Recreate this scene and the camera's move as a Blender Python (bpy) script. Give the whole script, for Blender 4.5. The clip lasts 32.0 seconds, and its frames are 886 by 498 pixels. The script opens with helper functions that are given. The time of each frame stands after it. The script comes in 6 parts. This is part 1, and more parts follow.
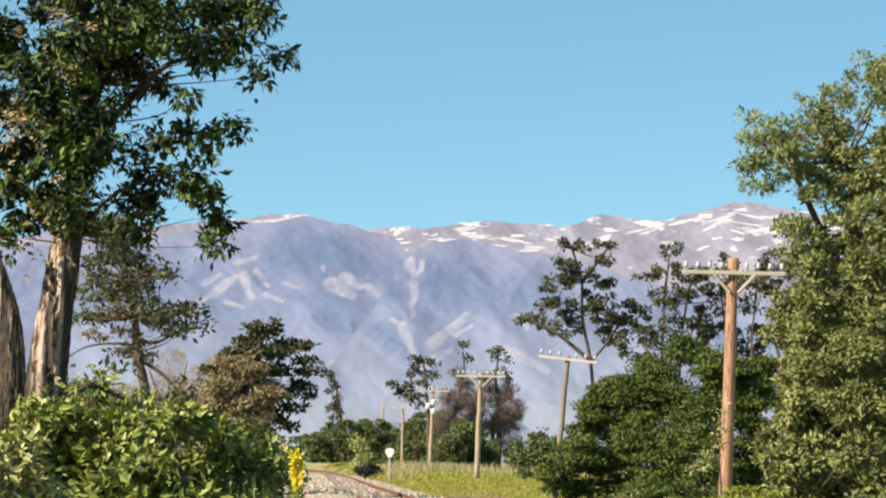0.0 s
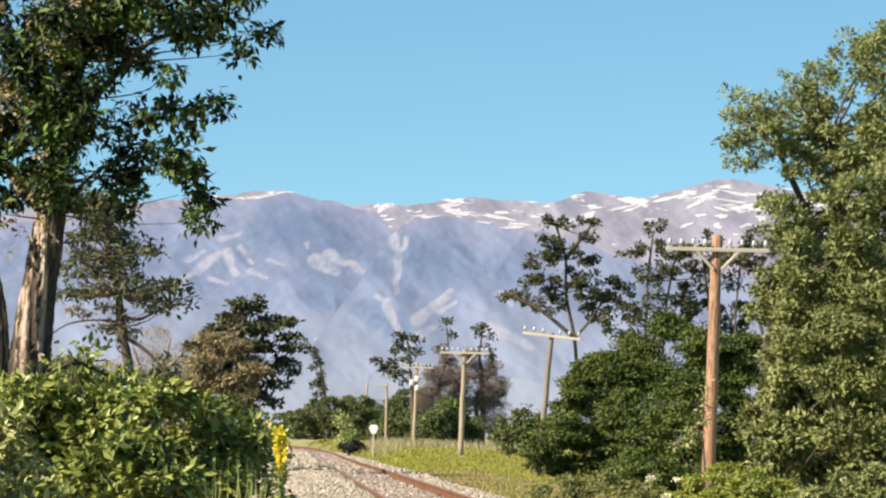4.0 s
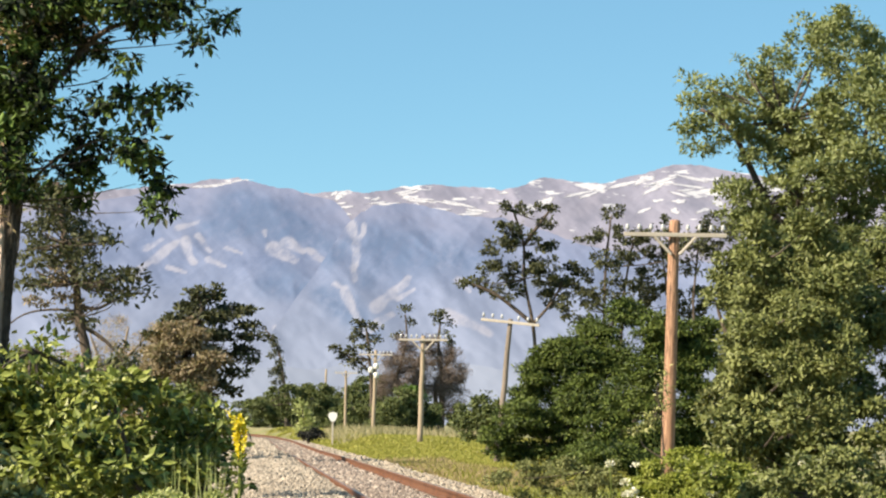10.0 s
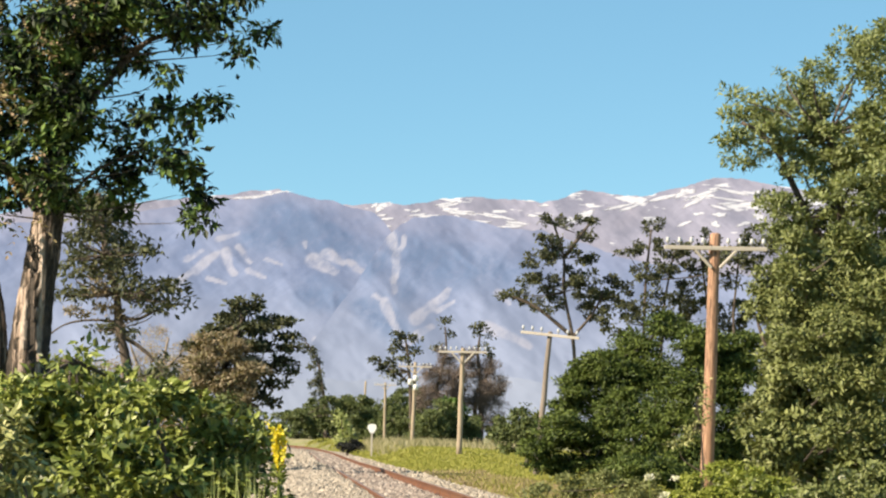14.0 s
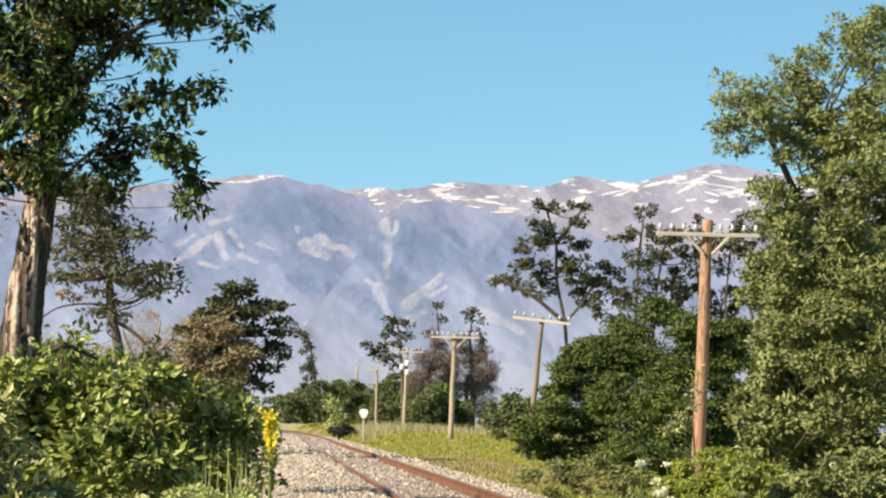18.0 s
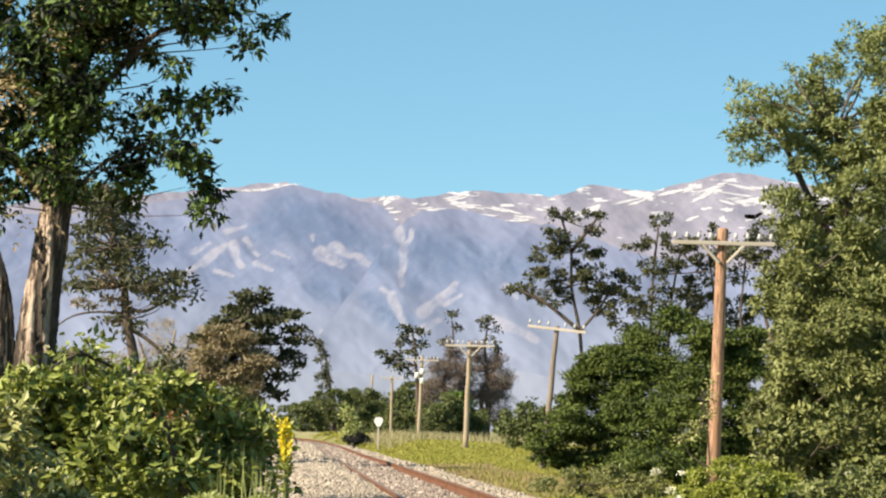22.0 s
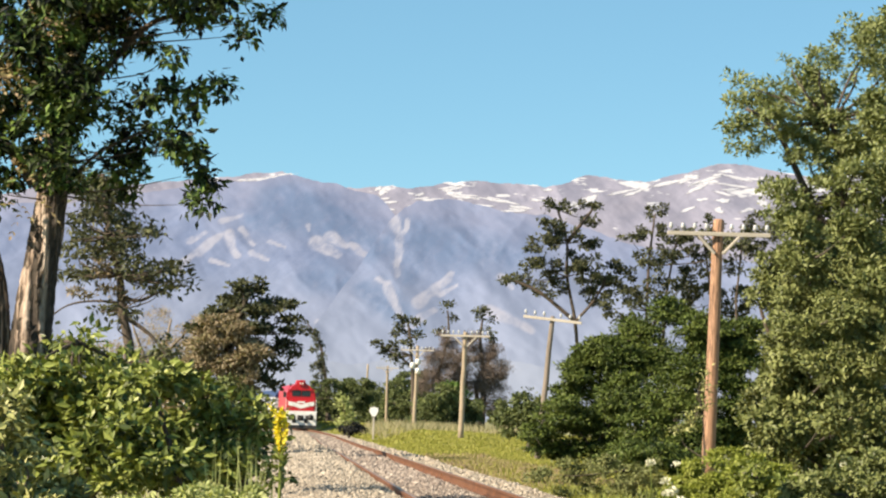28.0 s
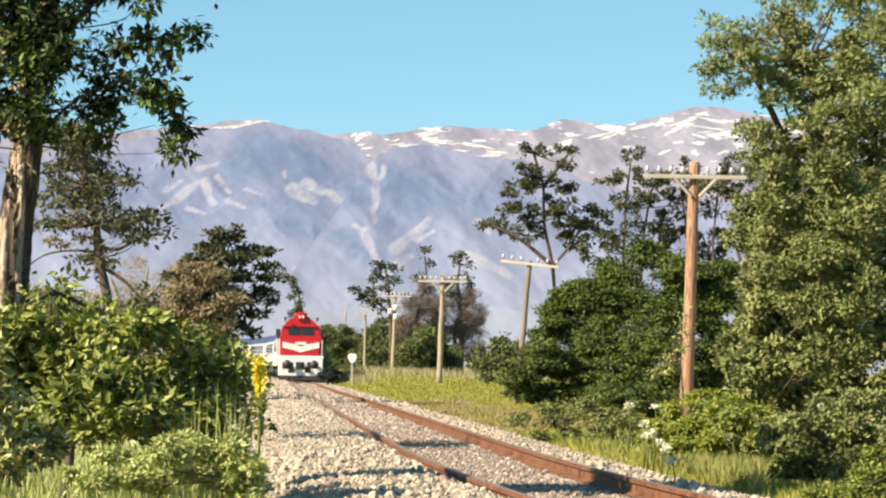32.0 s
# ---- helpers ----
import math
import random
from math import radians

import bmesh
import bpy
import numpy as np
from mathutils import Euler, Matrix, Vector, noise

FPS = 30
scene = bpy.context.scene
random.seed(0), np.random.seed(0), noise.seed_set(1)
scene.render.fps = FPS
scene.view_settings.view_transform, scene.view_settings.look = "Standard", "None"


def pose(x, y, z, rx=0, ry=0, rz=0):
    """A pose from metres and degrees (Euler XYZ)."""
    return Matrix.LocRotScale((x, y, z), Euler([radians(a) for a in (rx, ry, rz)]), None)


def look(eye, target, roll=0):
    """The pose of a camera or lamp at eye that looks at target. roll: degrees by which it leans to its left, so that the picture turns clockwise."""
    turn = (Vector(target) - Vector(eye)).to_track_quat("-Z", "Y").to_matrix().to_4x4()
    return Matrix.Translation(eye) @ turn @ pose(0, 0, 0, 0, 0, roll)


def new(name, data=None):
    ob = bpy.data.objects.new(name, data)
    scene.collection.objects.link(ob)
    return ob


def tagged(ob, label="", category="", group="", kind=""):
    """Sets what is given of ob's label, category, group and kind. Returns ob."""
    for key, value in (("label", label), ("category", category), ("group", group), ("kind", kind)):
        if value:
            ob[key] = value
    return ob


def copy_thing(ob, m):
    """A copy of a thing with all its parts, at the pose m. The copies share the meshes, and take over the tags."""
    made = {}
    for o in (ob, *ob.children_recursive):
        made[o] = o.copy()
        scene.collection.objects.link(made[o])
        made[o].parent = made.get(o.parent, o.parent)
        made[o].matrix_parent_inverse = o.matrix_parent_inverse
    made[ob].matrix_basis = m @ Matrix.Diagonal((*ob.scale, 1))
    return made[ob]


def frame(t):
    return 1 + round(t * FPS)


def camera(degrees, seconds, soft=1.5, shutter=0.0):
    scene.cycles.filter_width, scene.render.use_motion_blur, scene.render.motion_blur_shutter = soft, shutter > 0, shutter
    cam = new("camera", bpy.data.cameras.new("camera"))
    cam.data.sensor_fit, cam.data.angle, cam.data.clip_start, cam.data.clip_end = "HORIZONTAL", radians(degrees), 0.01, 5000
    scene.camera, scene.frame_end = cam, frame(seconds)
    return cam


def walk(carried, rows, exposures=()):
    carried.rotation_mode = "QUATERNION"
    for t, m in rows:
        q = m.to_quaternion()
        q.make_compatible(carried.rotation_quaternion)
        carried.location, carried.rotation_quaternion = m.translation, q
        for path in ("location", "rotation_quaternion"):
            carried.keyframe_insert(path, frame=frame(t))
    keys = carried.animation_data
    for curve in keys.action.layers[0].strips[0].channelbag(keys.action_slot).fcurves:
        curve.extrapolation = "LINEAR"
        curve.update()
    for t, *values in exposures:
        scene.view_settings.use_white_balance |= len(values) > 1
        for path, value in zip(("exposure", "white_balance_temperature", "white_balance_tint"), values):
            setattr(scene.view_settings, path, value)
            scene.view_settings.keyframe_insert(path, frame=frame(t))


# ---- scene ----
# A single railway line on a plain, seen with a long lens: trees left and right, telegraph poles,
# snowy mountains behind, a red diesel train that comes round the bend towards the end.

# ---------------------------------------------------------------- camera and its walk
cam = camera(20, 32.0, soft=2.2)
AIM = (
    (0, 94.783, -1.321, 0.808), (0.5, 94.478, -1.222, 0.806), (1, 94.230, -1.305, 0.739), (1.5, 94.103, -1.353, 0.642),
    (2, 94.107, -1.396, 0.653), (2.5, 94.141, -1.369, 0.801), (3, 94.198, -1.571, 0.810), (3.5, 94.241, -1.368, 0.629),
    (4, 94.260, -1.327, 0.440), (4.5, 94.386, -1.289, 0.366), (6.5, 94.385, -1.297, 0.337), (7, 94.155, -1.315, 0.230),
    (7.5, 94.022, -1.405, 0.167), (8, 94.045, -1.350, 0.217), (8.5, 94.105, -1.048, 0.120), (9, 94.076, -0.912, -0.448),
    (9.5, 93.957, -0.936, -0.864), (10, 93.978, -0.864, -0.485), (10.5, 93.997, -0.873, 0.058), (11, 93.981, -0.821, 0.464),
    (11.5, 94.021, -0.866, 0.540), (12, 94.028, -0.903, 0.460), (12.5, 94.081, -0.890, 0.315), (13, 94.129, -0.911, 0.221),
    (13.5, 94.259, -1.005, 0.346), (15.5, 94.033, -1.619, 0.217), (16, 93.934, -1.512, 0.343), (16.5, 93.880, -1.612, 0.322),
    (17, 93.881, -1.594, 0.234), (17.5, 93.872, -1.536, 0.202), (18, 93.910, -1.431, 0.215), (18.5, 93.936, -1.481, 0.341),
    (19, 94.004, -1.484, 0.399), (19.5, 93.988, -1.260, 0.395), (20, 93.836, -1.263, 0.385), (20.5, 93.810, -1.378, 0.375),
    (21, 93.925, -1.430, 0.394), (21.5, 94.050, -1.540, 0.483), (22, 94.092, -1.491, 0.554), (22.5, 94.020, -1.503, 0.491),
    (23, 93.920, -1.441, 0.358), (23.5, 93.834, -1.376, 0.275), (24, 93.801, -1.378, 0.255), (24.5, 93.748, -1.471, 0.321),
    (25, 93.730, -1.515, 0.307), (25.5, 93.644, -1.529, 0.252), (27.5, 93.847, -1.689, 0.401), (28, 93.870, -1.648, 0.446),
    (28.5, 93.872, -1.568, 0.492), (29, 93.795, -1.419, 0.639), (29.5, 93.658, -1.315, 0.829), (30, 93.371, -1.102, 0.797),
    (30.5, 93.061, -0.981, 0.622), (31, 92.828, -1.113, 0.612), (31.5, 92.644, -1.055, 0.575), (32, 92.640, -0.999, -0.046),
)
walk(cam, [(t, pose(0, 0, 1.6, rx, ry, rz)) for t, rx, ry, rz in AIM], exposures=[(0.0, 1.20, 6660, 10), (4.0, 1.22, 6580, 10), (19.0, 1.22, 6700, 10), (27.0, 1.23, 6730, 10), (30.0, 1.27, 6800, 10), (32.0, 1.36, 6980, 10)])

# ---------------------------------------------------------------- world and sun
SUN_EL, SUN_AZ = 35, 241        # degrees; azimuth clockwise from +y
world = bpy.data.worlds.new("world")
scene.world = world
world.use_nodes = True
wn = world.node_tree.nodes
sky = wn.new("ShaderNodeTexSky")
sky.sky_type, sky.sun_disc = "NISHITA", False
sky.sun_elevation, sky.sun_rotation = radians(SUN_EL), radians(SUN_AZ)
sky.altitude, sky.air_density, sky.dust_density, sky.ozone_density = 1200, 0.85, 0.1, 1.5
tint = wn.new("ShaderNodeMix")
tint.data_type, tint.blend_type = "RGBA", "MULTIPLY"
tint.inputs[0].default_value, tint.inputs[7].default_value = 1.0, (0.785, 1.01, 0.985, 1)
world.node_tree.links.new(sky.outputs[0], tint.inputs[6])
even = wn.new("ShaderNodeMix")      # thin even haze over the whole sky
even.data_type = "RGBA"
even.inputs[0].default_value, even.inputs[7].default_value = 0.35, (2.0, 4.8, 6.92, 1)
world.node_tree.links.new(tint.outputs[2], even.inputs[6])
world.node_tree.links.new(even.outputs[2], wn["Background"].inputs[0])
wn["Background"].inputs[1].default_value = 0.058
sun = new("sun", bpy.data.lights.new("sun", "SUN"))
sun.data.energy, sun.data.angle, sun.data.color = 5.0, radians(0.53), (1.0, 0.87, 0.69)
to_sun = Vector((math.sin(radians(SUN_AZ)) * math.cos(radians(SUN_EL)), math.cos(radians(SUN_AZ)) * math.cos(radians(SUN_EL)), math.sin(radians(SUN_EL))))
sun.matrix_world = look(to_sun * 100, (0, 0, 0))


# ---------------------------------------------------------------- materials
def nodes_of(name):
    m = bpy.data.materials.new(name)
    m.use_nodes = True
    return m, m.node_tree.nodes, m.node_tree.links, m.node_tree.nodes["Principled BSDF"]


def ramp(n, l, fac, stops):
    r = n.new("ShaderNodeValToRGB")
    while len(r.color_ramp.elements) < len(stops):
        r.color_ramp.elements.new(0.5)
    for e, (p, c) in zip(r.color_ramp.elements, stops):
        e.position, e.color = p, (*c, 1)
    l.new(fac, r.inputs[0])
    return r.outputs[0]


def noise_tex(n, l, scale, detail=4, stretch=(1, 1, 1), rough=0.6, turn=0.0):
    co, mp, t = n.new("ShaderNodeTexCoord"), n.new("ShaderNodeMapping"), n.new("ShaderNodeTexNoise")
    mp.inputs["Scale"].default_value = stretch
    if turn:
        mp.vector_type = "TEXTURE"
        mp.inputs["Scale"].default_value = tuple(1 / s for s in stretch)
        mp.inputs["Rotation"].default_value = (0, turn, 0)
    t.inputs["Scale"].default_value, t.inputs["Detail"].default_value, t.inputs["Roughness"].default_value = scale, detail, rough
    l.new(co.outputs["Object"], mp.inputs[0])
    l.new(mp.outputs[0], t.inputs["Vector"])
    return t.outputs[0]


def mixed(n, l, fac, a, b, mode="MIX"):
    m = n.new("ShaderNodeMix")
    m.data_type, m.blend_type = "RGBA", mode
    for sock, v in ((m.inputs[0], fac), (m.inputs[6], a), (m.inputs[7], b)):
        if isinstance(v, (int, float)):
            sock.default_value = v
        elif isinstance(v, tuple):
            sock.default_value = (*v, 1)
        else:
            l.new(v, sock)
    return m.outputs[2]


def bumped(n, l, bsdf, height, strength, distance):
    b = n.new("ShaderNodeBump")
    b.inputs["Strength"].default_value, b.inputs["Distance"].default_value = strength, distance
    l.new(height, b.inputs["Height"])
    l.new(b.outputs[0], bsdf.inputs["Normal"])


def surface(name, dark, light, scale=6, stretch=(1, 1, 1), rough=0.7, metal=0.0, bump=0.3, dist=0.01, blotch=None, lo=0.35, hi=0.65):
    """Two-tone surface with fine grain, a larger blotch and relief."""
    m, n, l, b = nodes_of(name)
    fine = noise_tex(n, l, scale, 6, stretch)
    big = noise_tex(n, l, scale * 0.13, 3, stretch)
    c = ramp(n, l, fine, [(lo, dark), (hi, light)])
    if blotch:
        c = mixed(n, l, ramp(n, l, big, [(0.45, (0, 0, 0)), (0.62, (1, 1, 1))]), c, blotch)
    else:
        c = mixed(n, l, 0.35, c, ramp(n, l, big, [(0.3, dark), (0.7, light)]))
    l.new(c, b.inputs["Base Color"])
    b.inputs["Roughness"].default_value, b.inputs["Metallic"].default_value = rough, metal
    bumped(n, l, b, fine, bump, dist)
    return m


def leafy(name, tones, trans=0.17, rough=0.55, spec=0.2, cluster=0.9, young=0.5, first=0.45):
    """Leaf: the tone varies from leaf to leaf and over the crown; some light passes through."""
    m, n, l, b = nodes_of(name)
    geo = n.new("ShaderNodeNewGeometry")
    k = len(tones) - 1
    c = ramp(n, l, geo.outputs["Random Per Island"], [(i / k, t) for i, t in enumerate(tones)])
    big = noise_tex(n, l, cluster, 3)
    # young: how far patches turn to the brightest tone, as if sunlit
    c = mixed(n, l, ramp(n, l, big, [(first, (0.0, 0.0, 0.0)), (first + 0.25, (young,) * 3)]), c, tones[-1])
    l.new(c, b.inputs["Base Color"])
    b.inputs["Roughness"].default_value = rough
    b.inputs["Specular IOR Level"].default_value = spec
    tr, mix = n.new("ShaderNodeBsdfTranslucent"), n.new("ShaderNodeMixShader")
    l.new(mixed(n, l, 1.0, c, (1.0, 1.0, 0.45), "MULTIPLY"), tr.inputs[0])
    mix.inputs[0].default_value = trans
    l.new(b.outputs[0], mix.inputs[1])
    l.new(tr.outputs[0], mix.inputs[2])
    l.new(mix.outputs[0], n["Material Output"].inputs[0])
    return m


def painted(name, col, rough=0.4, dirt=(0.12, 0.09, 0.07), amount=0.35):
    m, n, l, b = nodes_of(name)
    t = noise_tex(n, l, 2.2, 6, (1, 1, 0.35))
    l.new(mixed(n, l, ramp(n, l, t, [(0.5, (0, 0, 0)), (0.8, (amount, amount, amount))]), col, dirt), b.inputs["Base Color"])
    b.inputs["Roughness"].default_value = rough
    bumped(n, l, b, t, 0.1, 0.004)
    return m


def island_stone(name, tones, rough=0.85):
    m, n, l, b = nodes_of(name)
    geo = n.new("ShaderNodeNewGeometry")
    k = len(tones) - 1
    c = ramp(n, l, geo.outputs["Random Per Island"], [(i / k, t) for i, t in enumerate(tones)])
    t = noise_tex(n, l, 30, 4)
    l.new(mixed(n, l, 0.4, c, ramp(n, l, t, [(0.3, tones[0]), (0.7, tones[-1])])), b.inputs["Base Color"])
    b.inputs["Roughness"].default_value = rough
    bumped(n, l, b, t, 0.4, 0.01)
    return m


def glassy(name, col):
    m, n, l, b = nodes_of(name)
    b.inputs["Base Color"].default_value = (*col, 1)
    b.inputs["Roughness"].default_value = 0.06
    b.inputs["IOR"].default_value = 1.5
    return m


# darkest locust and shrub tones paint crown shade into the leaves
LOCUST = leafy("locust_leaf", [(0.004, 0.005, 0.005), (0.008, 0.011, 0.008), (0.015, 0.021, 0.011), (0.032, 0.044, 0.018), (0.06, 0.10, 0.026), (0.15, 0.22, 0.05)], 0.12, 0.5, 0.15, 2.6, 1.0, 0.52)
BUSH = leafy("shrub_leaf", [(0.015, 0.023, 0.010), (0.062, 0.086, 0.022), (0.135, 0.168, 0.038), (0.20, 0.235, 0.05), (0.29, 0.32, 0.08)], 0.14, 0.45, 0.3, 2.4, 0.6)
PALE = leafy("pale_shrub_leaf", [(0.02, 0.026, 0.011), (0.10, 0.115, 0.034), (0.26, 0.27, 0.09), (0.48, 0.46, 0.21)], 0.1, 0.45, 0.3)
DEEP = leafy("deep_green_leaf", [(0.014, 0.024, 0.008), (0.036, 0.056, 0.014), (0.068, 0.096, 0.02), (0.125, 0.155, 0.034)], 0.14, 0.5, 0.15, 0.9, 0.7)
OLIVE = leafy("grey_green_leaf", [(0.05, 0.062, 0.022), (0.11, 0.13, 0.042), (0.16, 0.18, 0.058), (0.22, 0.235, 0.085)], 0.12, 0.5, 0.25, 1.6)
YELWEED = leafy("yellow_green_leaf", [(0.13, 0.16, 0.025), (0.19, 0.22, 0.035), (0.25, 0.28, 0.05), (0.34, 0.36, 0.09)], 0.28)
GREYOLIVE = leafy("greyish_willow_leaf", [(0.10, 0.12, 0.054), (0.155, 0.182, 0.07), (0.205, 0.235, 0.09), (0.27, 0.295, 0.125)], 0.3, 0.5, 0.25, 1.6)
PALEWEED = leafy("pale_weed_leaf", [(0.17, 0.20, 0.065), (0.26, 0.30, 0.095), (0.34, 0.375, 0.135), (0.46, 0.475, 0.23)], 0.25)
FAROLIVE = leafy("far_dark_leaf", [(0.026, 0.03, 0.02), (0.042, 0.048, 0.028), (0.068, 0.074, 0.036), (0.115, 0.118, 0.054)])
HEDGE = leafy("hedge_leaf", [(0.04, 0.052, 0.022), (0.066, 0.083, 0.03), (0.10, 0.122, 0.04), (0.15, 0.172, 0.06)], 0.12)
BROWNTWIG = leafy("brown_twig", [(0.085, 0.064, 0.056), (0.125, 0.095, 0.08), (0.165, 0.128, 0.108), (0.205, 0.165, 0.138)], 0.1)
PADDOCK = leafy("bright_green_leaf", [(0.06, 0.105, 0.025), (0.09, 0.15, 0.033), (0.13, 0.20, 0.045)], 0.15)
FARLEAF = leafy("distant_leaf", [(0.08, 0.09, 0.035), (0.12, 0.135, 0.05), (0.17, 0.185, 0.065), (0.24, 0.25, 0.10)])
DARKOLIVE = leafy("dark_olive_leaf", [(0.045, 0.055, 0.024), (0.09, 0.105, 0.04), (0.15, 0.162, 0.056), (0.24, 0.24, 0.088)])
DRYLEAF = leafy("withered_leaf", [(0.19, 0.135, 0.085), (0.27, 0.195, 0.12), (0.35, 0.265, 0.16), (0.30, 0.26, 0.12)], 0.2)
WITHERED = leafy("half_withered_leaf", [(0.13, 0.105, 0.062), (0.20, 0.15, 0.098), (0.16, 0.155, 0.066), (0.27, 0.215, 0.14), (0.34, 0.275, 0.185)], 0.2)
# leaf colour blackened to hold shade beside the rail
SHADELEAF = leafy("shade_black_leaf", [(0.008, 0.009, 0.008), (0.014, 0.015, 0.012), (0.03, 0.03, 0.028)], 0.05)
TALLGRASS = leafy("grass_blade", [(0.175, 0.19, 0.05), (0.215, 0.228, 0.062), (0.245, 0.252, 0.08), (0.29, 0.275, 0.11)], 0.3, 0.6)
GRASS = leafy("grass_blade", [(0.19, 0.195, 0.035), (0.24, 0.245, 0.046), (0.28, 0.28, 0.06), (0.33, 0.30, 0.09)], 0.3, 0.6)
WEED = leafy("weed_blade", [(0.08, 0.105, 0.022), (0.12, 0.15, 0.03), (0.17, 0.20, 0.04), (0.25, 0.27, 0.08)], 0.2)
PALEGRASS = leafy("seeding_grass", [(0.22, 0.21, 0.11), (0.30, 0.27, 0.155), (0.39, 0.34, 0.21)], 0.3)
YELLOW = leafy("yellow_petal", [(0.62, 0.48, 0.01), (0.72, 0.60, 0.03), (0.78, 0.70, 0.12)], 0.25)
WHITEPETAL = leafy("white_petal", [(0.66, 0.64, 0.50), (0.75, 0.73, 0.64)], 0.25)


def fissured(name):
    """Old bark: pale plates between dark upright cracks."""
    m, n, l, b = nodes_of(name)
    crack = noise_tex(n, l, 3.6, 4, (3.2, 3.2, 0.2), 0.6)
    fine = noise_tex(n, l, 26, 5, (1.5, 1.5, 0.5))
    c = ramp(n, l, crack, [(0.48, (0.006, 0.005, 0.005)), (0.515, (0.05, 0.035, 0.026)), (0.54, (0.29, 0.21, 0.16)), (0.64, (0.54, 0.44, 0.36))])
    l.new(mixed(n, l, 0.2, c, ramp(n, l, fine, [(0.3, (0.04, 0.03, 0.022)), (0.7, (0.38, 0.29, 0.21))])), b.inputs["Base Color"])
    b.inputs["Roughness"].default_value = 0.95
    bumped(n, l, b, crack, 1.0, 0.2)
    return m


BARK = fissured("fissured_bark")
DARKBARK = surface("dark_bark", (0.03, 0.022, 0.018), (0.12, 0.09, 0.065), 6, (5, 5, 1), 0.9, 0, 0.9, 0.03)
GREYBARK = surface("grey_bark", (0.10, 0.075, 0.055), (0.27, 0.22, 0.17), 5, (4, 4, 1), 0.9, 0, 0.8, 0.03)
DARKPOLE = surface("dark_pole_wood", (0.08, 0.068, 0.057), (0.24, 0.195, 0.155), 4, (14, 14, 0.35), 0.85, 0, 0.5, 0.008)
POLEWOOD = surface("orange_pole_wood", (0.06, 0.03, 0.02), (0.42, 0.245, 0.15), 4, (12, 12, 0.6), 0.85, 0, 0.9, 0.015, (0.33, 0.18, 0.105), 0.38, 0.58)
GREYWOOD = surface("weathered_pole_wood", (0.16, 0.125, 0.085), (0.42, 0.335, 0.235), 4, (14, 14, 0.4), 0.85, 0, 0.5, 0.008)
ARMWOOD = surface("pale_arm_wood", (0.30, 0.265, 0.22), (0.44, 0.40, 0.34), 5, (0.5, 10, 10), 0.8, 0, 0.3, 0.005)
PORCELAIN = painted("white_porcelain", (0.42, 0.42, 0.42), 0.2, (0.4, 0.38, 0.33), 0.2)
RUST = surface("rusty_rail", (0.05, 0.02, 0.01), (0.23, 0.09, 0.035), 7, (1, 1, 1), 0.75, 0.2, 0.4, 0.004, (0.15, 0.065, 0.03))
RAILTOP = surface("worn_rail_head", (0.22, 0.125, 0.085), (0.42, 0.28, 0.20), 12, (4, 1, 1), 0.45, 0.6, 0.1, 0.002)
SLEEPER = surface("sleeper_wood", (0.10, 0.075, 0.055), (0.24, 0.19, 0.15), 9, (1, 8, 4), 0.9, 0, 0.7, 0.01)
STONE = island_stone("ballast_stone", [(0.09, 0.07, 0.052), (0.23, 0.188, 0.14), (0.33, 0.275, 0.21), (0.47, 0.41, 0.33)])
GREYSTONE = island_stone("grey_ballast_stone", [(0.05, 0.035, 0.028), (0.14, 0.10, 0.08), (0.22, 0.165, 0.135), (0.50, 0.43, 0.36)])
BED = surface("ballast_bed", (0.13, 0.10, 0.075), (0.30, 0.25, 0.185), 16, (1, 1, 1), 0.95, 0, 1.0, 0.05)
SOIL = surface("grassy_soil", (0.15, 0.155, 0.05), (0.225, 0.22, 0.075), 1.3, (1, 1, 1), 0.95, 0, 0.8, 0.05, (0.25, 0.2, 0.105))
RED = painted("red_paint", (0.38, 0.009, 0.016), 0.35, (0.2, 0.03, 0.03), 0.3)
WHITE = painted("white_paint", (0.66, 0.65, 0.63), 0.4, (0.35, 0.3, 0.25), 0.3)
SILVER = painted("pale_grey_paint", (0.40, 0.385, 0.40), 0.4, (0.3, 0.26, 0.22), 0.4)
BLUE = painted("blue_paint", (0.02, 0.025, 0.08), 0.4, (0.12, 0.11, 0.14), 0.4)
BLACK = painted("black_iron", (0.02, 0.02, 0.021), 0.6, (0.06, 0.05, 0.04), 0.4)
GLASS = glassy("dark_window_glass", (0.012, 0.014, 0.018))
LAMPGLASS = painted("lamp_glass", (0.6, 0.59, 0.55), 0.12, (0.6, 0.6, 0.55), 0.1)
FEATHER = painted("dark_feather", (0.004, 0.004, 0.005), 0.9, (0.008, 0.007, 0.007), 0.4)
FEATHER.node_tree.nodes["Principled BSDF"].inputs["Specular IOR Level"].default_value = 0.1


# ---------------------------------------------------------------- building helpers
def part(name, bm, material, parent=None, label="", smooth=False):
    """One mesh object out of a bmesh."""
    me = bpy.data.meshes.new(name)
    bmesh.ops.recalc_face_normals(bm, faces=bm.faces)
    bm.to_mesh(me)
    bm.free()
    me.materials.append(material)
    if smooth:
        me.polygons.foreach_set("use_smooth", [True] * len(me.polygons))
    ob = new(name, me)
    ob.parent = parent
    return tagged(ob, label)


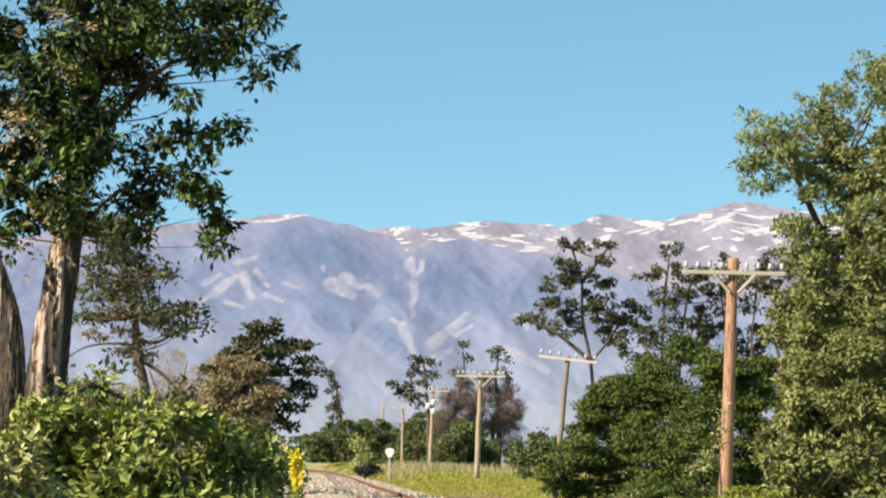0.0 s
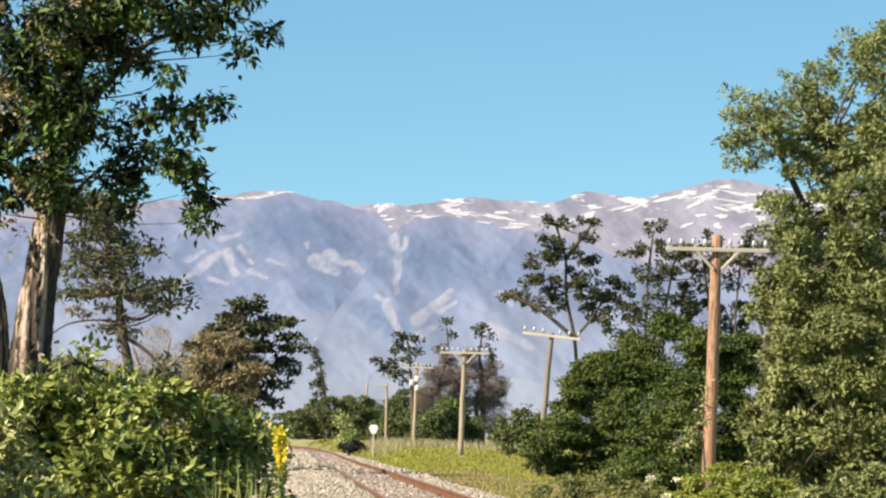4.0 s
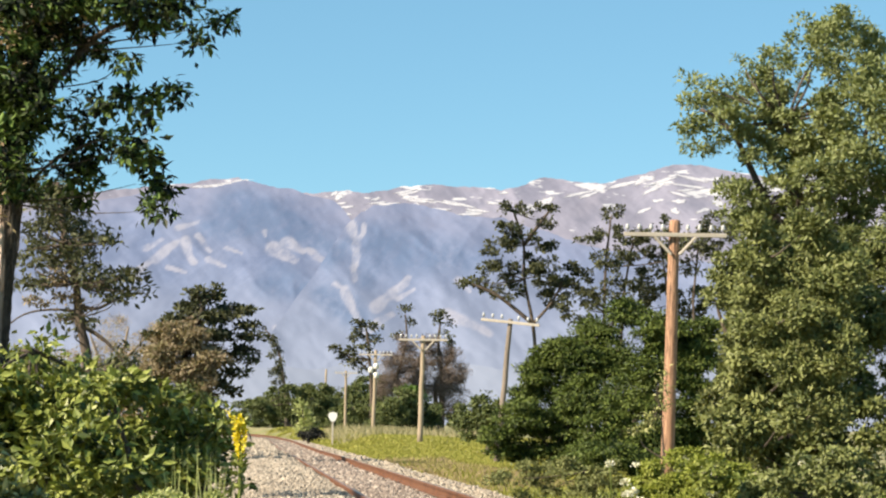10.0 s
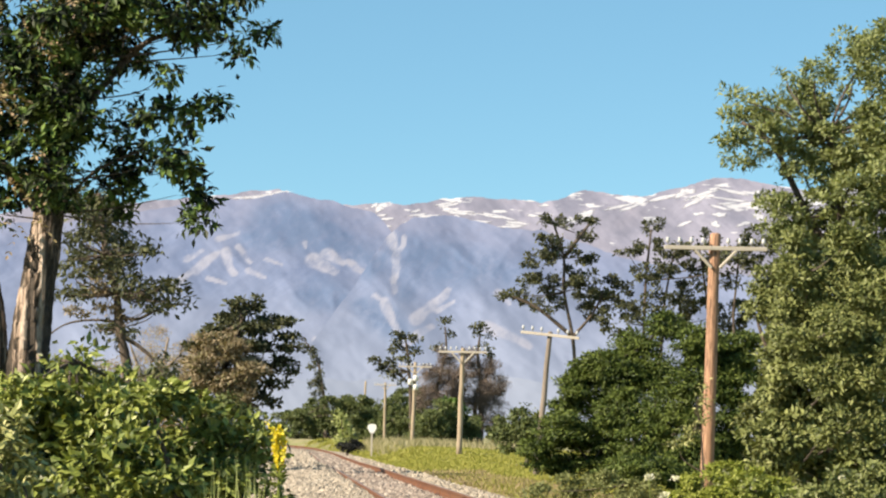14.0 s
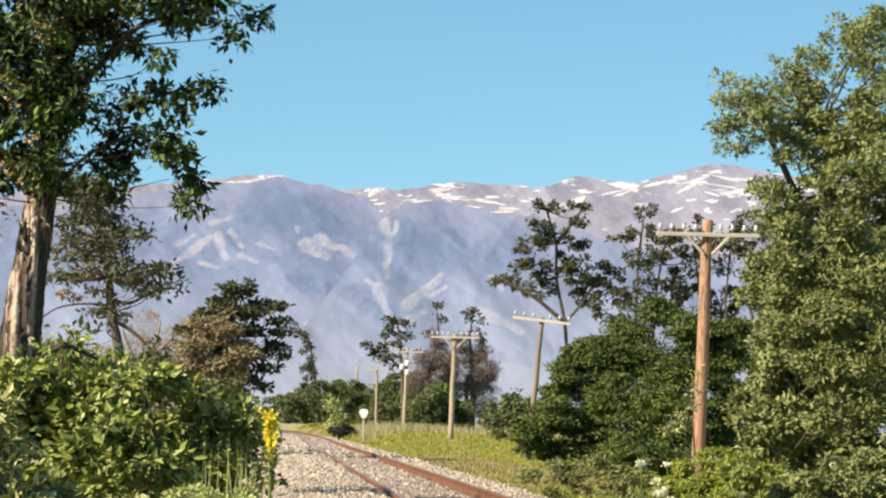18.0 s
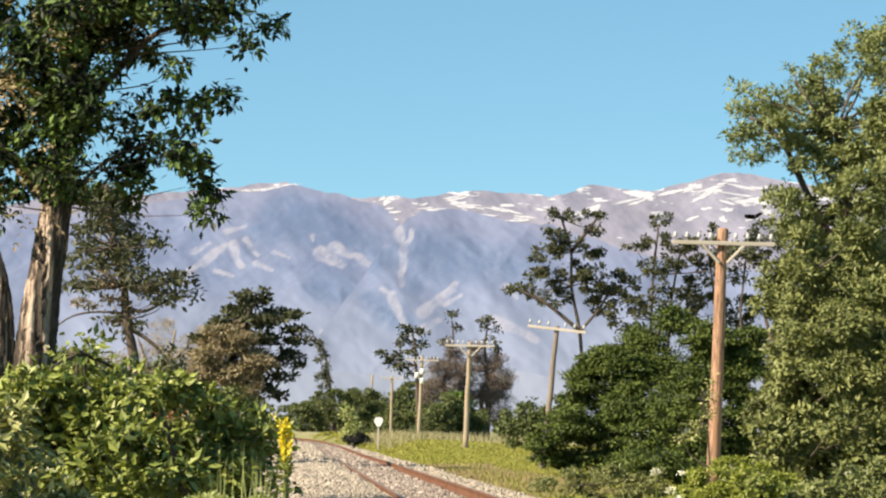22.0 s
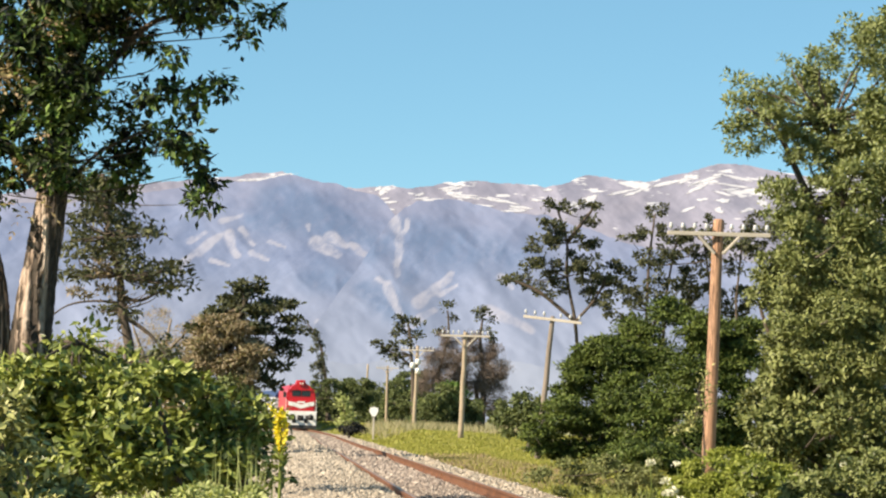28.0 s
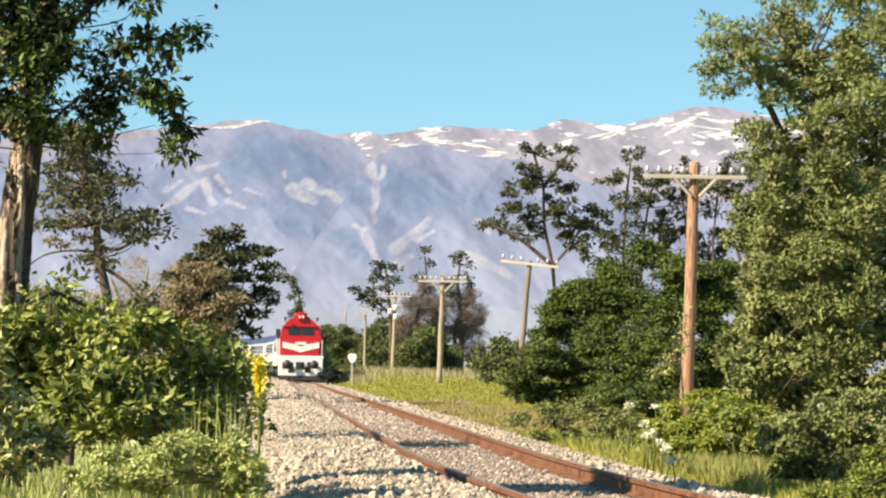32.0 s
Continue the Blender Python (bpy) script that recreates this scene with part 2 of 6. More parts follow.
def sheet(name, verts, faces, material, parent=None, label="", smooth=False):
    """One mesh object out of an array of corners and an array of faces with equal corner counts."""
    me = bpy.data.meshes.new(name)
    verts, faces = np.asarray(verts, dtype=np.float32), np.asarray(faces, dtype=np.int32)
    k = faces.shape[1]
    me.vertices.add(len(verts))
    me.vertices.foreach_set("co", verts.ravel())
    me.loops.add(faces.size)
    me.loops.foreach_set("vertex_index", faces.ravel())
    me.polygons.add(len(faces))
    me.polygons.foreach_set("loop_start", np.arange(0, faces.size, k, dtype=np.int32))
    me.polygons.foreach_set("use_smooth", np.full(len(faces), smooth))
    me.update(calc_edges=True)
    me.validate()
    me.materials.append(material)
    ob = new(name, me)
    ob.parent = parent
    return tagged(ob, label)


def thing(name, at, label, category, group="", kind=""):
    ob = new(name)
    ob.location = at
    ob.empty_display_size = 0.2
    return tagged(ob, label, category, group, kind)


def box(bm, x0, x1, y0, y1, z0, z1, bevel=0.0, m=None):
    geo = bmesh.ops.create_cube(bm, size=1.0, matrix=Matrix.LocRotScale(((x0 + x1) / 2, (y0 + y1) / 2, (z0 + z1) / 2), None, (abs(x1 - x0), abs(y1 - y0), abs(z1 - z0))))
    vs = geo["verts"]
    if bevel:
        es = list({e for v in vs for e in v.link_edges})
        out = bmesh.ops.bevel(bm, geom=es, offset=bevel, segments=2, affect="EDGES", profile=0.6)
        vs = list({v for f in out["faces"] for v in f.verts} | {v for v in vs if v.is_valid})
    if m is not None:
        bmesh.ops.transform(bm, matrix=m, verts=vs)
    return bm


def tube(bm, pts, radii, seg=8, knots=0.0, seed=0, ridges=0.0):
    """A closed round bar along pts; knots: uneven girth, ridges: furrows along it."""
    rnd = random.Random(seed)
    rings = []
    furrow = [rnd.choice((-1.0, -0.3, 0.5, 0.9)) for k in range(seg)]
    for i, (p, r) in enumerate(zip(pts, radii)):
        a, b = Vector(pts[max(i - 1, 0)]), Vector(pts[min(i + 1, len(pts) - 1)])
        d = (b - a).normalized()
        u = d.cross(Vector((0.13, 0.98, 0.11))).normalized()
        if u.length < 0.1:
            u = d.cross(Vector((1, 0, 0))).normalized()
        v = d.cross(u)
        rings.append([bm.verts.new(Vector(p) + (u * math.cos(k * math.tau / seg) + v * math.sin(k * math.tau / seg)) * r * (1 + knots * rnd.uniform(-1, 1) + ridges * furrow[(k + i // 3) % seg] * rnd.uniform(0.5, 1.2))) for k in range(seg)])
    for a, b in zip(rings, rings[1:]):
        for k in range(seg):
            bm.faces.new((a[k], a[(k + 1) % seg], b[(k + 1) % seg], b[k]))
    bm.faces.new(rings[0][::-1])
    bm.faces.new(rings[-1])
    return bm


def smooth_path(pts, n=4):
    """Points between pts on a smooth line through them."""
    P = [Vector(p) for p in pts]
    out = []
    for i in range(len(P) - 1):
        a, b, c, d = P[max(i - 1, 0)], P[i], P[i + 1], P[min(i + 2, len(P) - 1)]
        for k in range(n):
            t = k / n
            out.append(0.5 * (2 * b + (c - a) * t + (2 * a - 5 * b + 4 * c - d) * t * t + (3 * b - a - 3 * c + d) * t ** 3))
    return out + [P[-1]]


def unit(v):
    return v / np.maximum(np.linalg.norm(v, axis=1, keepdims=True), 1e-6)


def leaf_quads(P, A, L, W, rng, fold=0.25, face=None):
    """A folded diamond for each leaf: base P, direction A, length L, width W; its upper side turned to face, if given."""
    n = len(P)
    L, W = np.broadcast_to(L, n)[:, None], np.broadcast_to(W, n)[:, None]
    B = unit(np.cross(A, rng.normal(size=(n, 3)) if face is None else face))
    N = np.cross(A, B)
    V = np.empty((n, 4, 3), np.float32)
    V[:, 0] = P
    V[:, 1] = P + A * L * 0.45 + B * W * 0.5 + N * W * fold
    V[:, 2] = P + A * L
    V[:, 3] = P + A * L * 0.45 - B * W * 0.5 + N * W * fold
    return V.reshape(-1, 3), np.arange(n * 4).reshape(n, 4)


def crown_points(clumps, cover, area, rng, tuft=0.2, gaps=1.0, fill=0.25, flat=0.62):
    """Leaves in small domed tufts all over a set of clumps: cover leaves deep, each of that area, with a thin fill between the tufts."""
    out, home = [], []
    for x, y, z, rx, ry, rz in clumps:
        k = max(4, int(2.6 * gaps * rx * rz / (tuft * tuft)))
        d = unit(rng.normal(size=(k, 3)))
        r = rng.uniform(0.25, 1.0, (k, 1)) ** 0.45
        tw = d * r * (rx, ry, rz)
        big = tuft * rng.uniform(0.55, 1.35, k)
        n = max(12, int(cover * math.pi * rx * rz / area))
        which = rng.integers(0, k, n)
        u = unit(rng.normal(size=(n, 3)) + (0, -0.15, 0.35))
        p = tw[which] + u * (big[which] * rng.uniform(0.3, 1.1, n) ** 0.6)[:, None] * (1, 1, flat)
        loose = rng.uniform(0, 1, n) < fill
        v = unit(rng.normal(size=(n, 3))) * rng.uniform(0.0, 0.9, (n, 1)) ** 0.5 * (rx, ry, rz)
        p = np.where(loose[:, None], v, p)
        out.append(p + (x, y, z))
        home.append(np.where(loose[:, None], v * 0.3, tw[which] - (0, 0, 0.35 * tuft)) + (x, y, z))
    return np.concatenate(out), np.concatenate(home)


def foliage(name, clumps, material, parent, size, cover, seed, ratio=0.55, droop=0.2, tuft=0.2, gaps=1.0, fill=0.25, label="", flat=0.62):
    rng = np.random.default_rng(seed)
    P, C = crown_points(clumps, cover, 0.25 * size * size * ratio, rng, tuft, gaps, fill, flat)
    out = unit(P - C)
    A = unit(out * 0.6 + rng.normal(size=P.shape) * 0.6 + (0, 0, -droop))
    L = rng.uniform(0.65, 1.3, len(P)) * size
    face = out + (0, 0, 0.35) + rng.normal(size=P.shape) * 0.3
    V, Fc = leaf_quads(P, A, L, L * ratio, rng, -0.15, face)
    return sheet(name, V, Fc, material, parent, label)


def sprays(name, clumps, material, parent, length, cover, seed, pairs=5, tuft=0.2, gaps=1.0, fill=0.15, label=""):
    """Feathered leaves: leaflets in pairs along a drooping stalk."""
    rng = np.random.default_rng(seed)
    P, C = crown_points(clumps, cover, (2 * pairs + 1) * 0.02 * length * length, rng, tuft, gaps, fill)
    n = len(P)
    A = unit(unit(P - C) * 0.7 + rng.normal(size=P.shape) * 0.6 + (0, 0, -0.35))
    S = unit(np.cross(A, rng.normal(size=(n, 3)) * 0.5 + (0, 0, 1)))
    L = rng.uniform(0.6, 1.25, n)[:, None] * length
    Q, D = [], []
    for i in range(pairs):
        f = (i + 0.6) / pairs
        q = P + A * L * f + np.array((0, 0, -0.35)) * L * f * f
        for s in (-1, 1):
            Q.append(q)
            D.append(unit(S * s + A * 0.5 + (0, 0, -0.25)))
    Q.append(P + A * L + np.array((0, 0, -0.35)) * L)
    D.append(unit(A + (0, 0, -0.5)))
    Q, D = np.concatenate(Q), np.concatenate(D)
    V, Fc = leaf_quads(Q, D, rng.uniform(0.26, 0.42, len(Q)) * length, length * 0.17, rng, -0.1, np.tile(unit(P - C), (2 * pairs + 1, 1)) * 0.7 + (0, -0.1, 0.8) + rng.normal(size=Q.shape) * 0.4)
    return sheet(name, V, Fc, material, parent, label)


def blades(name, xs, ys, zs, height, width, material, parent=None, seed=0, label="", lean=0.35):
    rng = np.random.default_rng(seed)
    P = np.stack([xs, ys, zs], 1)
    A = unit(rng.normal(size=P.shape) * (lean, lean, 0.05) + (0, 0, 1))
    L = rng.uniform(0.5, 1.2, len(P)) * height
    V, Fc = leaf_quads(P, A, L, width, rng, 0.1)
    V = V.reshape(-1, 4, 3)
    V[:, 1] -= (V[:, 2] - V[:, 0]) * 0.3
    V[:, 3] -= (V[:, 2] - V[:, 0]) * 0.3
    return sheet(name, V.reshape(-1, 3), Fc, material, parent, label)


# ---------------------------------------------------------------- the line of the track and the lie of the land
def line_x(y):
    """The track's centre: nearly straight, bending left in the distance."""
    return 0.25 - 0.0735 * (y - 31) + 0.0026 * np.maximum(0, 31 - y) ** 2 + 0.0062 * np.clip(y - 100, 0, 65) - 0.0006 * np.maximum(0, y - 198) ** 2 - 0.0006 * np.maximum(0, y - 245) ** 2


def rail_z(y):
    return 0.6 - 0.0011 * np.clip(y - 30, 0, 170) - 0.0012 * np.clip(y - 80, 0, 120)


def ground_z(x, y):
    """A gently uneven plain, a little lower than the ballast; the verge on the right swells to a low bank."""
    base = rail_z(y) - 0.32
    side = x - line_x(y)
    verge = 0.13 * np.clip((side - 1.2) / 1.5, 0, 1) * np.clip((9 - side) / 4, 0, 1)
    far = np.clip((y - 300) / 300, 0, 1)
    rise, edge, back = np.clip((y - 78) / 40, 0, 1), np.clip((side - 2.3) / 3, 0, 1), np.clip((22 - side) / 8, 0, 1)
    verge = verge + (0.6 + 0.0016 * np.clip(y - 108, 0, 120)) * rise * rise * (3 - 2 * rise) * edge * edge * (3 - 2 * edge) * back
    return base + (verge + 0.06 * np.sin(x * 0.7 + 1.3) * np.sin(y * 0.23)) * (1 - far)


# ---------------------------------------------------------------- ground
def ground():
    xs = np.concatenate([np.linspace(-4500, -60, 24), np.linspace(-55, -12, 22), np.linspace(-11, 14, 76), np.linspace(15, 60, 22), np.linspace(80, 4500, 22)])
    ys = np.concatenate([np.linspace(-300, 0, 8), np.linspace(4, 60, 75), np.linspace(62, 300, 80), np.linspace(320, 4900, 30)])
    X, Y = np.meshgrid(xs, ys)
    Z = ground_z(X, Y)
    V = np.stack([X, Y, Z], -1).reshape(-1, 3)
    a = np.arange(len(ys) - 1)[:, None] * len(xs) + np.arange(len(xs) - 1)[None]
    a = a.ravel()
    Fc = np.stack([a, a + 1, a + 1 + len(xs), a + len(xs)], 1)
    return tagged(sheet("ground", V, Fc, SOIL, smooth=True), "flat grassy plain with dry soil beside the railway", "ground", kind="structure")


ground()


# ---------------------------------------------------------------- mountains
def hazy_rock(name, low, high, snow=None, crest=None):
    """Bare far slopes with ribs and screes, distance haze painted into their colour; the upper slopes may be streaked
    with snow.
    """
    m, n, l, b = nodes_of(name)
    fine = noise_tex(n, l, 0.012, 8, (1, 0.4, 0.8), 0.62)
    big = noise_tex(n, l, 0.0035, 4, (1, 0.4, 0.6))
    c = ramp(n, l, fine, [(0.38, low), (0.62, high)])
    c = mixed(n, l, ramp(n, l, big, [(0.35, (0, 0, 0)), (0.7, (0.35, 0.35, 0.35))]), c, high)
    for turn in (0.85, -0.75):
        gully = noise_tex(n, l, 0.017, 8, (1.2, 0.05, 0.5), 0.66, turn)
        c = mixed(n, l, ramp(n, l, gully, [(0.52, (0, 0, 0)), (0.62, (0.45, 0.45, 0.45))]), c, tuple(1.25 * h for h in high))
        c = mixed(n, l, ramp(n, l, gully, [(0.38, (0.45, 0.45, 0.45)), (0.48, (0, 0, 0))]), c, tuple(0.82 * h for h in low))
    co, sep = n.new("ShaderNodeTexCoord"), n.new("ShaderNodeSeparateXYZ")
    l.new(co.outputs["Object"], sep.inputs[0])
    # haze at the mountains' foot, painted as a pale blue fade
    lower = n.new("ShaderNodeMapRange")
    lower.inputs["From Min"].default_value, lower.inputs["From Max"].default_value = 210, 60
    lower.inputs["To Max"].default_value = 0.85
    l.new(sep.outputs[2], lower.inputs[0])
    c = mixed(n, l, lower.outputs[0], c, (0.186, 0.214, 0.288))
    if snow:
        add = n.new("ShaderNodeMath")
        streak = noise_tex(n, l, 0.045, 6, (0.4, 0.2, 1.2), 0.55)
        scale = n.new("ShaderNodeMapRange")
        scale.inputs["From Min"].default_value, scale.inputs["From Max"].default_value = snow
        scale.inputs["To Min"].default_value, scale.inputs["To Max"].default_value = -0.25, 0.02
        l.new(sep.outputs[2], scale.inputs[0])
        l.new(streak, add.inputs[0])
        l.new(scale.outputs[0], add.inputs[1])
        c = mixed(n, l, ramp(n, l, add.outputs[0], [(0.56, (0, 0, 0)), (0.60, (1, 1, 1))]), c, (0.42, 0.42, 0.45))
    if crest:       # crest blended to a paler tone, softening its outline against the range
        uv, su, up = n.new("ShaderNodeUVMap"), n.new("ShaderNodeSeparateXYZ"), n.new("ShaderNodeMath")
        l.new(uv.outputs[0], su.inputs[0])
        up.operation, up.inputs[1].default_value = "MULTIPLY_ADD", 0.5
        l.new(noise_tex(n, l, 0.011, 6, (1, 0.2, 1.4), 0.6), up.inputs[0])
        l.new(su.outputs[1], up.inputs[2])
        ease = n.new("ShaderNodeMapRange")
        ease.interpolation_type = "SMOOTHSTEP"
        ease.inputs["From Min"].default_value, ease.inputs["From Max"].default_value = 1.06, 1.34
        l.new(up.outputs[0], ease.inputs[0])
        height, both = n.new("ShaderNodeMapRange"), n.new("ShaderNodeMath")
        height.inputs["From Min"].default_value, height.inputs["From Max"].default_value = 170, 270
        l.new(sep.outputs[2], height.inputs[0])
        both.operation = "MULTIPLY"
        l.new(ease.outputs[0], both.inputs[0])
        l.new(height.outputs[0], both.inputs[1])
        c = mixed(n, l, both.outputs[0], c, crest)
    if crest:       # shaded flanks painted dark blue; pale scree lies on these slopes
        for kind, tone, most in (("slope_shade", (0.084, 0.124, 0.210), 0.7), ("scree", (0.245, 0.252, 0.31), 0.9)):
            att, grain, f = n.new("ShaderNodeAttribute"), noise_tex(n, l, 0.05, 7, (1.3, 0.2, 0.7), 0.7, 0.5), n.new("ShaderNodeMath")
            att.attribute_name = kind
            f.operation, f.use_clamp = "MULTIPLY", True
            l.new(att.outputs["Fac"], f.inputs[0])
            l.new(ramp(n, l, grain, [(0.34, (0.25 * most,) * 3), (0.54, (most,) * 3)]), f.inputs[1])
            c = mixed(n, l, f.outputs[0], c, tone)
    l.new(c, b.inputs["Base Color"])
    b.inputs["Roughness"].default_value = 1.0
    b.inputs["Specular IOR Level"].default_value = 0.0
    return m


def feathered(name, dark, light, lo, hi, most=1.0):
    """Snow or scree that thins out raggedly towards the rim of its patch."""
    m, n, l, b = nodes_of(name)
    uv, sep, add = n.new("ShaderNodeUVMap"), n.new("ShaderNodeSeparateXYZ"), n.new("ShaderNodeMath")
    l.new(uv.outputs[0], sep.inputs[0])
    add.operation = "MULTIPLY_ADD"
    grain = noise_tex(n, l, 0.11, 5)
    l.new(grain, add.inputs[0])
    add.inputs[1].default_value = 1.1
    l.new(sep.outputs[1], add.inputs[2])
    l.new(ramp(n, l, grain, [(0.35, dark), (0.65, light)]), b.inputs["Base Color"])
    thin = n.new("ShaderNodeMapRange")
    thin.inputs["From Min"].default_value, thin.inputs["From Max"].default_value = lo, hi
    thin.inputs["To Min"].default_value, thin.inputs["To Max"].default_value = most, 0.0
    l.new(add.outputs[0], thin.inputs[0])
    l.new(thin.outputs[0], b.inputs["Alpha"])
    b.inputs["Roughness"].default_value = 1.0
    b.inputs["Specular IOR Level"].default_value = 0.0
    return m


def slope_map(ob, uv):
    """Gives each corner its place on a slope: along it, and from 0 to 1 across or up it."""
    me = ob.data
    idx = np.empty(len(me.loops), np.int32)
    me.loops.foreach_get("vertex_index", idx)
    me.uv_layers.new(name="slope").data.foreach_set("uv", np.asarray(uv, np.float32)[idx].ravel())


LATTICE = np.random.default_rng(77).uniform(0, 1, (128, 128))


def fractal(x, z, scale, octaves=5, seed=0.0):
    """Smooth noise from 0 to 1 at several scales."""
    total, amp, out = 0.0, 1.0, 0.0
    for k in range(octaves):
        p, q = x / scale + 17.3 * k + seed * 7.1, z / scale + 9.7 * k + seed * 3.3
        i, j = np.floor(p).astype(int), np.floor(q).astype(int)
        f, g = p - i, q - j
        f, g = f * f * (3 - 2 * f), g * g * (3 - 2 * g)
        i, j, i2, j2 = i % 128, j % 128, (i + 1) % 128, (j + 1) % 128
        out = out + amp * ((LATTICE[i, j] * (1 - f) + LATTICE[i2, j] * f) * (1 - g) + (LATTICE[i, j2] * (1 - f) + LATTICE[i2, j2] * f) * g)
        total, amp, scale = total + amp, amp * 0.5, scale * 0.5
    return out / total


def slope_y(y_foot, y_top, rough, seed, x, z):
    """How far off a mountain side lies at x and height z: an even slope with slanting spurs and gullies."""
    spur = np.abs(2 * fractal(x + 0.6 * z, z * 0.9, 200, 6, seed) - 1)
    return y_foot + (y_top - y_foot) * z / 420 + rough * spur


def slope_place(crest, y_foot, y_top, rough, seed, x, u):
    """The place on a mountain side at x, with u from 0 at the foot to 1 on the crest."""
    cx, cz = [c[0] for c in crest], [c[1] for c in crest]
    top = np.interp(x, cx, cz)
    broad = np.mean([np.interp(x + d, cx, cz) for d in np.linspace(-130, 130, 27)], 0)
    jag = top - broad + 26 * (fractal(x, x * 0 + 3, 55, 6, seed) - 0.5)
    z = broad * u ** 1.15 + jag * u ** 5
    y = slope_y(y_foot, y_top, rough, seed, x, z)
    return np.stack([x, y, z], -1)


def cover(x, z, strokes, soft, seed):
    """How far ground at x and z is covered, from 0 to 1, by ragged strokes: two ends and a half width each."""
    u = x + 9 * (fractal(x + z, z, 24, 5, seed) - 0.5)
    v = z + 9 * (fractal(x - z, z, 24, 5, seed + 5) - 0.5)
    out = np.zeros_like(x)
    for x1, z1, x2, z2, w in strokes:
        dx, dz = x2 - x1, z2 - z1
        t = np.clip(((u - x1) * dx + (v - z1) * dz) / (dx * dx + dz * dz), 0, 1)
        d = np.hypot(u - x1 - t * dx, v - z1 - t * dz) / (w * (1 - 0.45 * t))
        f = np.clip((1 + soft - d) / (2 * soft), 0, 1)
        out = np.maximum(out, f * f * (3 - 2 * f))
    return out


def mountain(name, crest, y_foot, y_top, material, label, rough=130, seed=1.0, scree=(), slope_shade=()):
    lo, hi = crest[0][0], crest[-1][0]
    xs = np.concatenate([np.linspace(lo, max(lo, -640), 40)[:-1], np.arange(max(lo, -640), min(hi, 640), 2.3), np.linspace(min(hi, 640), hi, 40)[1:]])
    us = np.linspace(0, 1, 150)
    X, U = np.meshgrid(xs, us)
    front = slope_place(crest, y_foot, y_top, rough, seed, X, U)
    back = np.repeat(front[-1:], 2, 0)
    back[1, :, 1] += 250
    back[1, :, 2] = 0
    V = np.concatenate([front, back]).reshape(-1, 3)
    rows = np.array([i for i in range(len(us) + 1) if i != len(us) - 1])
    a = (rows[:, None] * len(xs) + np.arange(len(xs) - 1)[None]).ravel()
    Fc = np.stack([a, a + 1, a + 1 + len(xs), a + len(xs)], 1)
    ob = sheet(name, V, Fc, material, smooth=True)
    slope_map(ob, np.stack([np.tile(xs, len(us) + 2) / 1000, np.concatenate([U.ravel(), np.ones(2 * len(xs))])], 1))
    for kind, strokes, soft in (("scree", scree, 0.3), ("slope_shade", slope_shade, 0.8)):
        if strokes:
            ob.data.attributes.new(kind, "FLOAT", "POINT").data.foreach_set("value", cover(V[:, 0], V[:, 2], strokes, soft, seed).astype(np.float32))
    return tagged(ob, label, "mountain", kind="structure")


def snowfield(y_foot, y_top, rough, seed, x, z, w, h, tilt, parent, material, label, k):
    """A patch of snow lying on a mountain side."""
    rng = np.random.default_rng(k)
    a = np.linspace(0, math.tau, 25)[:-1]
    r = 1 + 0.14 * np.sin(a * 3 + k) + 0.1 * np.sin(a * 5 + 2 * k) + rng.uniform(-0.2, 0.18, 24)
    rings = (0.3, 0.6, 0.85, 1.12)
    pts = [(0.0, 0.0)] + [(math.cos(t) * q * g, math.sin(t) * q * g) for g in rings for t, q in zip(a, r)]
    c, s = math.cos(tilt), math.sin(tilt)
    P = np.array([(x + p * w * c - q * h * s, z + p * w * s + q * h * c) for p, q in pts])
    V = np.stack([P[:, 0], slope_y(y_foot, y_top, rough, seed, P[:, 0], P[:, 1]) - 1.3, P[:, 1]], 1)
    Fc = [(0, 1 + i, 1 + (i + 1) % 24) for i in range(24)]
    for g in range(0, 72, 24):
        Fc += [t for i in range(24) for t in ((1 + g + i, 25 + g + i, 25 + g + (i + 1) % 24), (1 + g + i, 25 + g + (i + 1) % 24, 1 + g + (i + 1) % 24))]
    ob = sheet("snow_patch", V, Fc, material, parent, label, True)
    slope_map(ob, [(0.5, 0.0)] + [(t / math.tau, g / 1.12) for g in rings for t in a])
    return ob


# bluish base colours carry the haze of distance
FARROCK = hazy_rock("far_rock_in_haze", (0.172, 0.175, 0.23), (0.208, 0.203, 0.253), (200, 430))
MIDROCK = hazy_rock("mid_rock_in_haze", (0.110, 0.142, 0.234), (0.142, 0.168, 0.252), None, (0.160, 0.176, 0.256))
FOOTROCK = hazy_rock("foothill_in_haze", (0.182, 0.208, 0.268), (0.214, 0.236, 0.290))
SNOW = feathered("old_snow", (0.33, 0.33, 0.37), (0.43, 0.43, 0.46), 1.2, 1.5)
BACK_CREST = ((-1247, 315), (-666, 369), (-444, 399), (-376, 412), (-323, 417), (-299, 405), (-240, 391), (-182, 386), (-129, 400), (-95, 391), (-17, 405), (41, 407), (128, 399), (206, 429), (264, 428), (312, 426), (400, 451), (438, 465), (487, 460), (594, 440), (757, 457), (1273, 398))
WEST_CREST = ((-1072, 246), (-531, 289), (-406, 315), (-323, 328), (-257, 347), (-194, 332), (-152, 319), (-127, 304), (-112, 288), (-98, 270), (-71, 245), (-20, 189), (14, 107))
MID_CREST = ((-191, 82), (-145, 169), (-115, 231), (-100, 258), (-84, 273), (-64, 281), (-41, 286), (-13, 290), (50, 275), (129, 259), (248, 223), (406, 202), (722, 192), (1037, 158))
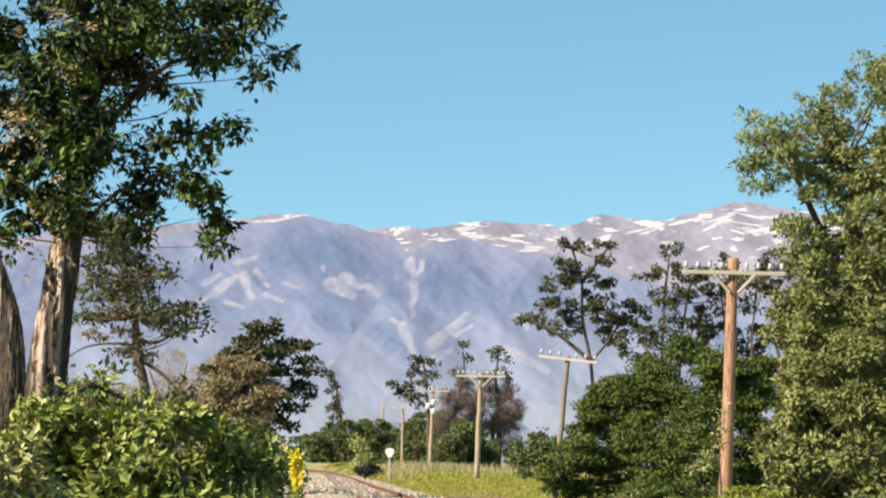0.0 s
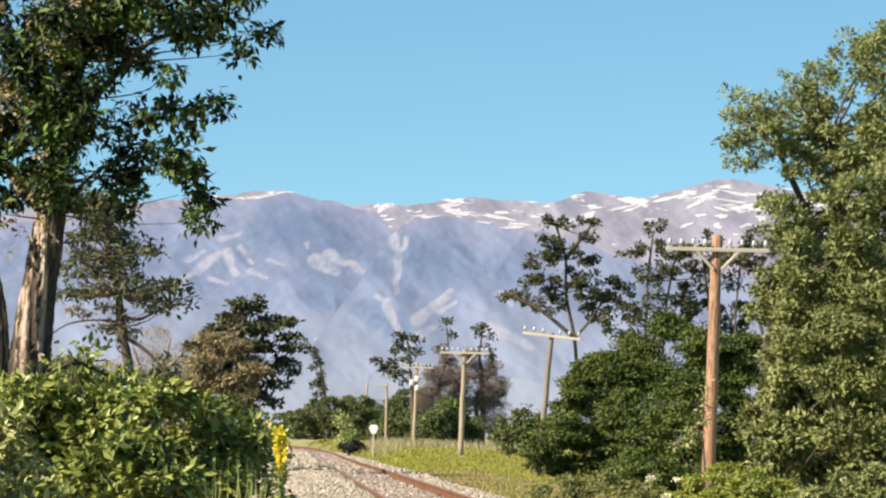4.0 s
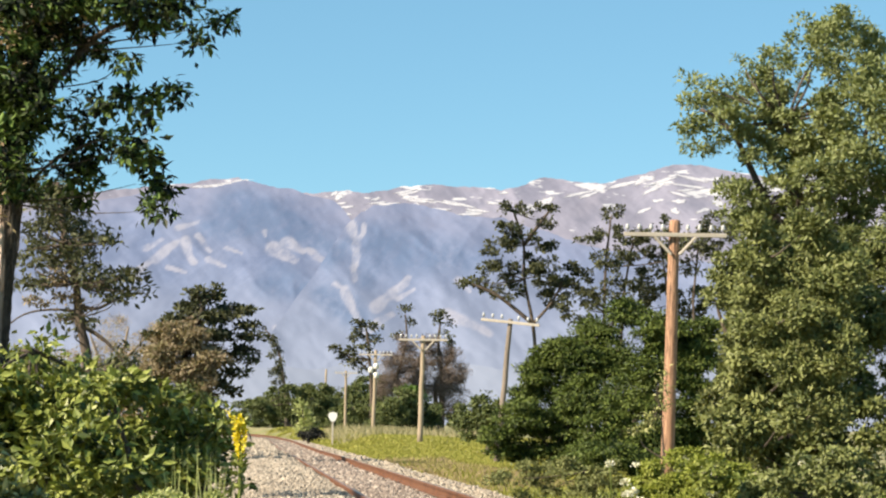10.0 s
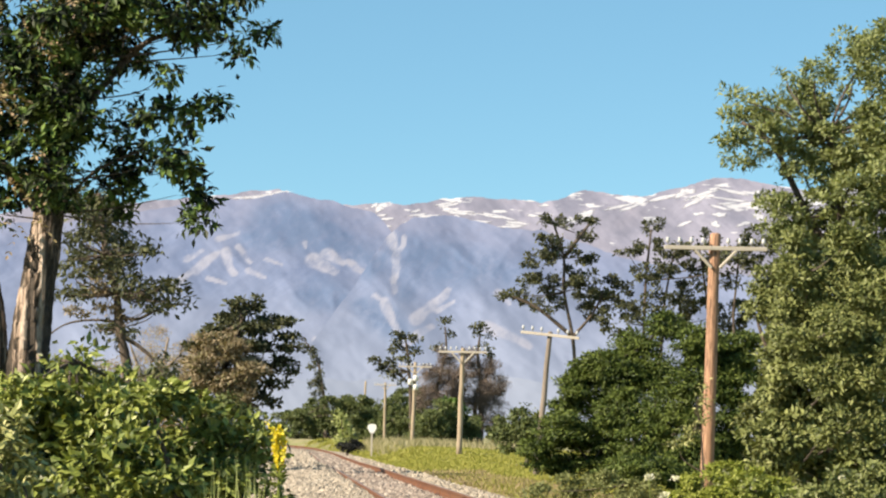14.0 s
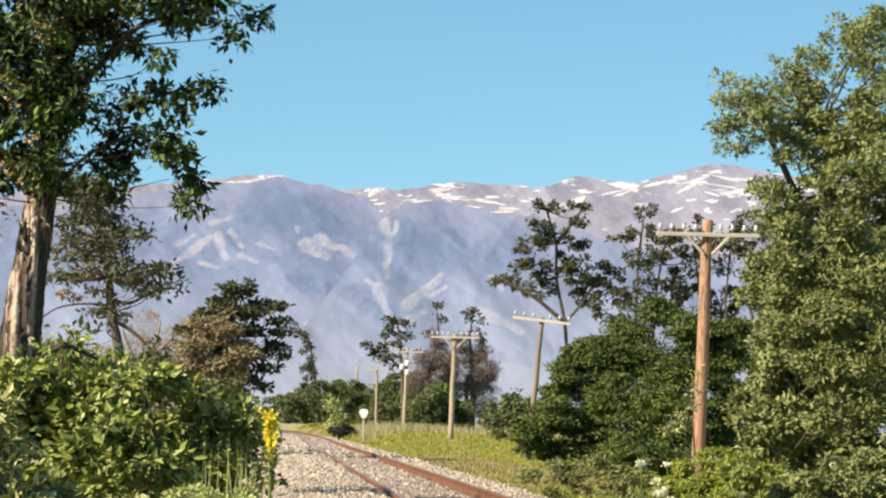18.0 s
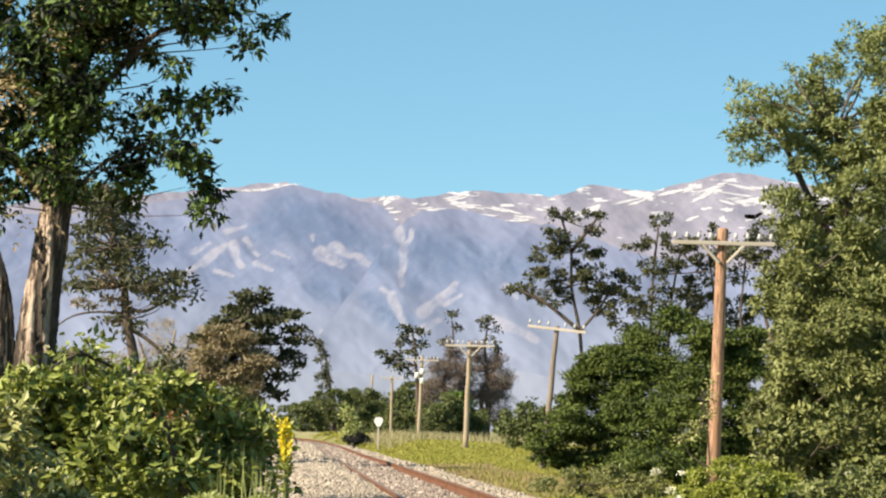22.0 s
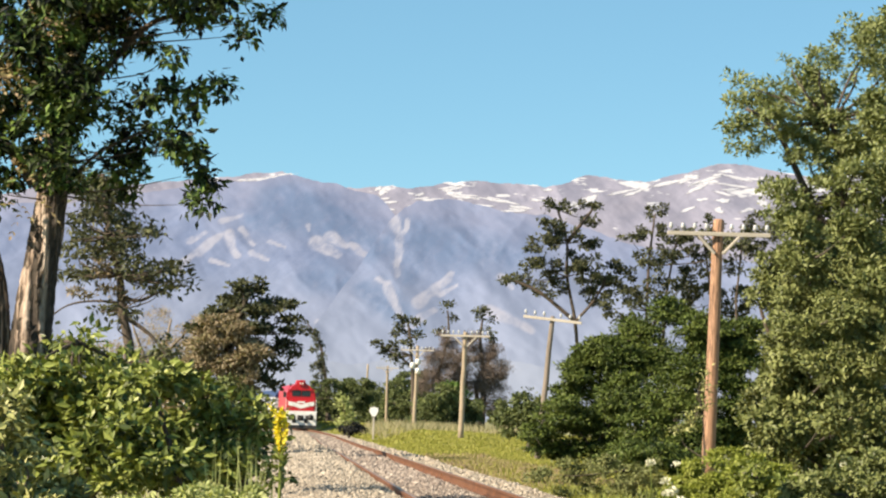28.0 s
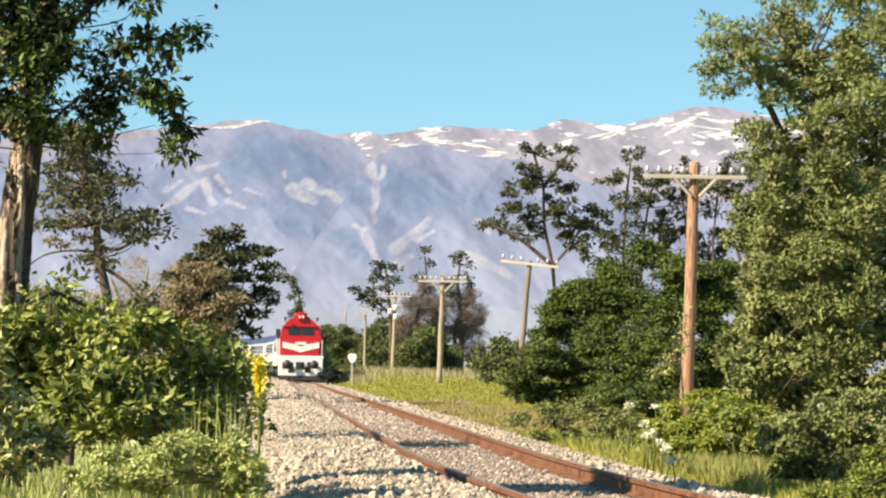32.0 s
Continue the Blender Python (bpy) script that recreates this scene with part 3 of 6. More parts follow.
FOOT_CREST = ((-801, 29), (-364, 49), (-226, 42), (-164, 52), (-64, 51), (11, 59), (74, 50), (136, 58), (261, 57), (574, 65), (824, 57))
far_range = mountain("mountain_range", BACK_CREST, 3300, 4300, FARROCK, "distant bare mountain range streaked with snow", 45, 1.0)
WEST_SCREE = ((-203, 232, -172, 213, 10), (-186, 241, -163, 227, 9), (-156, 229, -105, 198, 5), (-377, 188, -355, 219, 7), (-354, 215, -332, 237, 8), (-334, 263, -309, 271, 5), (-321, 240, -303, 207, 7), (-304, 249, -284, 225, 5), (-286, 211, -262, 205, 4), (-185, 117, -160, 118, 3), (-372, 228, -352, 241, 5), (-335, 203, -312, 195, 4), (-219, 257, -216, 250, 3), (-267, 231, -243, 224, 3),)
# strokes of painted shade where the massif's faces turn dark
WEST_SHADE = ((-262, 293, -147, 243, 33), (-192, 182, -124, 167, 22), (-288, 266, -233, 258, 18), (-232, 303, -156, 268, 13), (-140, 252, -101, 191, 11),)
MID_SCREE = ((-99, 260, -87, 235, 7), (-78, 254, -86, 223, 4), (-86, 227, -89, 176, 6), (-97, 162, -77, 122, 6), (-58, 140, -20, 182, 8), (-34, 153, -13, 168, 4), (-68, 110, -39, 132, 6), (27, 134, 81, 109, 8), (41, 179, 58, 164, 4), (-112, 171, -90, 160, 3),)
MID_SHADE = ((-66, 224, 55, 206, 33), (-71, 176, -58, 200, 13), (-125, 159, -102, 130, 11), (-122, 205, -80, 240, 16), (-104, 150, -62, 105, 20),)
mountain("mountain_massif", WEST_CREST, 2900, 3700, MIDROCK, "blue-grey mountain shoulder with pale screes before the snowy range", 40, 2.3, WEST_SCREE, WEST_SHADE)
mountain("mountain_spur", MID_CREST, 2800, 3500, MIDROCK, "blue-grey mountain spur with a pale gully", 40, 4.1, MID_SCREE, MID_SHADE)
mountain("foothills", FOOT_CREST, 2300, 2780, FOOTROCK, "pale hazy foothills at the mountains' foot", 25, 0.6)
for k, (x, z, w, h, tilt) in enumerate(((-378, 398, 15, 3, 0.10), (-330, 405, 28, 5, 0.08), (-246, 387, 13, 3, -0.05), (-145, 378, 9, 6, 0.60), (-26, 390, 19, 3, 0.35), (-130, 358, 13, 3, 0.10), (-92, 351, 9, 3, 0.00), (-64, 366, 20, 3, 0.10), (-6, 377, 24, 2, -0.05), (60, 366, 22, 3, -0.20), (88, 355, 17, 3, -0.10), (-193, 364, 8, 11, -0.80), (131, 393, 9, 2, 0.10), (203, 378, 15, 8, 0.50), (279, 394, 22, 3, 0.40),) + ((345, 419, 38, 4, 0.28), (379, 429, 22, 7, 0.40),) + ((408, 425, 34, 4, 0.38), (465, 432, 30, 4, -0.25), (446, 406, 17, 3, 0.20), (431, 438, 13, 3, 0.30), (263, 396, 32, 3, 0.30), (334, 415, 24, 3, 0.20), (389, 407, 24, 4, 0.50), (453, 415, 36, 3, -0.12), (428, 381, 13, 5, 0.10), (389, 382, 7, 3, 0.00), (494, 379, 9, 11, 0.50), (416, 360, 8, 7, -0.50), (464, 363, 15, 4, 0.40), (200, 371, 11, 8, 0.60), (43, 368, 26, 3, -0.15), (80, 355, 15, 3, -0.10), (113, 371, 13, 3, -0.10), (135, 394, 7, 3, 0.10),) + ((32, 335, 9, 3, -0.40), (-140, 365, 11, 2, 0.10), (-217, 370, 11, 2, -0.20), (432, 396, 19, 3, -0.30), (308, 373, 13, 3, 0.20), (365, 362, 15, 3, 0.40), (518, 412, 28, 4, -0.20), (165, 348, 13, 2, -0.20), (-83, 376, 9, 3, 0.40), (-178, 352, 7, 4, -0.60),) + ((-343, 402, 38, 4, 0.12), (-316, 413, 17, 3, 0.17), (-385, 398, 13, 2, 0.14), (-249, 390, 11, 2, -0.14), (-153, 386, 8, 4, 0.70), (-34, 393, 21, 3, 0.24), (-9, 373, 24, 3, -0.07), (-134, 343, 13, 3, 0.00), (-97, 347, 11, 3, 0.35), (-172, 350, 13, 3, -0.70), (-80, 368, 18, 2, 0.17), (23, 356, 20, 3, -0.10), (75, 347, 22, 3, 0.07), (42, 372, 15, 2, -0.14),)):
    snowfield(3300, 4300, 45, 1.0, x, z, w, h, tilt, far_range, SNOW, "white snow patch", k)

# ---------------------------------------------------------------- railway track
def swept(profile, ys, side, base):
    """A long bar with the given cross-section (across, up), side metres off the track's centre."""
    slope = np.gradient(line_x(ys), ys)
    k = 1 / np.sqrt(1 + slope ** 2)
    V = np.stack([np.stack([line_x(ys) + (side + a) * k, ys - (side + a) * k * slope, base(ys) + b], -1) for a, b in profile], 1)
    n, m = V.shape[:2]
    i, j = np.meshgrid(np.arange(n - 1), np.arange(m), indexing="ij")
    p, q = i * m + j, i * m + (j + 1) % m
    Fc = np.stack([p, q, q + m, p + m], -1).reshape(-1, 4)
    return V.reshape(-1, 3), Fc


def railway():
    track = thing("railway_track", (0, 0, 0), "single railway track with rusty rails on pale ballast", "railway track", kind="structure")
    ys = np.concatenate([np.arange(9, 60, 1.0), np.arange(60, 240, 3.0), np.arange(240, 760, 8.0)])
    web = [(-0.065, -0.155), (-0.065, -0.143), (-0.012, -0.125), (-0.012, -0.045), (-0.036, -0.036), (-0.036, -0.004), (-0.026, 0.0), (0.026, 0.0), (0.036, -0.004), (0.036, -0.036), (0.012, -0.045), (0.012, -0.125), (0.065, -0.143), (0.065, -0.155)]
    for side in (-0.754, 0.754):
        V, Fc = swept(web, ys, side, rail_z)
        rail = sheet("rail", V, Fc, RUST, track, "rusty brown steel rail")
        V, Fc = swept([(-0.022, 0.001), (-0.022, 0.004), (0.022, 0.004), (0.022, 0.001)], ys, side, rail_z)
        sheet("running_surface", V, Fc, RAILTOP, rail, "worn rail head")
        for y in (26.2, 50.1, 74.0):
            bm = bmesh.new()
            box(bm, -0.028, 0.028, -0.4, 0.4, -0.13, -0.05, 0.008)
            plate = part("joint_plate", bm, RUST, rail)
            plate.location = (line_x(y) + side, y, rail_z(y))
            plate.rotation_euler = (0, 0, 0.075)
    bed = [(-3.6, -0.42), (-2.7, -0.2), (-2.1, -0.05), (-1.1, -0.02), (-0.84, -0.07), (-0.7, -0.17), (0.7, -0.17), (0.9, -0.155), (1.85, -0.17), (2.6, -0.36), (2.6, -0.8), (-3.6, -0.8)]
    V, Fc = swept(bed, ys, 0.0, rail_z)
    sheet("ballast_bed", V, Fc, BED, track, "trodden bed of pale crushed stone", True)
    # sleepers
    bm = bmesh.new()
    box(bm, -1.28, 1.28, -0.12, 0.12, -0.16, 0.0, 0.015)
    first = part("sleeper", bm, SLEEPER, track)
    y, made = 12.0, 0
    while y < 190:
        s = first if made == 0 else new("sleeper", first.data)
        s.parent = track
        s.location = (line_x(y), y, rail_z(y) - 0.158)
        s.rotation_euler = (0, 0, math.atan(-(line_x(y + 1) - line_x(y))) * -1 + random.uniform(-0.01, 0.01))
        y, made = y + 0.62, made + 1
    # loose stones
    rng = np.random.default_rng(5)
    ico = bmesh.new()
    bmesh.ops.create_icosphere(ico, subdivisions=1, radius=1.0)
    iv = np.array([v.co[:] for v in ico.verts])
    ifc = np.array([[v.index for v in f.verts] for f in ico.faces])
    ico.free()

    def scatter(name, n, y0, y1, a0, a1, lo, hi, mat, power):
        yy = y0 + (y1 - y0) * rng.uniform(0, 1, n) ** power
        aa = rng.uniform(a0, a1, n)
        zz = np.interp(aa, [b[0] for b in bed[:10]], [b[1] for b in bed[:10]]) + rail_z(yy)
        size = rng.uniform(lo, hi, n) * np.where(yy > 45, 1.5, 1.0)
        C = np.stack([line_x(yy) + aa, yy, zz + size * 0.15], 1)
        shape = iv[None] * (1 + rng.uniform(-0.32, 0.32, (n, len(iv), 1))) * rng.uniform(0.6, 1.1, (n, 1, 3))
        ang = rng.uniform(0, math.tau, n)
        c, s = np.cos(ang)[:, None], np.sin(ang)[:, None]
        X, Y = shape[..., 0] * c - shape[..., 1] * s, shape[..., 0] * s + shape[..., 1] * c
        V = np.stack([X, Y, shape[..., 2]], -1) * size[:, None, None] + C[:, None]
        Fc = (ifc[None] + (np.arange(n) * len(iv))[:, None, None]).reshape(-1, 3)
        tagged(sheet(name, V.reshape(-1, 3), Fc, mat, track, "loose pale crushed stone"), kind="stuff")

    scatter("ballast_stones", 19000, 13, 70, -3.4, -0.83, 0.017, 0.04, STONE, 1.5)
    scatter("ballast_stones", 7500, 13, 70, -0.66, 0.66, 0.017, 0.038, GREYSTONE, 1.5)
    scatter("ballast_stones", 7500, 13, 70, 0.83, 2.5, 0.018, 0.044, STONE, 1.5)
    scatter("ballast_stones", 2600, 70, 190, -0.66, 0.66, 0.035, 0.06, GREYSTONE, 1.3)
    scatter("ballast_stones", 3000, 70, 190, -3.3, -0.83, 0.04, 0.07, STONE, 1.3)
    scatter("ballast_stones", 2000, 70, 190, 0.83, 2.2, 0.04, 0.07, STONE, 1.3)
    # single stones lying on top, near the camera
    shared = []
    for k in range(6):
        b2 = bmesh.new()
        bmesh.ops.create_icosphere(b2, subdivisions=1, radius=0.048)
        for v in b2.verts:
            v.co *= random.uniform(0.65, 1.15)
        me = bpy.data.meshes.new("stone")
        b2.to_mesh(me)
        b2.free()
        me.materials.append(STONE)
        shared.append(me)
    for k in range(240):
        y = random.uniform(14, 30)
        a = random.choice((random.uniform(-2.6, -0.9), random.uniform(0.9, 1.8)))
        s = new("stone", shared[k % 6])
        s.parent = track
        s.location = (line_x(y) + a, y, rail_z(y) + float(np.interp(a, [b[0] for b in bed[:10]], [b[1] for b in bed[:10]])) + 0.03)
        s.rotation_euler = (random.uniform(0, 3), random.uniform(0, 3), random.uniform(0, 3))


railway()


# ---------------------------------------------------------------- telegraph poles
def telegraph_pole(base, top, r0, r1, arm, wood, label, arms=(0.35,), braces=True, pegs=4, turn=0.0, boxes=False, tip=0.0):
    """A wooden pole with crossarms, braces and insulators."""
    base, top = Vector(base), Vector(top)
    base.z = float(ground_z(base.x, base.y)) - 0.1
    pole = thing("telegraph_pole", base, label, "utility pole", "telegraph poles along the track")
    d = top - base
    bm = bmesh.new()
    n = 9
    tube(bm, [d * (i / n) + Vector((random.uniform(-1, 1), random.uniform(-1, 1), 0)) * 0.012 for i in range(n)] + [d * 0.995, d], [r0 + (r1 - r0) * i / n for i in range(n)] + [r1, r1 * 0.7], 14, 0.03, 7)
    part("shaft", bm, wood, pole, smooth=True)
    ax = Vector((math.cos(turn), math.sin(turn), -math.tan(tip)))
    for off in arms:
        c = d * (1 - off / d.length) + Vector((0, -r1 - 0.045, 0))
        m = Matrix.Translation(c) @ Matrix.Rotation(turn, 4, "Z") @ Matrix.Rotation(tip, 4, "Y")
        bm = bmesh.new()
        box(bm, -arm / 2, arm / 2, -0.04, 0.04, -0.045, 0.045, 0.01, m)
        beam = part("crossarm", bm, ARMWOOD, pole, "pale weathered crossarm")
        for k in range(pegs * 2):
            s = -1 if k < pegs else 1
            q = c + ax * s * (0.28 + (arm / 2 - 0.36) * (k % pegs) / max(1, pegs - 1))
            bm = bmesh.new()
            tube(bm, [q + Vector((0, 0, z)) for z in (0.05, 0.11, 0.12, 0.15, 0.19, 0.22, 0.23)], [0.012, 0.012, 0.045, 0.05, 0.035, 0.042, 0.02], 8)
            part("insulator", bm, PORCELAIN, beam, "white porcelain insulator", True)
        if braces:
            for s in (-1, 1):
                bm = bmesh.new()
                tube(bm, [c + ax * s * 0.46 + Vector((0, -0.02, -0.05)), c + ax * s * 0.09 + Vector((0, -0.02, -0.44))], [0.034, 0.034], 6)
                part("brace", bm, ARMWOOD, pole, "pale diagonal brace")
    if boxes:
        for dx, dz in ((-0.3, -1.3), (0.05, -1.65), (0.05, -1.05)):
            bm = bmesh.new()
            m = Matrix.Translation(d + Vector((dx, -0.2, dz)))
            tube(bm, [m @ Vector((0, 0, z)) for z in (-0.2, -0.17, 0.12, 0.2)], [0.1, 0.17, 0.17, 0.08], 10)
            part("lantern", bm, LAMPGLASS, pole, "white lantern on the pole", True)
    return pole


telegraph_pole((5.45, 56.0, 0), (5.6, 56.0, 6.23), 0.155, 0.118, 2.3, POLEWOOD, "orange-brown wooden telegraph pole with braced crossarm", turn=0.03)
telegraph_pole((2.46, 82.0, 0), (2.85, 82.0, 5.05), 0.115, 0.075, 1.95, DARKPOLE, "leaning grey wooden telegraph pole beside shrubs", (0.12,), False, 3, -0.25, False, 0.1)
telegraph_pole((-0.08, 108.0, 0), (0.02, 108.0, 5.36), 0.125, 0.09, 2.1, GREYWOOD, "weathered wooden telegraph pole in the grass", (0.18,), True, 4, -0.05)
telegraph_pole((-3.18, 165.0, 0), (-3.08, 165.0, 6.35), 0.14, 0.1, 2.2, GREYWOOD, "weathered telegraph pole carrying white lanterns", (0.3,), True, 4, -0.05, True)
telegraph_pole((-7.5, 247.0, 0), (-7.5, 247.0, 6.66), 0.15, 0.11, 2.2, GREYWOOD, "distant wooden telegraph pole before a hedge", (0.25,), True, 4)
telegraph_pole((-15.45, 400.0, 0), (-15.3, 400.0, 9.95), 0.17, 0.15, 1.2, GREYWOOD, "distant bare wooden post above a hedge", (2.6,), False, 1)


# ---------------------------------------------------------------- trees and shrubs
def stem_parts(owner, paths, bark, seg=9, knots=0.1, ridges=0.0):
    """Trunks and limbs as tapered bars; each path is points with a first and a last radius."""
    for k, (name, pts, r0, r1) in enumerate(paths):
        P = smooth_path([Vector(p) - owner.location for p in pts], 4 if ridges == 0 else 12)
        n = len(P) - 1
        bm = bmesh.new()
        tube(bm, P, [r0 + (r1 - r0) * i / n for i in range(n + 1)], seg, knots, k, ridges)
        part(name, bm, bark, owner, smooth=True)


def local(clumps, at):
    return [(x - at[0], y - at[1], z - at[2], rx, ry, rz) for x, y, z, rx, ry, rz in clumps]


def twig_paths(clumps, start, r):
    """A bent limb from the trunk to the middle of each clump."""
    rnd = random.Random(len(clumps))
    out = []
    for x, y, z, rx, ry, rz in clumps:
        s = Vector(start) if not callable(start) else Vector(start(z - rz))
        e = Vector((x, y, z))
        m = (s + e) / 2 + Vector((rnd.uniform(-0.15, 0.15), rnd.uniform(-0.15, 0.15), -0.03 * (e - s).length))
        out.append(("limb", [s, m, s.lerp(e, 0.85)], r, r * 0.2))
    return out


def tree(name, label, at, trunks, clumps, leaf, bark, size, density, seed, limb=0.05, group="", category="tree", **kw):
    at = (at[0], at[1], float(ground_z(at[0], at[1])) - 0.05)
    ob = thing(name, at, label, category, group)
    paths = [("trunk", [at if p is None else p for p in pts], r0, r1) for pts, r0, r1 in trunks]
    if trunks:
        pts = [Vector(at if p is None else p) for p in trunks[0][0]]

        def start(z):
            best = min(pts[1:], key=lambda p: abs(p.z - max(z, pts[1].z)))
            return best
        paths += twig_paths(clumps, start, limb)
    stem_parts(ob, paths, bark)
    foliage("crown", local(clumps, at), leaf, ob, size, density, seed, **kw)
    return ob


# tall locust at the left of the line, with a fissured twin trunk
big = tree("locust_tree", "tall locust tree with fissured twin trunk and dark feathery leaves", (-3.76, 21.5), [([None, (-3.72, 21.5, 1.88), (-3.71, 21.5, 2.36), (-3.64, 21.5, 2.94), (-3.59, 21.5, 3.38), (-3.53, 21.5, 4.02), (-3.43, 21.5, 4.76), (-3.31, 21.5, 5.5)], 0.087, 0.039), ([(-3.59, 21.5, 3.38), (-3.88, 21.5, 3.72), (-4.14, 21.5, 4.01)], 0.068, 0.029), ([(-3.53, 21.5, 4.02), (-3.23, 21.5, 4.45), (-2.75, 21.5, 4.96), (-2.26, 21.5, 4.99)], 0.044, 0.015), ([(-3.43, 21.5, 4.76), (-3.05, 21.5, 5.21), (-2.57, 21.5, 5.42)], 0.058, 0.019), ([(-3.59, 21.5, 3.38), (-3.48, 21.5, 3.48), (-3.2, 21.5, 3.8), (-2.72, 21.5, 4.03)], 0.024, 0.009)],
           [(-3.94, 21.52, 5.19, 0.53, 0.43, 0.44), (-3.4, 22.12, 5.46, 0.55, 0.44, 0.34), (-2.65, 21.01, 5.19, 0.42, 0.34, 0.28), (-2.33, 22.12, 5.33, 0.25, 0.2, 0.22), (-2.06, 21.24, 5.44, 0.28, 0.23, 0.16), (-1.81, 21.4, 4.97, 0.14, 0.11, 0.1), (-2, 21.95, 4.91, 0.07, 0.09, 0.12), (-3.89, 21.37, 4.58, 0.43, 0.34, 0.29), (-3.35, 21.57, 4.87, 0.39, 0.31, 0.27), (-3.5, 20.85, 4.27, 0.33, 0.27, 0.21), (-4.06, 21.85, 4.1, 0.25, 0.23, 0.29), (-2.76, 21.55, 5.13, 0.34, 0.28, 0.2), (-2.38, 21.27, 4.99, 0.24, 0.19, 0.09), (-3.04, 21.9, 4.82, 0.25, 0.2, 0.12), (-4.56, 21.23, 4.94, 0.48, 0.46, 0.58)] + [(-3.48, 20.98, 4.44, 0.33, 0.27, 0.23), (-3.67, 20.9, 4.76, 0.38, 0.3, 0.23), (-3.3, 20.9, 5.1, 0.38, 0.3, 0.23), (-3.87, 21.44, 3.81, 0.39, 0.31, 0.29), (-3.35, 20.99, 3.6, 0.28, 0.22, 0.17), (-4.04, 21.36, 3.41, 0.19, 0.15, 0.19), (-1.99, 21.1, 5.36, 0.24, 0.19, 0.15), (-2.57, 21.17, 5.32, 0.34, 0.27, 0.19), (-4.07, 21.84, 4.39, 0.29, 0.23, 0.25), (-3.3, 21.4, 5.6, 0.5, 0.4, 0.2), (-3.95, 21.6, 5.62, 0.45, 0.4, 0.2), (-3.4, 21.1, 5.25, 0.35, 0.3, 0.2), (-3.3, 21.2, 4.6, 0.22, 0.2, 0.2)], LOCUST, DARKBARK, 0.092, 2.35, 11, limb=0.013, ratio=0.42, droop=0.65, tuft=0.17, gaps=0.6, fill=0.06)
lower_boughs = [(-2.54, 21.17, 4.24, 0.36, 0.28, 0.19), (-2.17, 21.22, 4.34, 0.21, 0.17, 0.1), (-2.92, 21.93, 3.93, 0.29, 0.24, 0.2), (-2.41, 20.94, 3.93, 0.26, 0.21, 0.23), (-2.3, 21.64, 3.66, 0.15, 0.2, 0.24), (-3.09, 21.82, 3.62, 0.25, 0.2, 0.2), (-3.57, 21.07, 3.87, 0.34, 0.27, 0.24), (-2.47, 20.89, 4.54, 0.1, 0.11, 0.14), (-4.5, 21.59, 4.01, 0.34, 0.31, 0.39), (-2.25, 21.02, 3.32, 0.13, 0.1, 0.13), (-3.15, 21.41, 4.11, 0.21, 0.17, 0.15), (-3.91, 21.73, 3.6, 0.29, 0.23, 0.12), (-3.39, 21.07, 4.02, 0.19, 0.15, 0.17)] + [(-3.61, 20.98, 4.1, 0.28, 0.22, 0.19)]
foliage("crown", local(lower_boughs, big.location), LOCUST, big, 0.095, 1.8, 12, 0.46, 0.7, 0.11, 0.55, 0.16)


def bough_start(z):
    """Where a bough of that height leaves the trunk."""
    a, b = Vector((-3.59, 21.5, 3.43)), Vector((-3.43, 21.5, 4.76))
    return a.lerp(b, min(1.0, max(0.0, (z - a.z) / (b.z - a.z))))


stem_parts(big, twig_paths(lower_boughs, bough_start, 0.009), DARKBARK, 6)
thin_sprays = [(-3.01, 21.51, 4.73, 0.15, 0.12, 0.06), (-2.81, 21.74, 4.80, 0.14, 0.11, 0.04), (-2.68, 21.33, 4.68, 0.12, 0.09, 0.04), (-3.13, 21.67, 4.60, 0.10, 0.08, 0.06), (-2.90, 21.41, 4.38, 0.13, 0.10, 0.05), (-3.04, 21.46, 4.28, 0.12, 0.09, 0.06), (-2.75, 21.63, 4.46, 0.10, 0.08, 0.03), (-2.58, 21.46, 4.37, 0.12, 0.09, 0.03), (-2.39, 21.52, 4.40, 0.11, 0.09, 0.03), (-2.99, 21.23, 4.09, 0.15, 0.12, 0.06), (-2.81, 21.65, 3.90, 0.15, 0.12, 0.05)] + [(-3.10, 21.52, 3.85, 0.14, 0.11, 0.07), (-2.62, 21.40, 4.00, 0.15, 0.12, 0.06), (-2.54, 21.63, 3.78, 0.12, 0.09, 0.04), (-2.92, 21.39, 3.67, 0.14, 0.11, 0.05), (-2.40, 21.48, 3.74, 0.09, 0.07, 0.07), (-2.31, 21.42, 3.52, 0.06, 0.05, 0.09), (-2.14, 21.47, 4.43, 0.07, 0.05, 0.04), (-2.28, 21.35, 5.01, 0.13, 0.10, 0.05), (-2.55, 21.39, 4.91, 0.12, 0.09, 0.04), (-2.01, 21.58, 4.95, 0.08, 0.06, 0.04), (-2.02, 21.47, 4.80, 0.03, 0.03, 0.04)]
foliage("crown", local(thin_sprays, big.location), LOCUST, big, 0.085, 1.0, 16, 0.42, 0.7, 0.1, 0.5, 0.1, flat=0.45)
sprays("dry_foliage", local([(-3.55, 20.98, 5.12, 0.52, 0.41, 0.33), (-3.22, 20.98, 5.12, 0.19, 0.15, 0.19), (-3.63, 20.98, 4.49, 0.42, 0.34, 0.28), (-3.55, 20.98, 3.67, 0.19, 0.15, 0.19), (-3.9, 20.98, 4.19, 0.19, 0.22, 0.28), (-3.78, 20.98, 3.38, 0.19, 0.19, 0.23)], big.location), DRYLEAF, big, 0.18, 0.4, 13, 3, 0.16, 0.4, 0.1, "brown seed pods")["kind"] = "stuff"
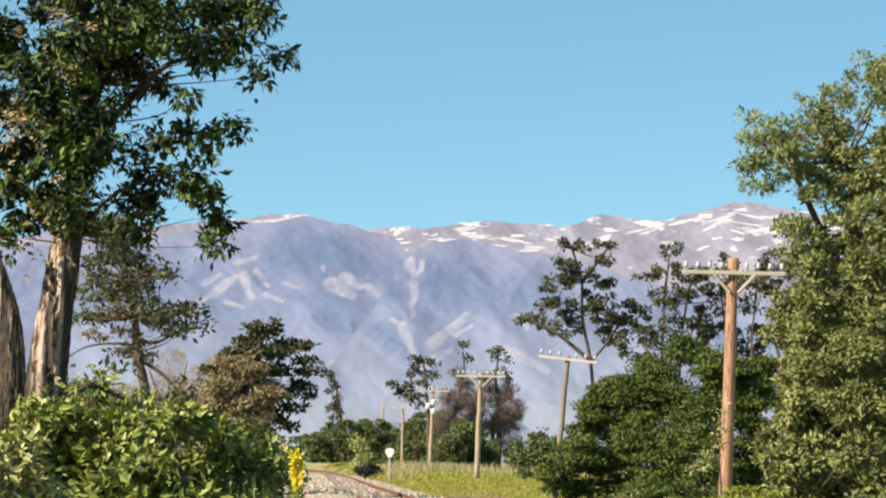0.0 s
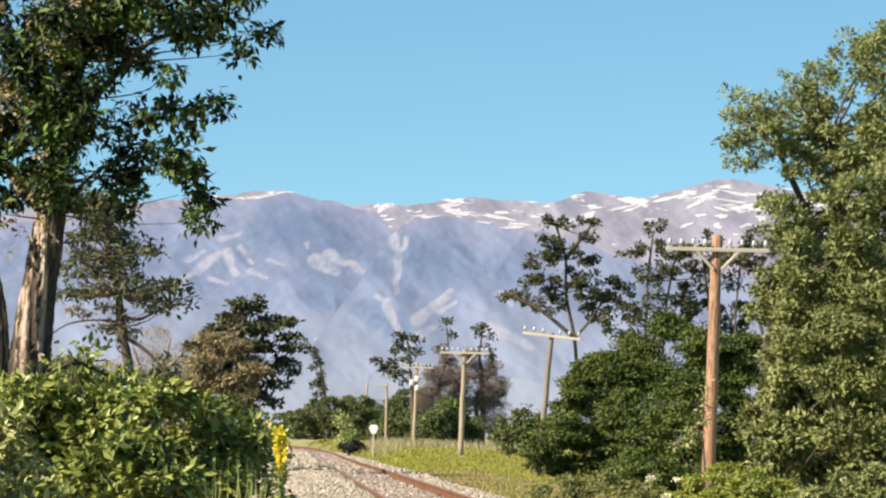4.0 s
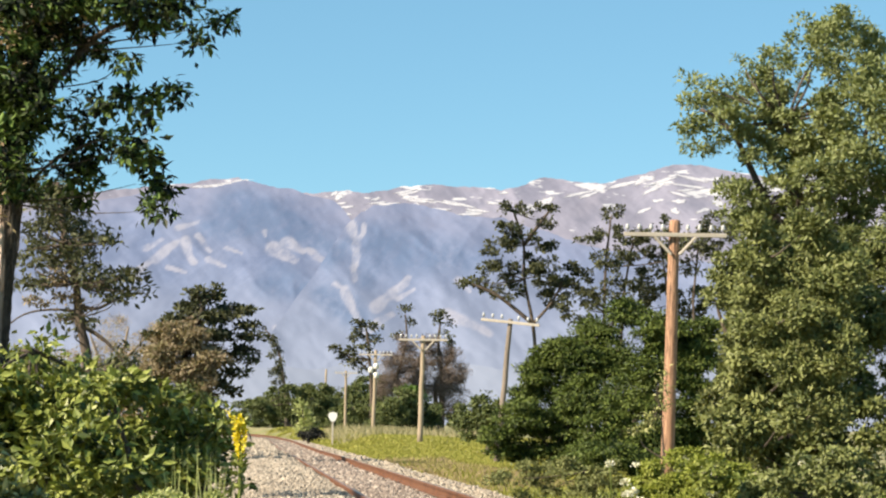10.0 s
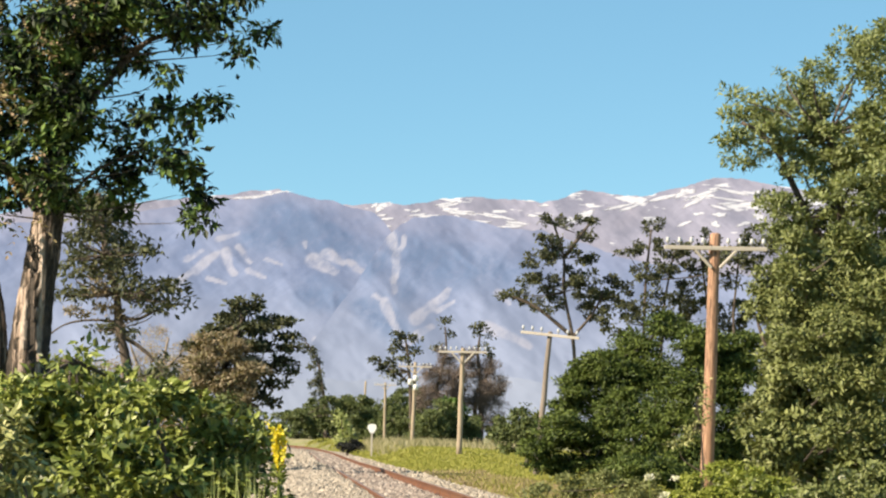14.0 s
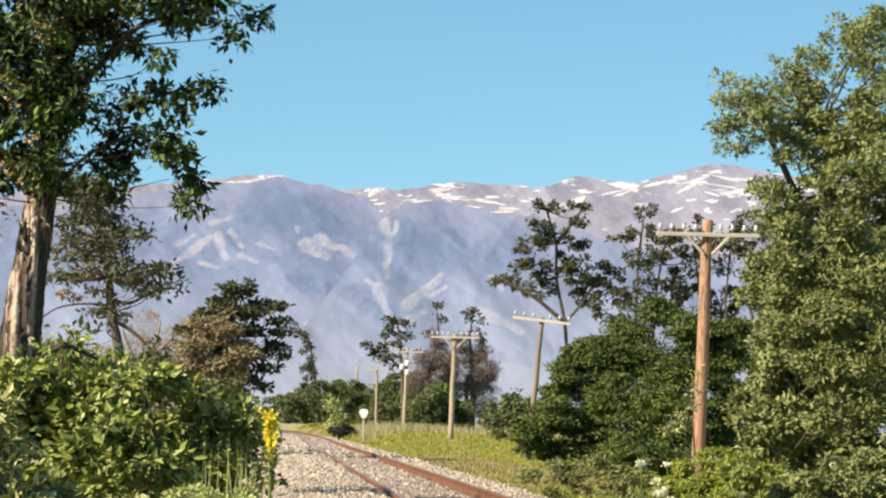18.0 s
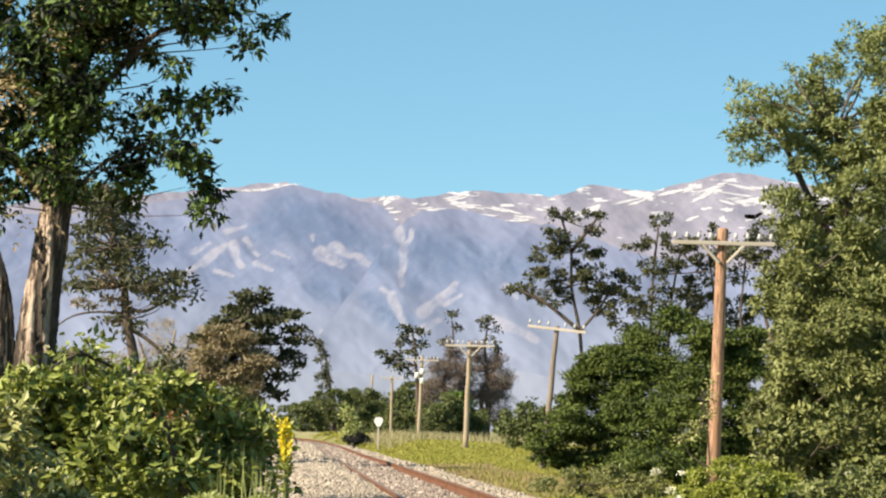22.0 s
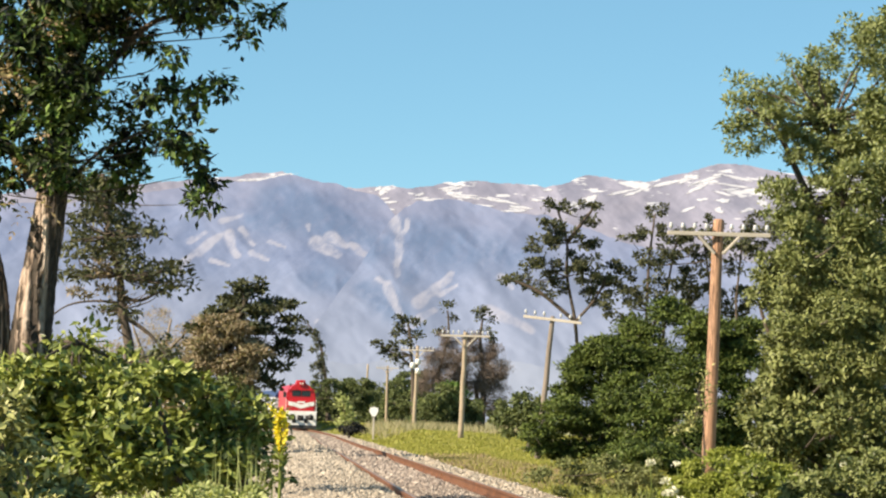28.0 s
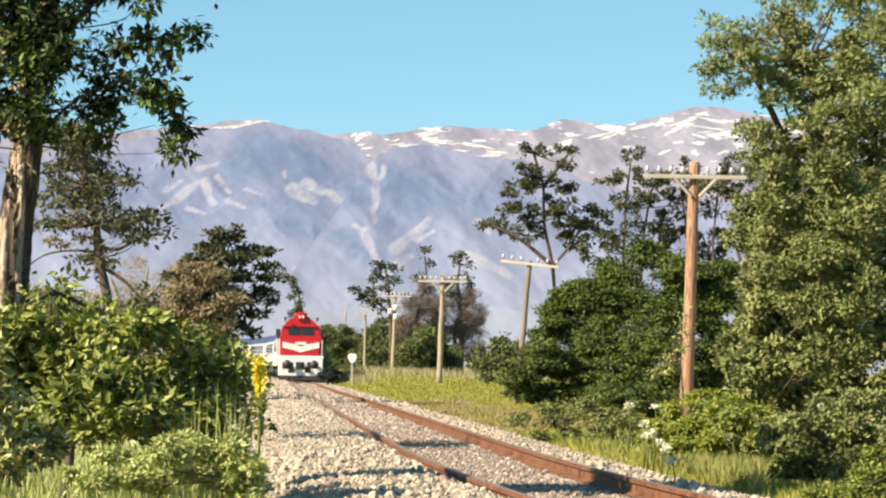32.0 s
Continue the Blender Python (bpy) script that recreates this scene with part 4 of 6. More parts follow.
stem_parts(big, [("trunk", [big.location if p is None else p for p in pts], r0, r1) for pts, r0, r1 in [([None, (-3.72, 21.5, 1.88), (-3.71, 21.5, 2.36), (-3.64, 21.5, 2.94), (-3.59, 21.5, 3.38), (-3.53, 21.5, 4.02), (-3.43, 21.5, 4.76), (-3.31, 21.5, 5.5)], 0.194, 0.072), ([(-4.12, 21.5, 1.09), (-4.05, 21.5, 1.77), (-4.01, 21.5, 2.16), (-4.07, 21.5, 2.74), (-4.26, 21.5, 3.32), (-4.48, 21.5, 4)], 0.140, 0.068)]], BARK, 34, 0.0, 0.13)

slim_clumps = [(-5.1, 33.19, 4.46, 0.2, 0.23, 0.13), (-5.07, 34.09, 4.3, 0.28, 0.32, 0.11), (-5.24, 33.42, 4.16, 0.15, 0.17, 0.09), (-4.88, 34.32, 4.04, 0.15, 0.17, 0.17), (-4.52, 33.73, 4.06, 0.15, 0.17, 0.06), (-4.27, 33.29, 3.95, 0.09, 0.1, 0.05), (-5.21, 34.14, 3.94, 0.23, 0.26, 0.07), (-5.32, 33.57, 3.66, 0.15, 0.17, 0.05), (-5.14, 34.35, 3.74, 0.2, 0.23, 0.06), (-4.71, 33.79, 3.83, 0.15, 0.17, 0.1), (-4.6, 33.45, 3.55, 0.14, 0.16, 0.11), (-5.25, 34.17, 3.44, 0.26, 0.3, 0.05), (-4.2, 33.65, 3.48, 0.25, 0.29, 0.06)] + [(-3.93, 33.27, 3.49, 0.12, 0.14, 0.06), (-3.93, 33.95, 3.31, 0.12, 0.14, 0.04), (-4.19, 33.51, 3.21, 0.23, 0.26, 0.04), (-4.99, 34.21, 2.96, 0.15, 0.17, 0.04), (-4.63, 33.8, 2.86, 0.12, 0.14, 0.06), (-3.99, 33.31, 2.4, 0.08, 0.09, 0.09), (-4.56, 34.05, 3.42, 0.15, 0.17, 0.05), (-5.46, 33.68, 3.38, 0.17, 0.2, 0.04), (-4.99, 34.33, 4.61, 0.18, 0.21, 0.1), (-5.18, 33.92, 4.71, 0.21, 0.24, 0.1), (-4.27, 33.51, 3.36, 0.1, 0.11, 0.04), (-4.17, 34.24, 2.21, 0.06, 0.07, 0.1), (-5.43, 33.77, 3.84, 0.14, 0.16, 0.05)]
# the crown is as deep as it is wide
slim_clumps += [(x * k, y * k, 1.6 + (z - 1.6) * k, rx, ry, 1.5 * rz) for x, y, z, rx, ry, rz in slim_clumps for k in (0.977, 1.022)]
slim_clumps += [(x + 0.08, y + 0.75, z + 0.06, rx, ry, rz) for x, y, z, rx, ry, rz in slim_clumps]
slim = tree("locust_tree", "slim open locust tree with sparse olive foliage", (-4.48, 33.8), [([None, (-4.5, 33.8, 2.19), (-4.54, 33.8, 2.57), (-4.63, 33.8, 2.94), (-4.68, 33.8, 3.41), (-4.83, 33.8, 3.93), (-4.9, 33.8, 4.39), (-4.97, 33.8, 4.77)], 0.08, 0.035), ([(-4.61, 33.8, 2.86), (-4.36, 33.8, 2.71), (-4.18, 33.8, 2.56), (-3.99, 33.8, 2.32)], 0.035, 0.014), ([(-4.67, 33.8, 3.13), (-4.42, 33.8, 3.07), (-4.19, 33.8, 3.17), (-3.93, 33.8, 3.28)], 0.03, 0.012), ([(-4.66, 33.8, 3.04), (-5.03, 33.8, 3.05), (-5.37, 33.8, 2.98), (-5.64, 33.8, 2.78)], 0.02, 0.008)],
            slim_clumps, FAROLIVE, DARKBARK, 0.1, 0.62, 21, limb=0.012, ratio=0.45, droop=0.4, tuft=0.11, gaps=0.5, fill=0.15, flat=0.8)
foliage("withered_crown", local([(-4.87, 33.75, 3.46, 0.18, 0.15, 0.1), (-4.78, 33.76, 3.21, 0.18, 0.15, 0.08), (-5.15, 33.88, 3.16, 0.21, 0.17, 0.06), (-4.77, 33.75, 3.7, 0.11, 0.08, 0.07), (-4.61, 33.81, 3.1, 0.1, 0.07, 0.06)], slim.location), WITHERED, slim, 0.075, 2.0, 22, 0.4, 0.3, 0.1, 0.6, 0.2, "withered brown leaves", 0.45)
rt = tree("round_tree", "round-crowned tree, half green and half withered brown", (-6.93, 74.4), [([None, (-6.93, 74.4, 1.89), (-6.91, 74.4, 2.31), (-6.84, 74.4, 2.81), (-7.06, 74.4, 3.30), (-6.84, 74.4, 3.98), (-6.61, 74.4, 4.66)], 0.17, 0.07), ([(-6.88, 74.4, 2.44), (-6.31, 74.4, 2.96), (-5.79, 74.4, 3.37), (-5.33, 74.4, 3.77)], 0.08, 0.03), ([(-6.91, 74.4, 2.52), (-7.45, 74.4, 2.93), (-7.83, 74.4, 3.28)], 0.07, 0.03)],
          [(-6.38, 74.42, 5.16, 0.59, 0.47, 0.17), (-5.70, 74.94, 4.93, 0.50, 0.40, 0.13), (-5.26, 74.14, 4.81, 0.30, 0.24, 0.08), (-7.04, 75.01, 4.90, 0.57, 0.46, 0.20), (-6.11, 74.06, 4.67, 0.75, 0.60, 0.17), (-5.23, 74.32, 4.39, 0.42, 0.33, 0.10), (-7.53, 74.73, 4.53, 0.42, 0.33, 0.20), (-5.67, 74.27, 4.09, 0.59, 0.47, 0.13), (-5.07, 74.43, 4.01, 0.23, 0.19, 0.08), (-6.35, 73.74, 4.19, 0.59, 0.47, 0.17)] + [(-5.33, 74.69, 3.65, 0.47, 0.37, 0.10), (-5.82, 74.45, 3.40, 0.50, 0.40, 0.15), (-5.13, 74.31, 3.34, 0.22, 0.17, 0.08), (-5.54, 74.65, 2.99, 0.37, 0.29, 0.12), (-5.86, 74.26, 2.57, 0.30, 0.24, 0.15), (-7.94, 74.36, 4.09, 0.37, 0.29, 0.18), (-6.27, 74.14, 2.91, 0.30, 0.24, 0.17), (-5.61, 74.36, 2.42, 0.15, 0.12, 0.13), (-6.72, 74.23, 5.37, 0.23, 0.19, 0.10), (-6.14, 74.30, 5.47, 0.17, 0.13, 0.08)], FAROLIVE, DARKBARK, 0.17, 5.4, 31, droop=0.1, tuft=0.27, gaps=1.1, fill=0.2, flat=0.3)
foliage("withered_crown", local([(-7.83, 73.93, 3.54, 0.47, 0.37, 0.23), (-7.18, 74.04, 3.94, 0.57, 0.46, 0.25), (-6.63, 74.81, 3.62, 0.57, 0.46, 0.25), (-7.32, 74.53, 3.20, 0.67, 0.54, 0.27), (-6.45, 73.98, 3.15, 0.44, 0.35, 0.23), (-8.07, 74.35, 3.11, 0.33, 0.27, 0.22), (-6.97, 74.37, 2.70, 0.50, 0.40, 0.20), (-7.80, 74.07, 2.62, 0.40, 0.32, 0.20), (-6.83, 74.61, 4.45, 0.37, 0.29, 0.17), (-7.65, 74.09, 3.96, 0.33, 0.27, 0.20)] + [(-6.65, 73.9, 2.25, 0.5, 0.35, 0.3), (-7.35, 74.2, 2.1, 0.55, 0.35, 0.35), (-6.2, 73.9, 3.55, 0.4, 0.3, 0.25), (-7.5, 73.4, 3.5, 0.5, 0.3, 0.35), (-6.9, 73.4, 3.0, 0.55, 0.3, 0.4), (-7.9, 73.4, 2.9, 0.4, 0.3, 0.35), (-6.7, 73.4, 3.9, 0.45, 0.3, 0.3), (-6.2, 73.4, 3.3, 0.45, 0.3, 0.35), (-7.2, 73.4, 4.25, 0.42, 0.3, 0.22), (-6.4, 73.4, 2.7, 0.45, 0.3, 0.35)], rt.location), WITHERED, rt, 0.15, 4.8, 32, 0.35, 0.1, 0.24, 1.2, 0.35, "withered brown twigs", 0.45)
tree("poplar", "slender feathery dark poplar bowed by the wind", (-16.06, 300.0), [([None, (-16.24, 300, 4.71), (-16.64, 300, 7.06), (-17.04, 300, 9.41), (-17.77, 300, 11.21), (-18.89, 300, 12.54)], 0.24, 0.06)], [(-19.27, 300.01, 11.92, 0.54, 0.47, 0.47), (-18.32, 300.33, 11.74, 0.61, 0.40, 0.40), (-17.69, 299.77, 10.94, 0.54, 0.54, 0.61), (-17.46, 300.29, 10.00, 0.54, 0.54, 0.61), (-18.06, 299.89, 9.52, 0.47, 0.40, 0.40), (-17.09, 299.96, 8.66, 0.40, 0.40, 0.67), (-17.33, 300.24, 7.71, 0.61, 0.54, 0.54), (-17.93, 299.96, 7.36, 0.34, 0.34, 0.47), (-16.77, 300.02, 6.92, 0.40, 0.40, 0.74), (-17.50, 299.77, 6.36, 0.40, 0.40, 0.40), (-16.60, 300.12, 5.71, 0.40, 0.40, 0.61), (-17.20, 300.02, 5.29, 0.34, 0.34, 0.40)], FAROLIVE, DARKBARK, 0.42, 2.3, 41, droop=0.9, tuft=0.3, gaps=0.8, fill=0.25, ratio=0.35, limb=0.05)

tree("locust_tree", "open-crowned locust far along the line", (-4.55, 230.0), [([None, (-4.63, 230, 4.73), (-4.85, 230, 7.31), (-5.00, 230, 8.85), (-5.25, 230, 10.40)], 0.2, 0.08), ([(-4.77, 230, 6.27), (-6.09, 230, 7.27), (-7.40, 230, 7.86)], 0.1, 0.05)], [(-5.36, 230.01, 10.71, 0.93, 0.41, 0.41), (-6.07, 230.39, 10.17, 0.72, 0.31, 0.31), (-4.52, 229.71, 10.31, 0.67, 0.36, 0.36), (-5.53, 230.67, 9.36, 1.24, 0.36, 0.36), (-4.34, 229.86, 9.23, 0.62, 0.31, 0.31), (-8.19, 229.92, 8.36, 0.83, 0.31, 0.31), (-7.35, 230.45, 7.76, 1.14, 0.36, 0.36), (-6.43, 229.92, 8.20, 0.72, 0.31, 0.31), (-6.09, 230.06, 7.27, 0.93, 0.31, 0.31), (-4.98, 229.53, 8.23, 0.83, 0.31, 0.31), (-6.71, 230.19, 7.00, 0.62, 0.26, 0.26), (-5.66, 230.02, 6.51, 0.52, 0.31, 0.31)], FAROLIVE, DARKBARK, 0.38, 2.0, 51, tuft=0.4, gaps=0.6, fill=0.08, limb=0.07, flat=0.4)
half_dead = tree("bare_tree", "half-dead brown trees with thin grey twigs", (1.83, 235.0), [([None, (1.87, 235, 4.97), (1.71, 235, 7.07), (1.44, 235, 9.18), (1.61, 235, 11.03)], 0.3, 0.08), ([None, (-2.20, 235, 4.86), (-1.90, 235, 7.51), (-1.53, 235, 9.63), (-1.69, 235, 11.74)], 0.2, 0.07), ([None, (1.23, 235, 4.95), (2.54, 235, 7.62), (2.71, 235, 9.48)], 0.24, 0.08), ([None, (-0.88, 235, 4.90), (-0.17, 235, 8.08), (-0.05, 235, 9.93)], 0.14, 0.05)], [(-1.47, 235.02, 7.52, 1.37, 1.37, 1.37), (-2.49, 235.69, 5.91, 1.27, 1.27, 1.59), (-0.14, 234.41, 7.03, 1.37, 1.37, 1.48), (1.69, 235.63, 7.60, 1.16, 1.16, 1.37), (2.67, 234.76, 6.57, 1.06, 1.06, 1.27), (0.97, 234.83, 4.94, 1.80, 1.27, 1.27), (-1.91, 235.54, 4.08, 1.37, 0.95, 0.95), (2.63, 234.93, 8.15, 0.63, 0.63, 0.95)] + [(3.34, 235.04, 5.01, 0.74, 0.74, 1.16), (-3.06, 234.58, 7.48, 0.74, 0.74, 0.85), (-3.7, 234.9, 5.1, 0.9, 0.8, 1.5), (0.6, 234.6, 8.9, 0.9, 0.8, 1.2), (2.2, 234.5, 5.3, 1.3, 0.9, 1.5), (3.7, 235.1, 6.3, 0.6, 0.6, 1.0), (-0.6, 234.4, 5.4, 1.5, 0.9, 1.3), (-1.9, 234.5, 9.2, 0.6, 0.6, 1.0), (2.4, 234.6, 3.2, 1.5, 0.9, 1.0)], BROWNTWIG, DARKBARK, 0.2, 1.7, 52, ratio=0.22, tuft=0.6, gaps=0.7, fill=0.5, limb=0.07)
foliage("crown", local([(-1.69, 235.01, 11.95, 0.53, 0.53, 0.63), (-1.30, 235.23, 10.96, 0.42, 0.42, 0.53), (1.59, 234.59, 11.83, 0.95, 0.42, 0.42), (1.18, 235.34, 11.18, 0.63, 0.32, 0.32), (2.46, 234.90, 11.06, 0.42, 0.32, 0.32), (2.61, 234.97, 9.21, 0.37, 0.37, 0.74), (-2.32, 235.21, 9.61, 0.53, 0.42, 0.42), (2.06, 234.96, 9.99, 0.37, 0.37, 0.37)], half_dead.location), FAROLIVE, half_dead, 0.36, 1.7, 53, 0.45, 0.2, 0.4, 0.6, 0.1, "last green leaves in the top", 0.5)
tree("shrub", "bright green young tree below a brown one", (-0.78, 228.0), [([None, (-0.81, 228, 3.27)], 0.09, 0.04)], [(-0.84, 228.02, 4.29, 1.13, 0.67, 0.67), (-0.20, 228.50, 3.54, 0.92, 0.67, 0.67), (-1.33, 227.61, 3.35, 0.92, 0.62, 0.62), (-0.54, 228.61, 2.76, 1.13, 0.51, 0.51)], PADDOCK, DARKBARK, 0.36, 2.6, 54, category="shrub", group="shrubs beside the line", tuft=0.5, gaps=0.9, limb=0.05, flat=0.5)

tree("locust_tree", "tall open locust behind the leaning pole", (6.85, 150.00), [([None, (6.76, 150, 4.93), (6.55, 150, 7.61), (5.99, 150, 10.3), (5.95, 150, 12.33), (5.31, 150, 14.35)], 0.135, 0.067), ([(6.55, 150, 7.61), (4.49, 150, 9.25), (2.62, 150, 10.06)], 0.135, 0.067), ([(5.95, 150, 12.33), (6.94, 150, 13.71), (7.44, 150, 14.4)], 0.135, 0.067), ([(6.55, 150, 7.61), (7.7, 150, 8.99), (8.35, 150, 10.35)], 0.101, 0.051)], [(5.17, 150.05, 14.42, 1.01, 0.81, 0.4), (7.12, 151.8, 14.54, 0.82, 0.66, 0.41), (4.87, 148.58, 13.48, 1.07, 0.86, 0.4), (7.2, 151.79, 13.86, 0.82, 0.66, 0.34), (4.41, 149.25, 12.24, 1.14, 0.91, 0.74), (5.93, 149.69, 12.65, 1.01, 0.81, 0.61), (7.09, 151.31, 12.52, 0.88, 0.71, 0.48), (4.45, 149.64, 10.75, 1.48, 1.18, 0.54), (5.98, 150.2, 11.16, 1.15, 0.92, 0.81), (2.76, 148.11, 9.89, 0.8, 0.64, 0.37), (3.83, 151.01, 9.9, 0.88, 0.71, 0.41), (5, 150.15, 9.61, 1.15, 0.92, 0.47), (7.13, 149.32, 10.62, 1.14, 0.91, 0.87), (8.09, 151.15, 9.39, 1.22, 0.98, 0.95)], FAROLIVE, DARKBARK, 0.25, 1.9, 61, tuft=0.28, gaps=0.42, fill=0.08, limb=0.05)
tree("locust_tree", "group-grown open locust with thin dark stems", (11.14, 150.00), [([None, (10.78, 150, 5.69), (10.81, 150, 8.38), (10.87, 150, 11.09), (11.16, 150, 14.14)], 0.135, 0.051), ([None, (11.79, 150, 5.71), (11.91, 150, 9.08), (12.53, 150, 12.81)], 0.118, 0.051), ([None, (14.48, 150, 5.77), (14.6, 150, 9.14), (14.04, 150, 13.19)], 0.118, 0.051), ([None, (15.82, 150, 5.8), (16.12, 150, 9.18), (16.41, 150, 12.56)], 0.118, 0.051)], [(8.83, 151.22, 10.43, 1.56, 1.25, 1.02), (11.25, 151.23, 14.41, 0.61, 0.49, 0.54), (11.01, 150.06, 13.12, 1.15, 0.92, 0.61), (9.67, 149.14, 12.62, 0.87, 0.7, 0.34), (11.06, 148.22, 11.48, 1.2, 0.96, 0.8), (12.59, 149.53, 12.44, 0.94, 0.91, 1.14), (14.08, 149.63, 12.82, 1.14, 1.08, 1.35), (15.72, 148.18, 11.75, 1.47, 1.17, 1.33), (11.59, 148.2, 9.82, 1.2, 0.96, 0.8), (16.33, 152, 9.28, 1.3, 1.04, 1.23), (13.8, 150.61, 10.51, 1.35, 1.08, 1.02), (9.32, 148.94, 8.64, 1.34, 1.07, 1.34), (17.38, 149.74, 13.24, 1.35, 1.08, 1.35), (13.08, 151.9, 9.2, 1.37, 1.09, 0.82)], FAROLIVE, DARKBARK, 0.25, 1.7, 62, tuft=0.28, gaps=0.42, fill=0.06, limb=0.05)
tree("olive_willow", "large grey-green willow-leaved tree with dense crown", (6.70, 42.00), [([None, (6.7, 42, 1.52), (6.65, 42, 2.83), (6.49, 42, 4.14), (6.28, 42, 5.47), (6.08, 42, 6.79)], 0.142, 0.057), ([(6.49, 42, 4.14), (5.72, 42, 5.45), (5.14, 42, 6.58), (4.61, 42, 6.95)], 0.076, 0.028), ([(6.65, 42, 2.83), (7.05, 42, 4.72), (7.41, 42, 6.63)], 0.094, 0.038)], [(5.37, 42.02, 6.93, 0.66, 0.53, 0.36), (4.76, 42.9, 7.17, 0.41, 0.32, 0.35), (4.32, 41.29, 6.62, 0.24, 0.19, 0.24), (6.11, 42.9, 7.64, 0.53, 0.42, 0.43), (6.49, 41.62, 7.99, 0.56, 0.45, 0.47), (4.65, 41.85, 6.32, 0.34, 0.27, 0.15), (6.56, 42.66, 6.79, 0.77, 0.61, 0.58), (5.88, 41.82, 6.1, 0.66, 0.53, 0.24), (5.16, 42.1, 5.64, 0.25, 0.3, 0.38), (6.33, 41.06, 5.66, 0.74, 0.59, 0.46), (5.74, 42.51, 5.02, 0.57, 0.46, 0.48), (6.54, 42.08, 4.91, 0.85, 0.68, 0.66), (4.43, 41.66, 7.34, 0.17, 0.13, 0.13), (5.29, 42.58, 7.92, 0.08, 0.06, 0.08), (5.36, 41.61, 7.59, 0.09, 0.07, 0.07)] + [(4.98, 41.91, 7.33, 0.19, 0.15, 0.11), (5.69, 41.27, 7.83, 0.19, 0.15, 0.15), (5.5, 41.81, 6.28, 0.56, 0.45, 0.28), (4.93, 41.41, 6.6, 0.47, 0.37, 0.28), (5.28, 41.52, 5.31, 0.47, 0.37, 0.47), (6.07, 42.5, 5.6, 0.57, 0.46, 0.48), (6.59, 41.56, 6.28, 0.56, 0.45, 0.56), (6.08, 41.97, 6.6, 0.57, 0.45, 0.47), (5.73, 42.96, 7.29, 0.58, 0.46, 0.39), (7.37, 42.92, 8.01, 0.77, 0.62, 0.68), (8.06, 42.45, 7.57, 0.76, 0.61, 0.76), (7.14, 42.08, 6.92, 0.66, 0.53, 0.57), (6.97, 41.55, 5.44, 0.65, 0.52, 0.56), (7.76, 41.32, 5.16, 0.84, 0.67, 0.84), (8.74, 42.94, 6.48, 0.87, 0.85, 1.06)] + [(7.02, 42.03, 8.54, 0.38, 0.3, 0.28), (7.46, 41.23, 6.54, 1.02, 1.04, 1.3)], GREYOLIVE, DARKBARK, 0.1, 1.9, 71, limb=0.03, ratio=0.4, tuft=0.16, gaps=0.65, fill=0.12)
tree("olive_willow", "grey-green willow-leaved thicket reaching the ground", (5.35, 41.00), [([None, (5.35, 41, 1.22), (5.43, 41, 2.22), (5.51, 41, 3.51), (5.5, 41, 4.43)], 0.083, 0.037), ([(5.43, 41, 2.22), (4.96, 41, 3.13), (4.77, 41, 3.68)], 0.055, 0.018), ([(5.99, 41, 1.14), (6.16, 41, 2.24), (6.34, 41, 3.35)], 0.074, 0.028)], [(5.24, 39.66, 3.98, 0.67, 0.54, 0.62), (5.95, 39.35, 3.63, 0.75, 0.64, 0.8), (5.12, 39.39, 3.16, 0.53, 0.5, 0.62), (5.1, 39.4, 2.19, 0.44, 0.5, 0.62), (7.23, 40.38, 3.7, 1.09, 1.02, 1.27), (4.86, 39.81, 3.8, 0.36, 0.29, 0.27), (5.46, 38.7, 2.98, 0.61, 0.49, 0.49), (6.16, 38.7, 2.82, 0.7, 0.56, 0.52), (6.76, 38.7, 3.27, 0.61, 0.49, 0.61), (5.36, 38.7, 3.4, 0.52, 0.42, 0.44), (5.31, 38.38, 4.08, 0.48, 0.38, 0.40), (6.00, 38.38, 4.36, 0.48, 0.38, 0.48)] + [(5.84, 38.21, 3.41, 0.55, 0.44, 0.40), (5.24, 38.10, 3.13, 0.40, 0.32, 0.31), (6.19, 37.99, 2.73, 0.40, 0.32, 0.45), (5.59, 38.13, 2.54, 0.48, 0.38, 0.31), (5.00, 38.18, 4.55, 0.22, 0.18, 0.29), (6.35, 38.01, 3.59, 0.34, 0.27, 0.52), (5.34, 34.82, 4.34, 0.38, 0.30, 0.36), (5.74, 34.73, 3.73, 0.36, 0.29, 0.44), (5.24, 34.74, 3.24, 0.38, 0.30, 0.33), (5.73, 34.75, 2.79, 0.36, 0.29, 0.42), (5.17, 35.00, 2.50, 0.34, 0.28, 0.33), (5.69, 34.86, 2.00, 0.36, 0.29, 0.36), (5.10, 34.87, 1.83, 0.31, 0.25, 0.28)], OLIVE, DARKBARK, 0.09, 4.0, 72, limb=0.03, ratio=0.42, tuft=0.19, gaps=0.8, fill=0.15)

def shrub(k, at, cl, mat, size, dens, label):
    """A leafy shrub or a stand of weeds, made of clumps round a short stem."""
    tree("shrub", label, at, [([None, (at[0] + 0.1, at[1], 0.9), cl[0][:3]], 0.6 * size, 0.1 * size)], cl, mat, DARKBARK, size, dens, 100 + k, category="shrub", group="shrubs beside the line",
         ratio=0.36 if mat == DEEP else 0.5, droop=0.35, tuft=(2.9 if mat == DEEP else 2.1) * size, gaps=1.2 if mat == DEEP else 0.7, fill=0.38 if mat == DEEP else 0.1, limb=0.2 * size, flat=0.3 if mat == DEEP else 0.5)


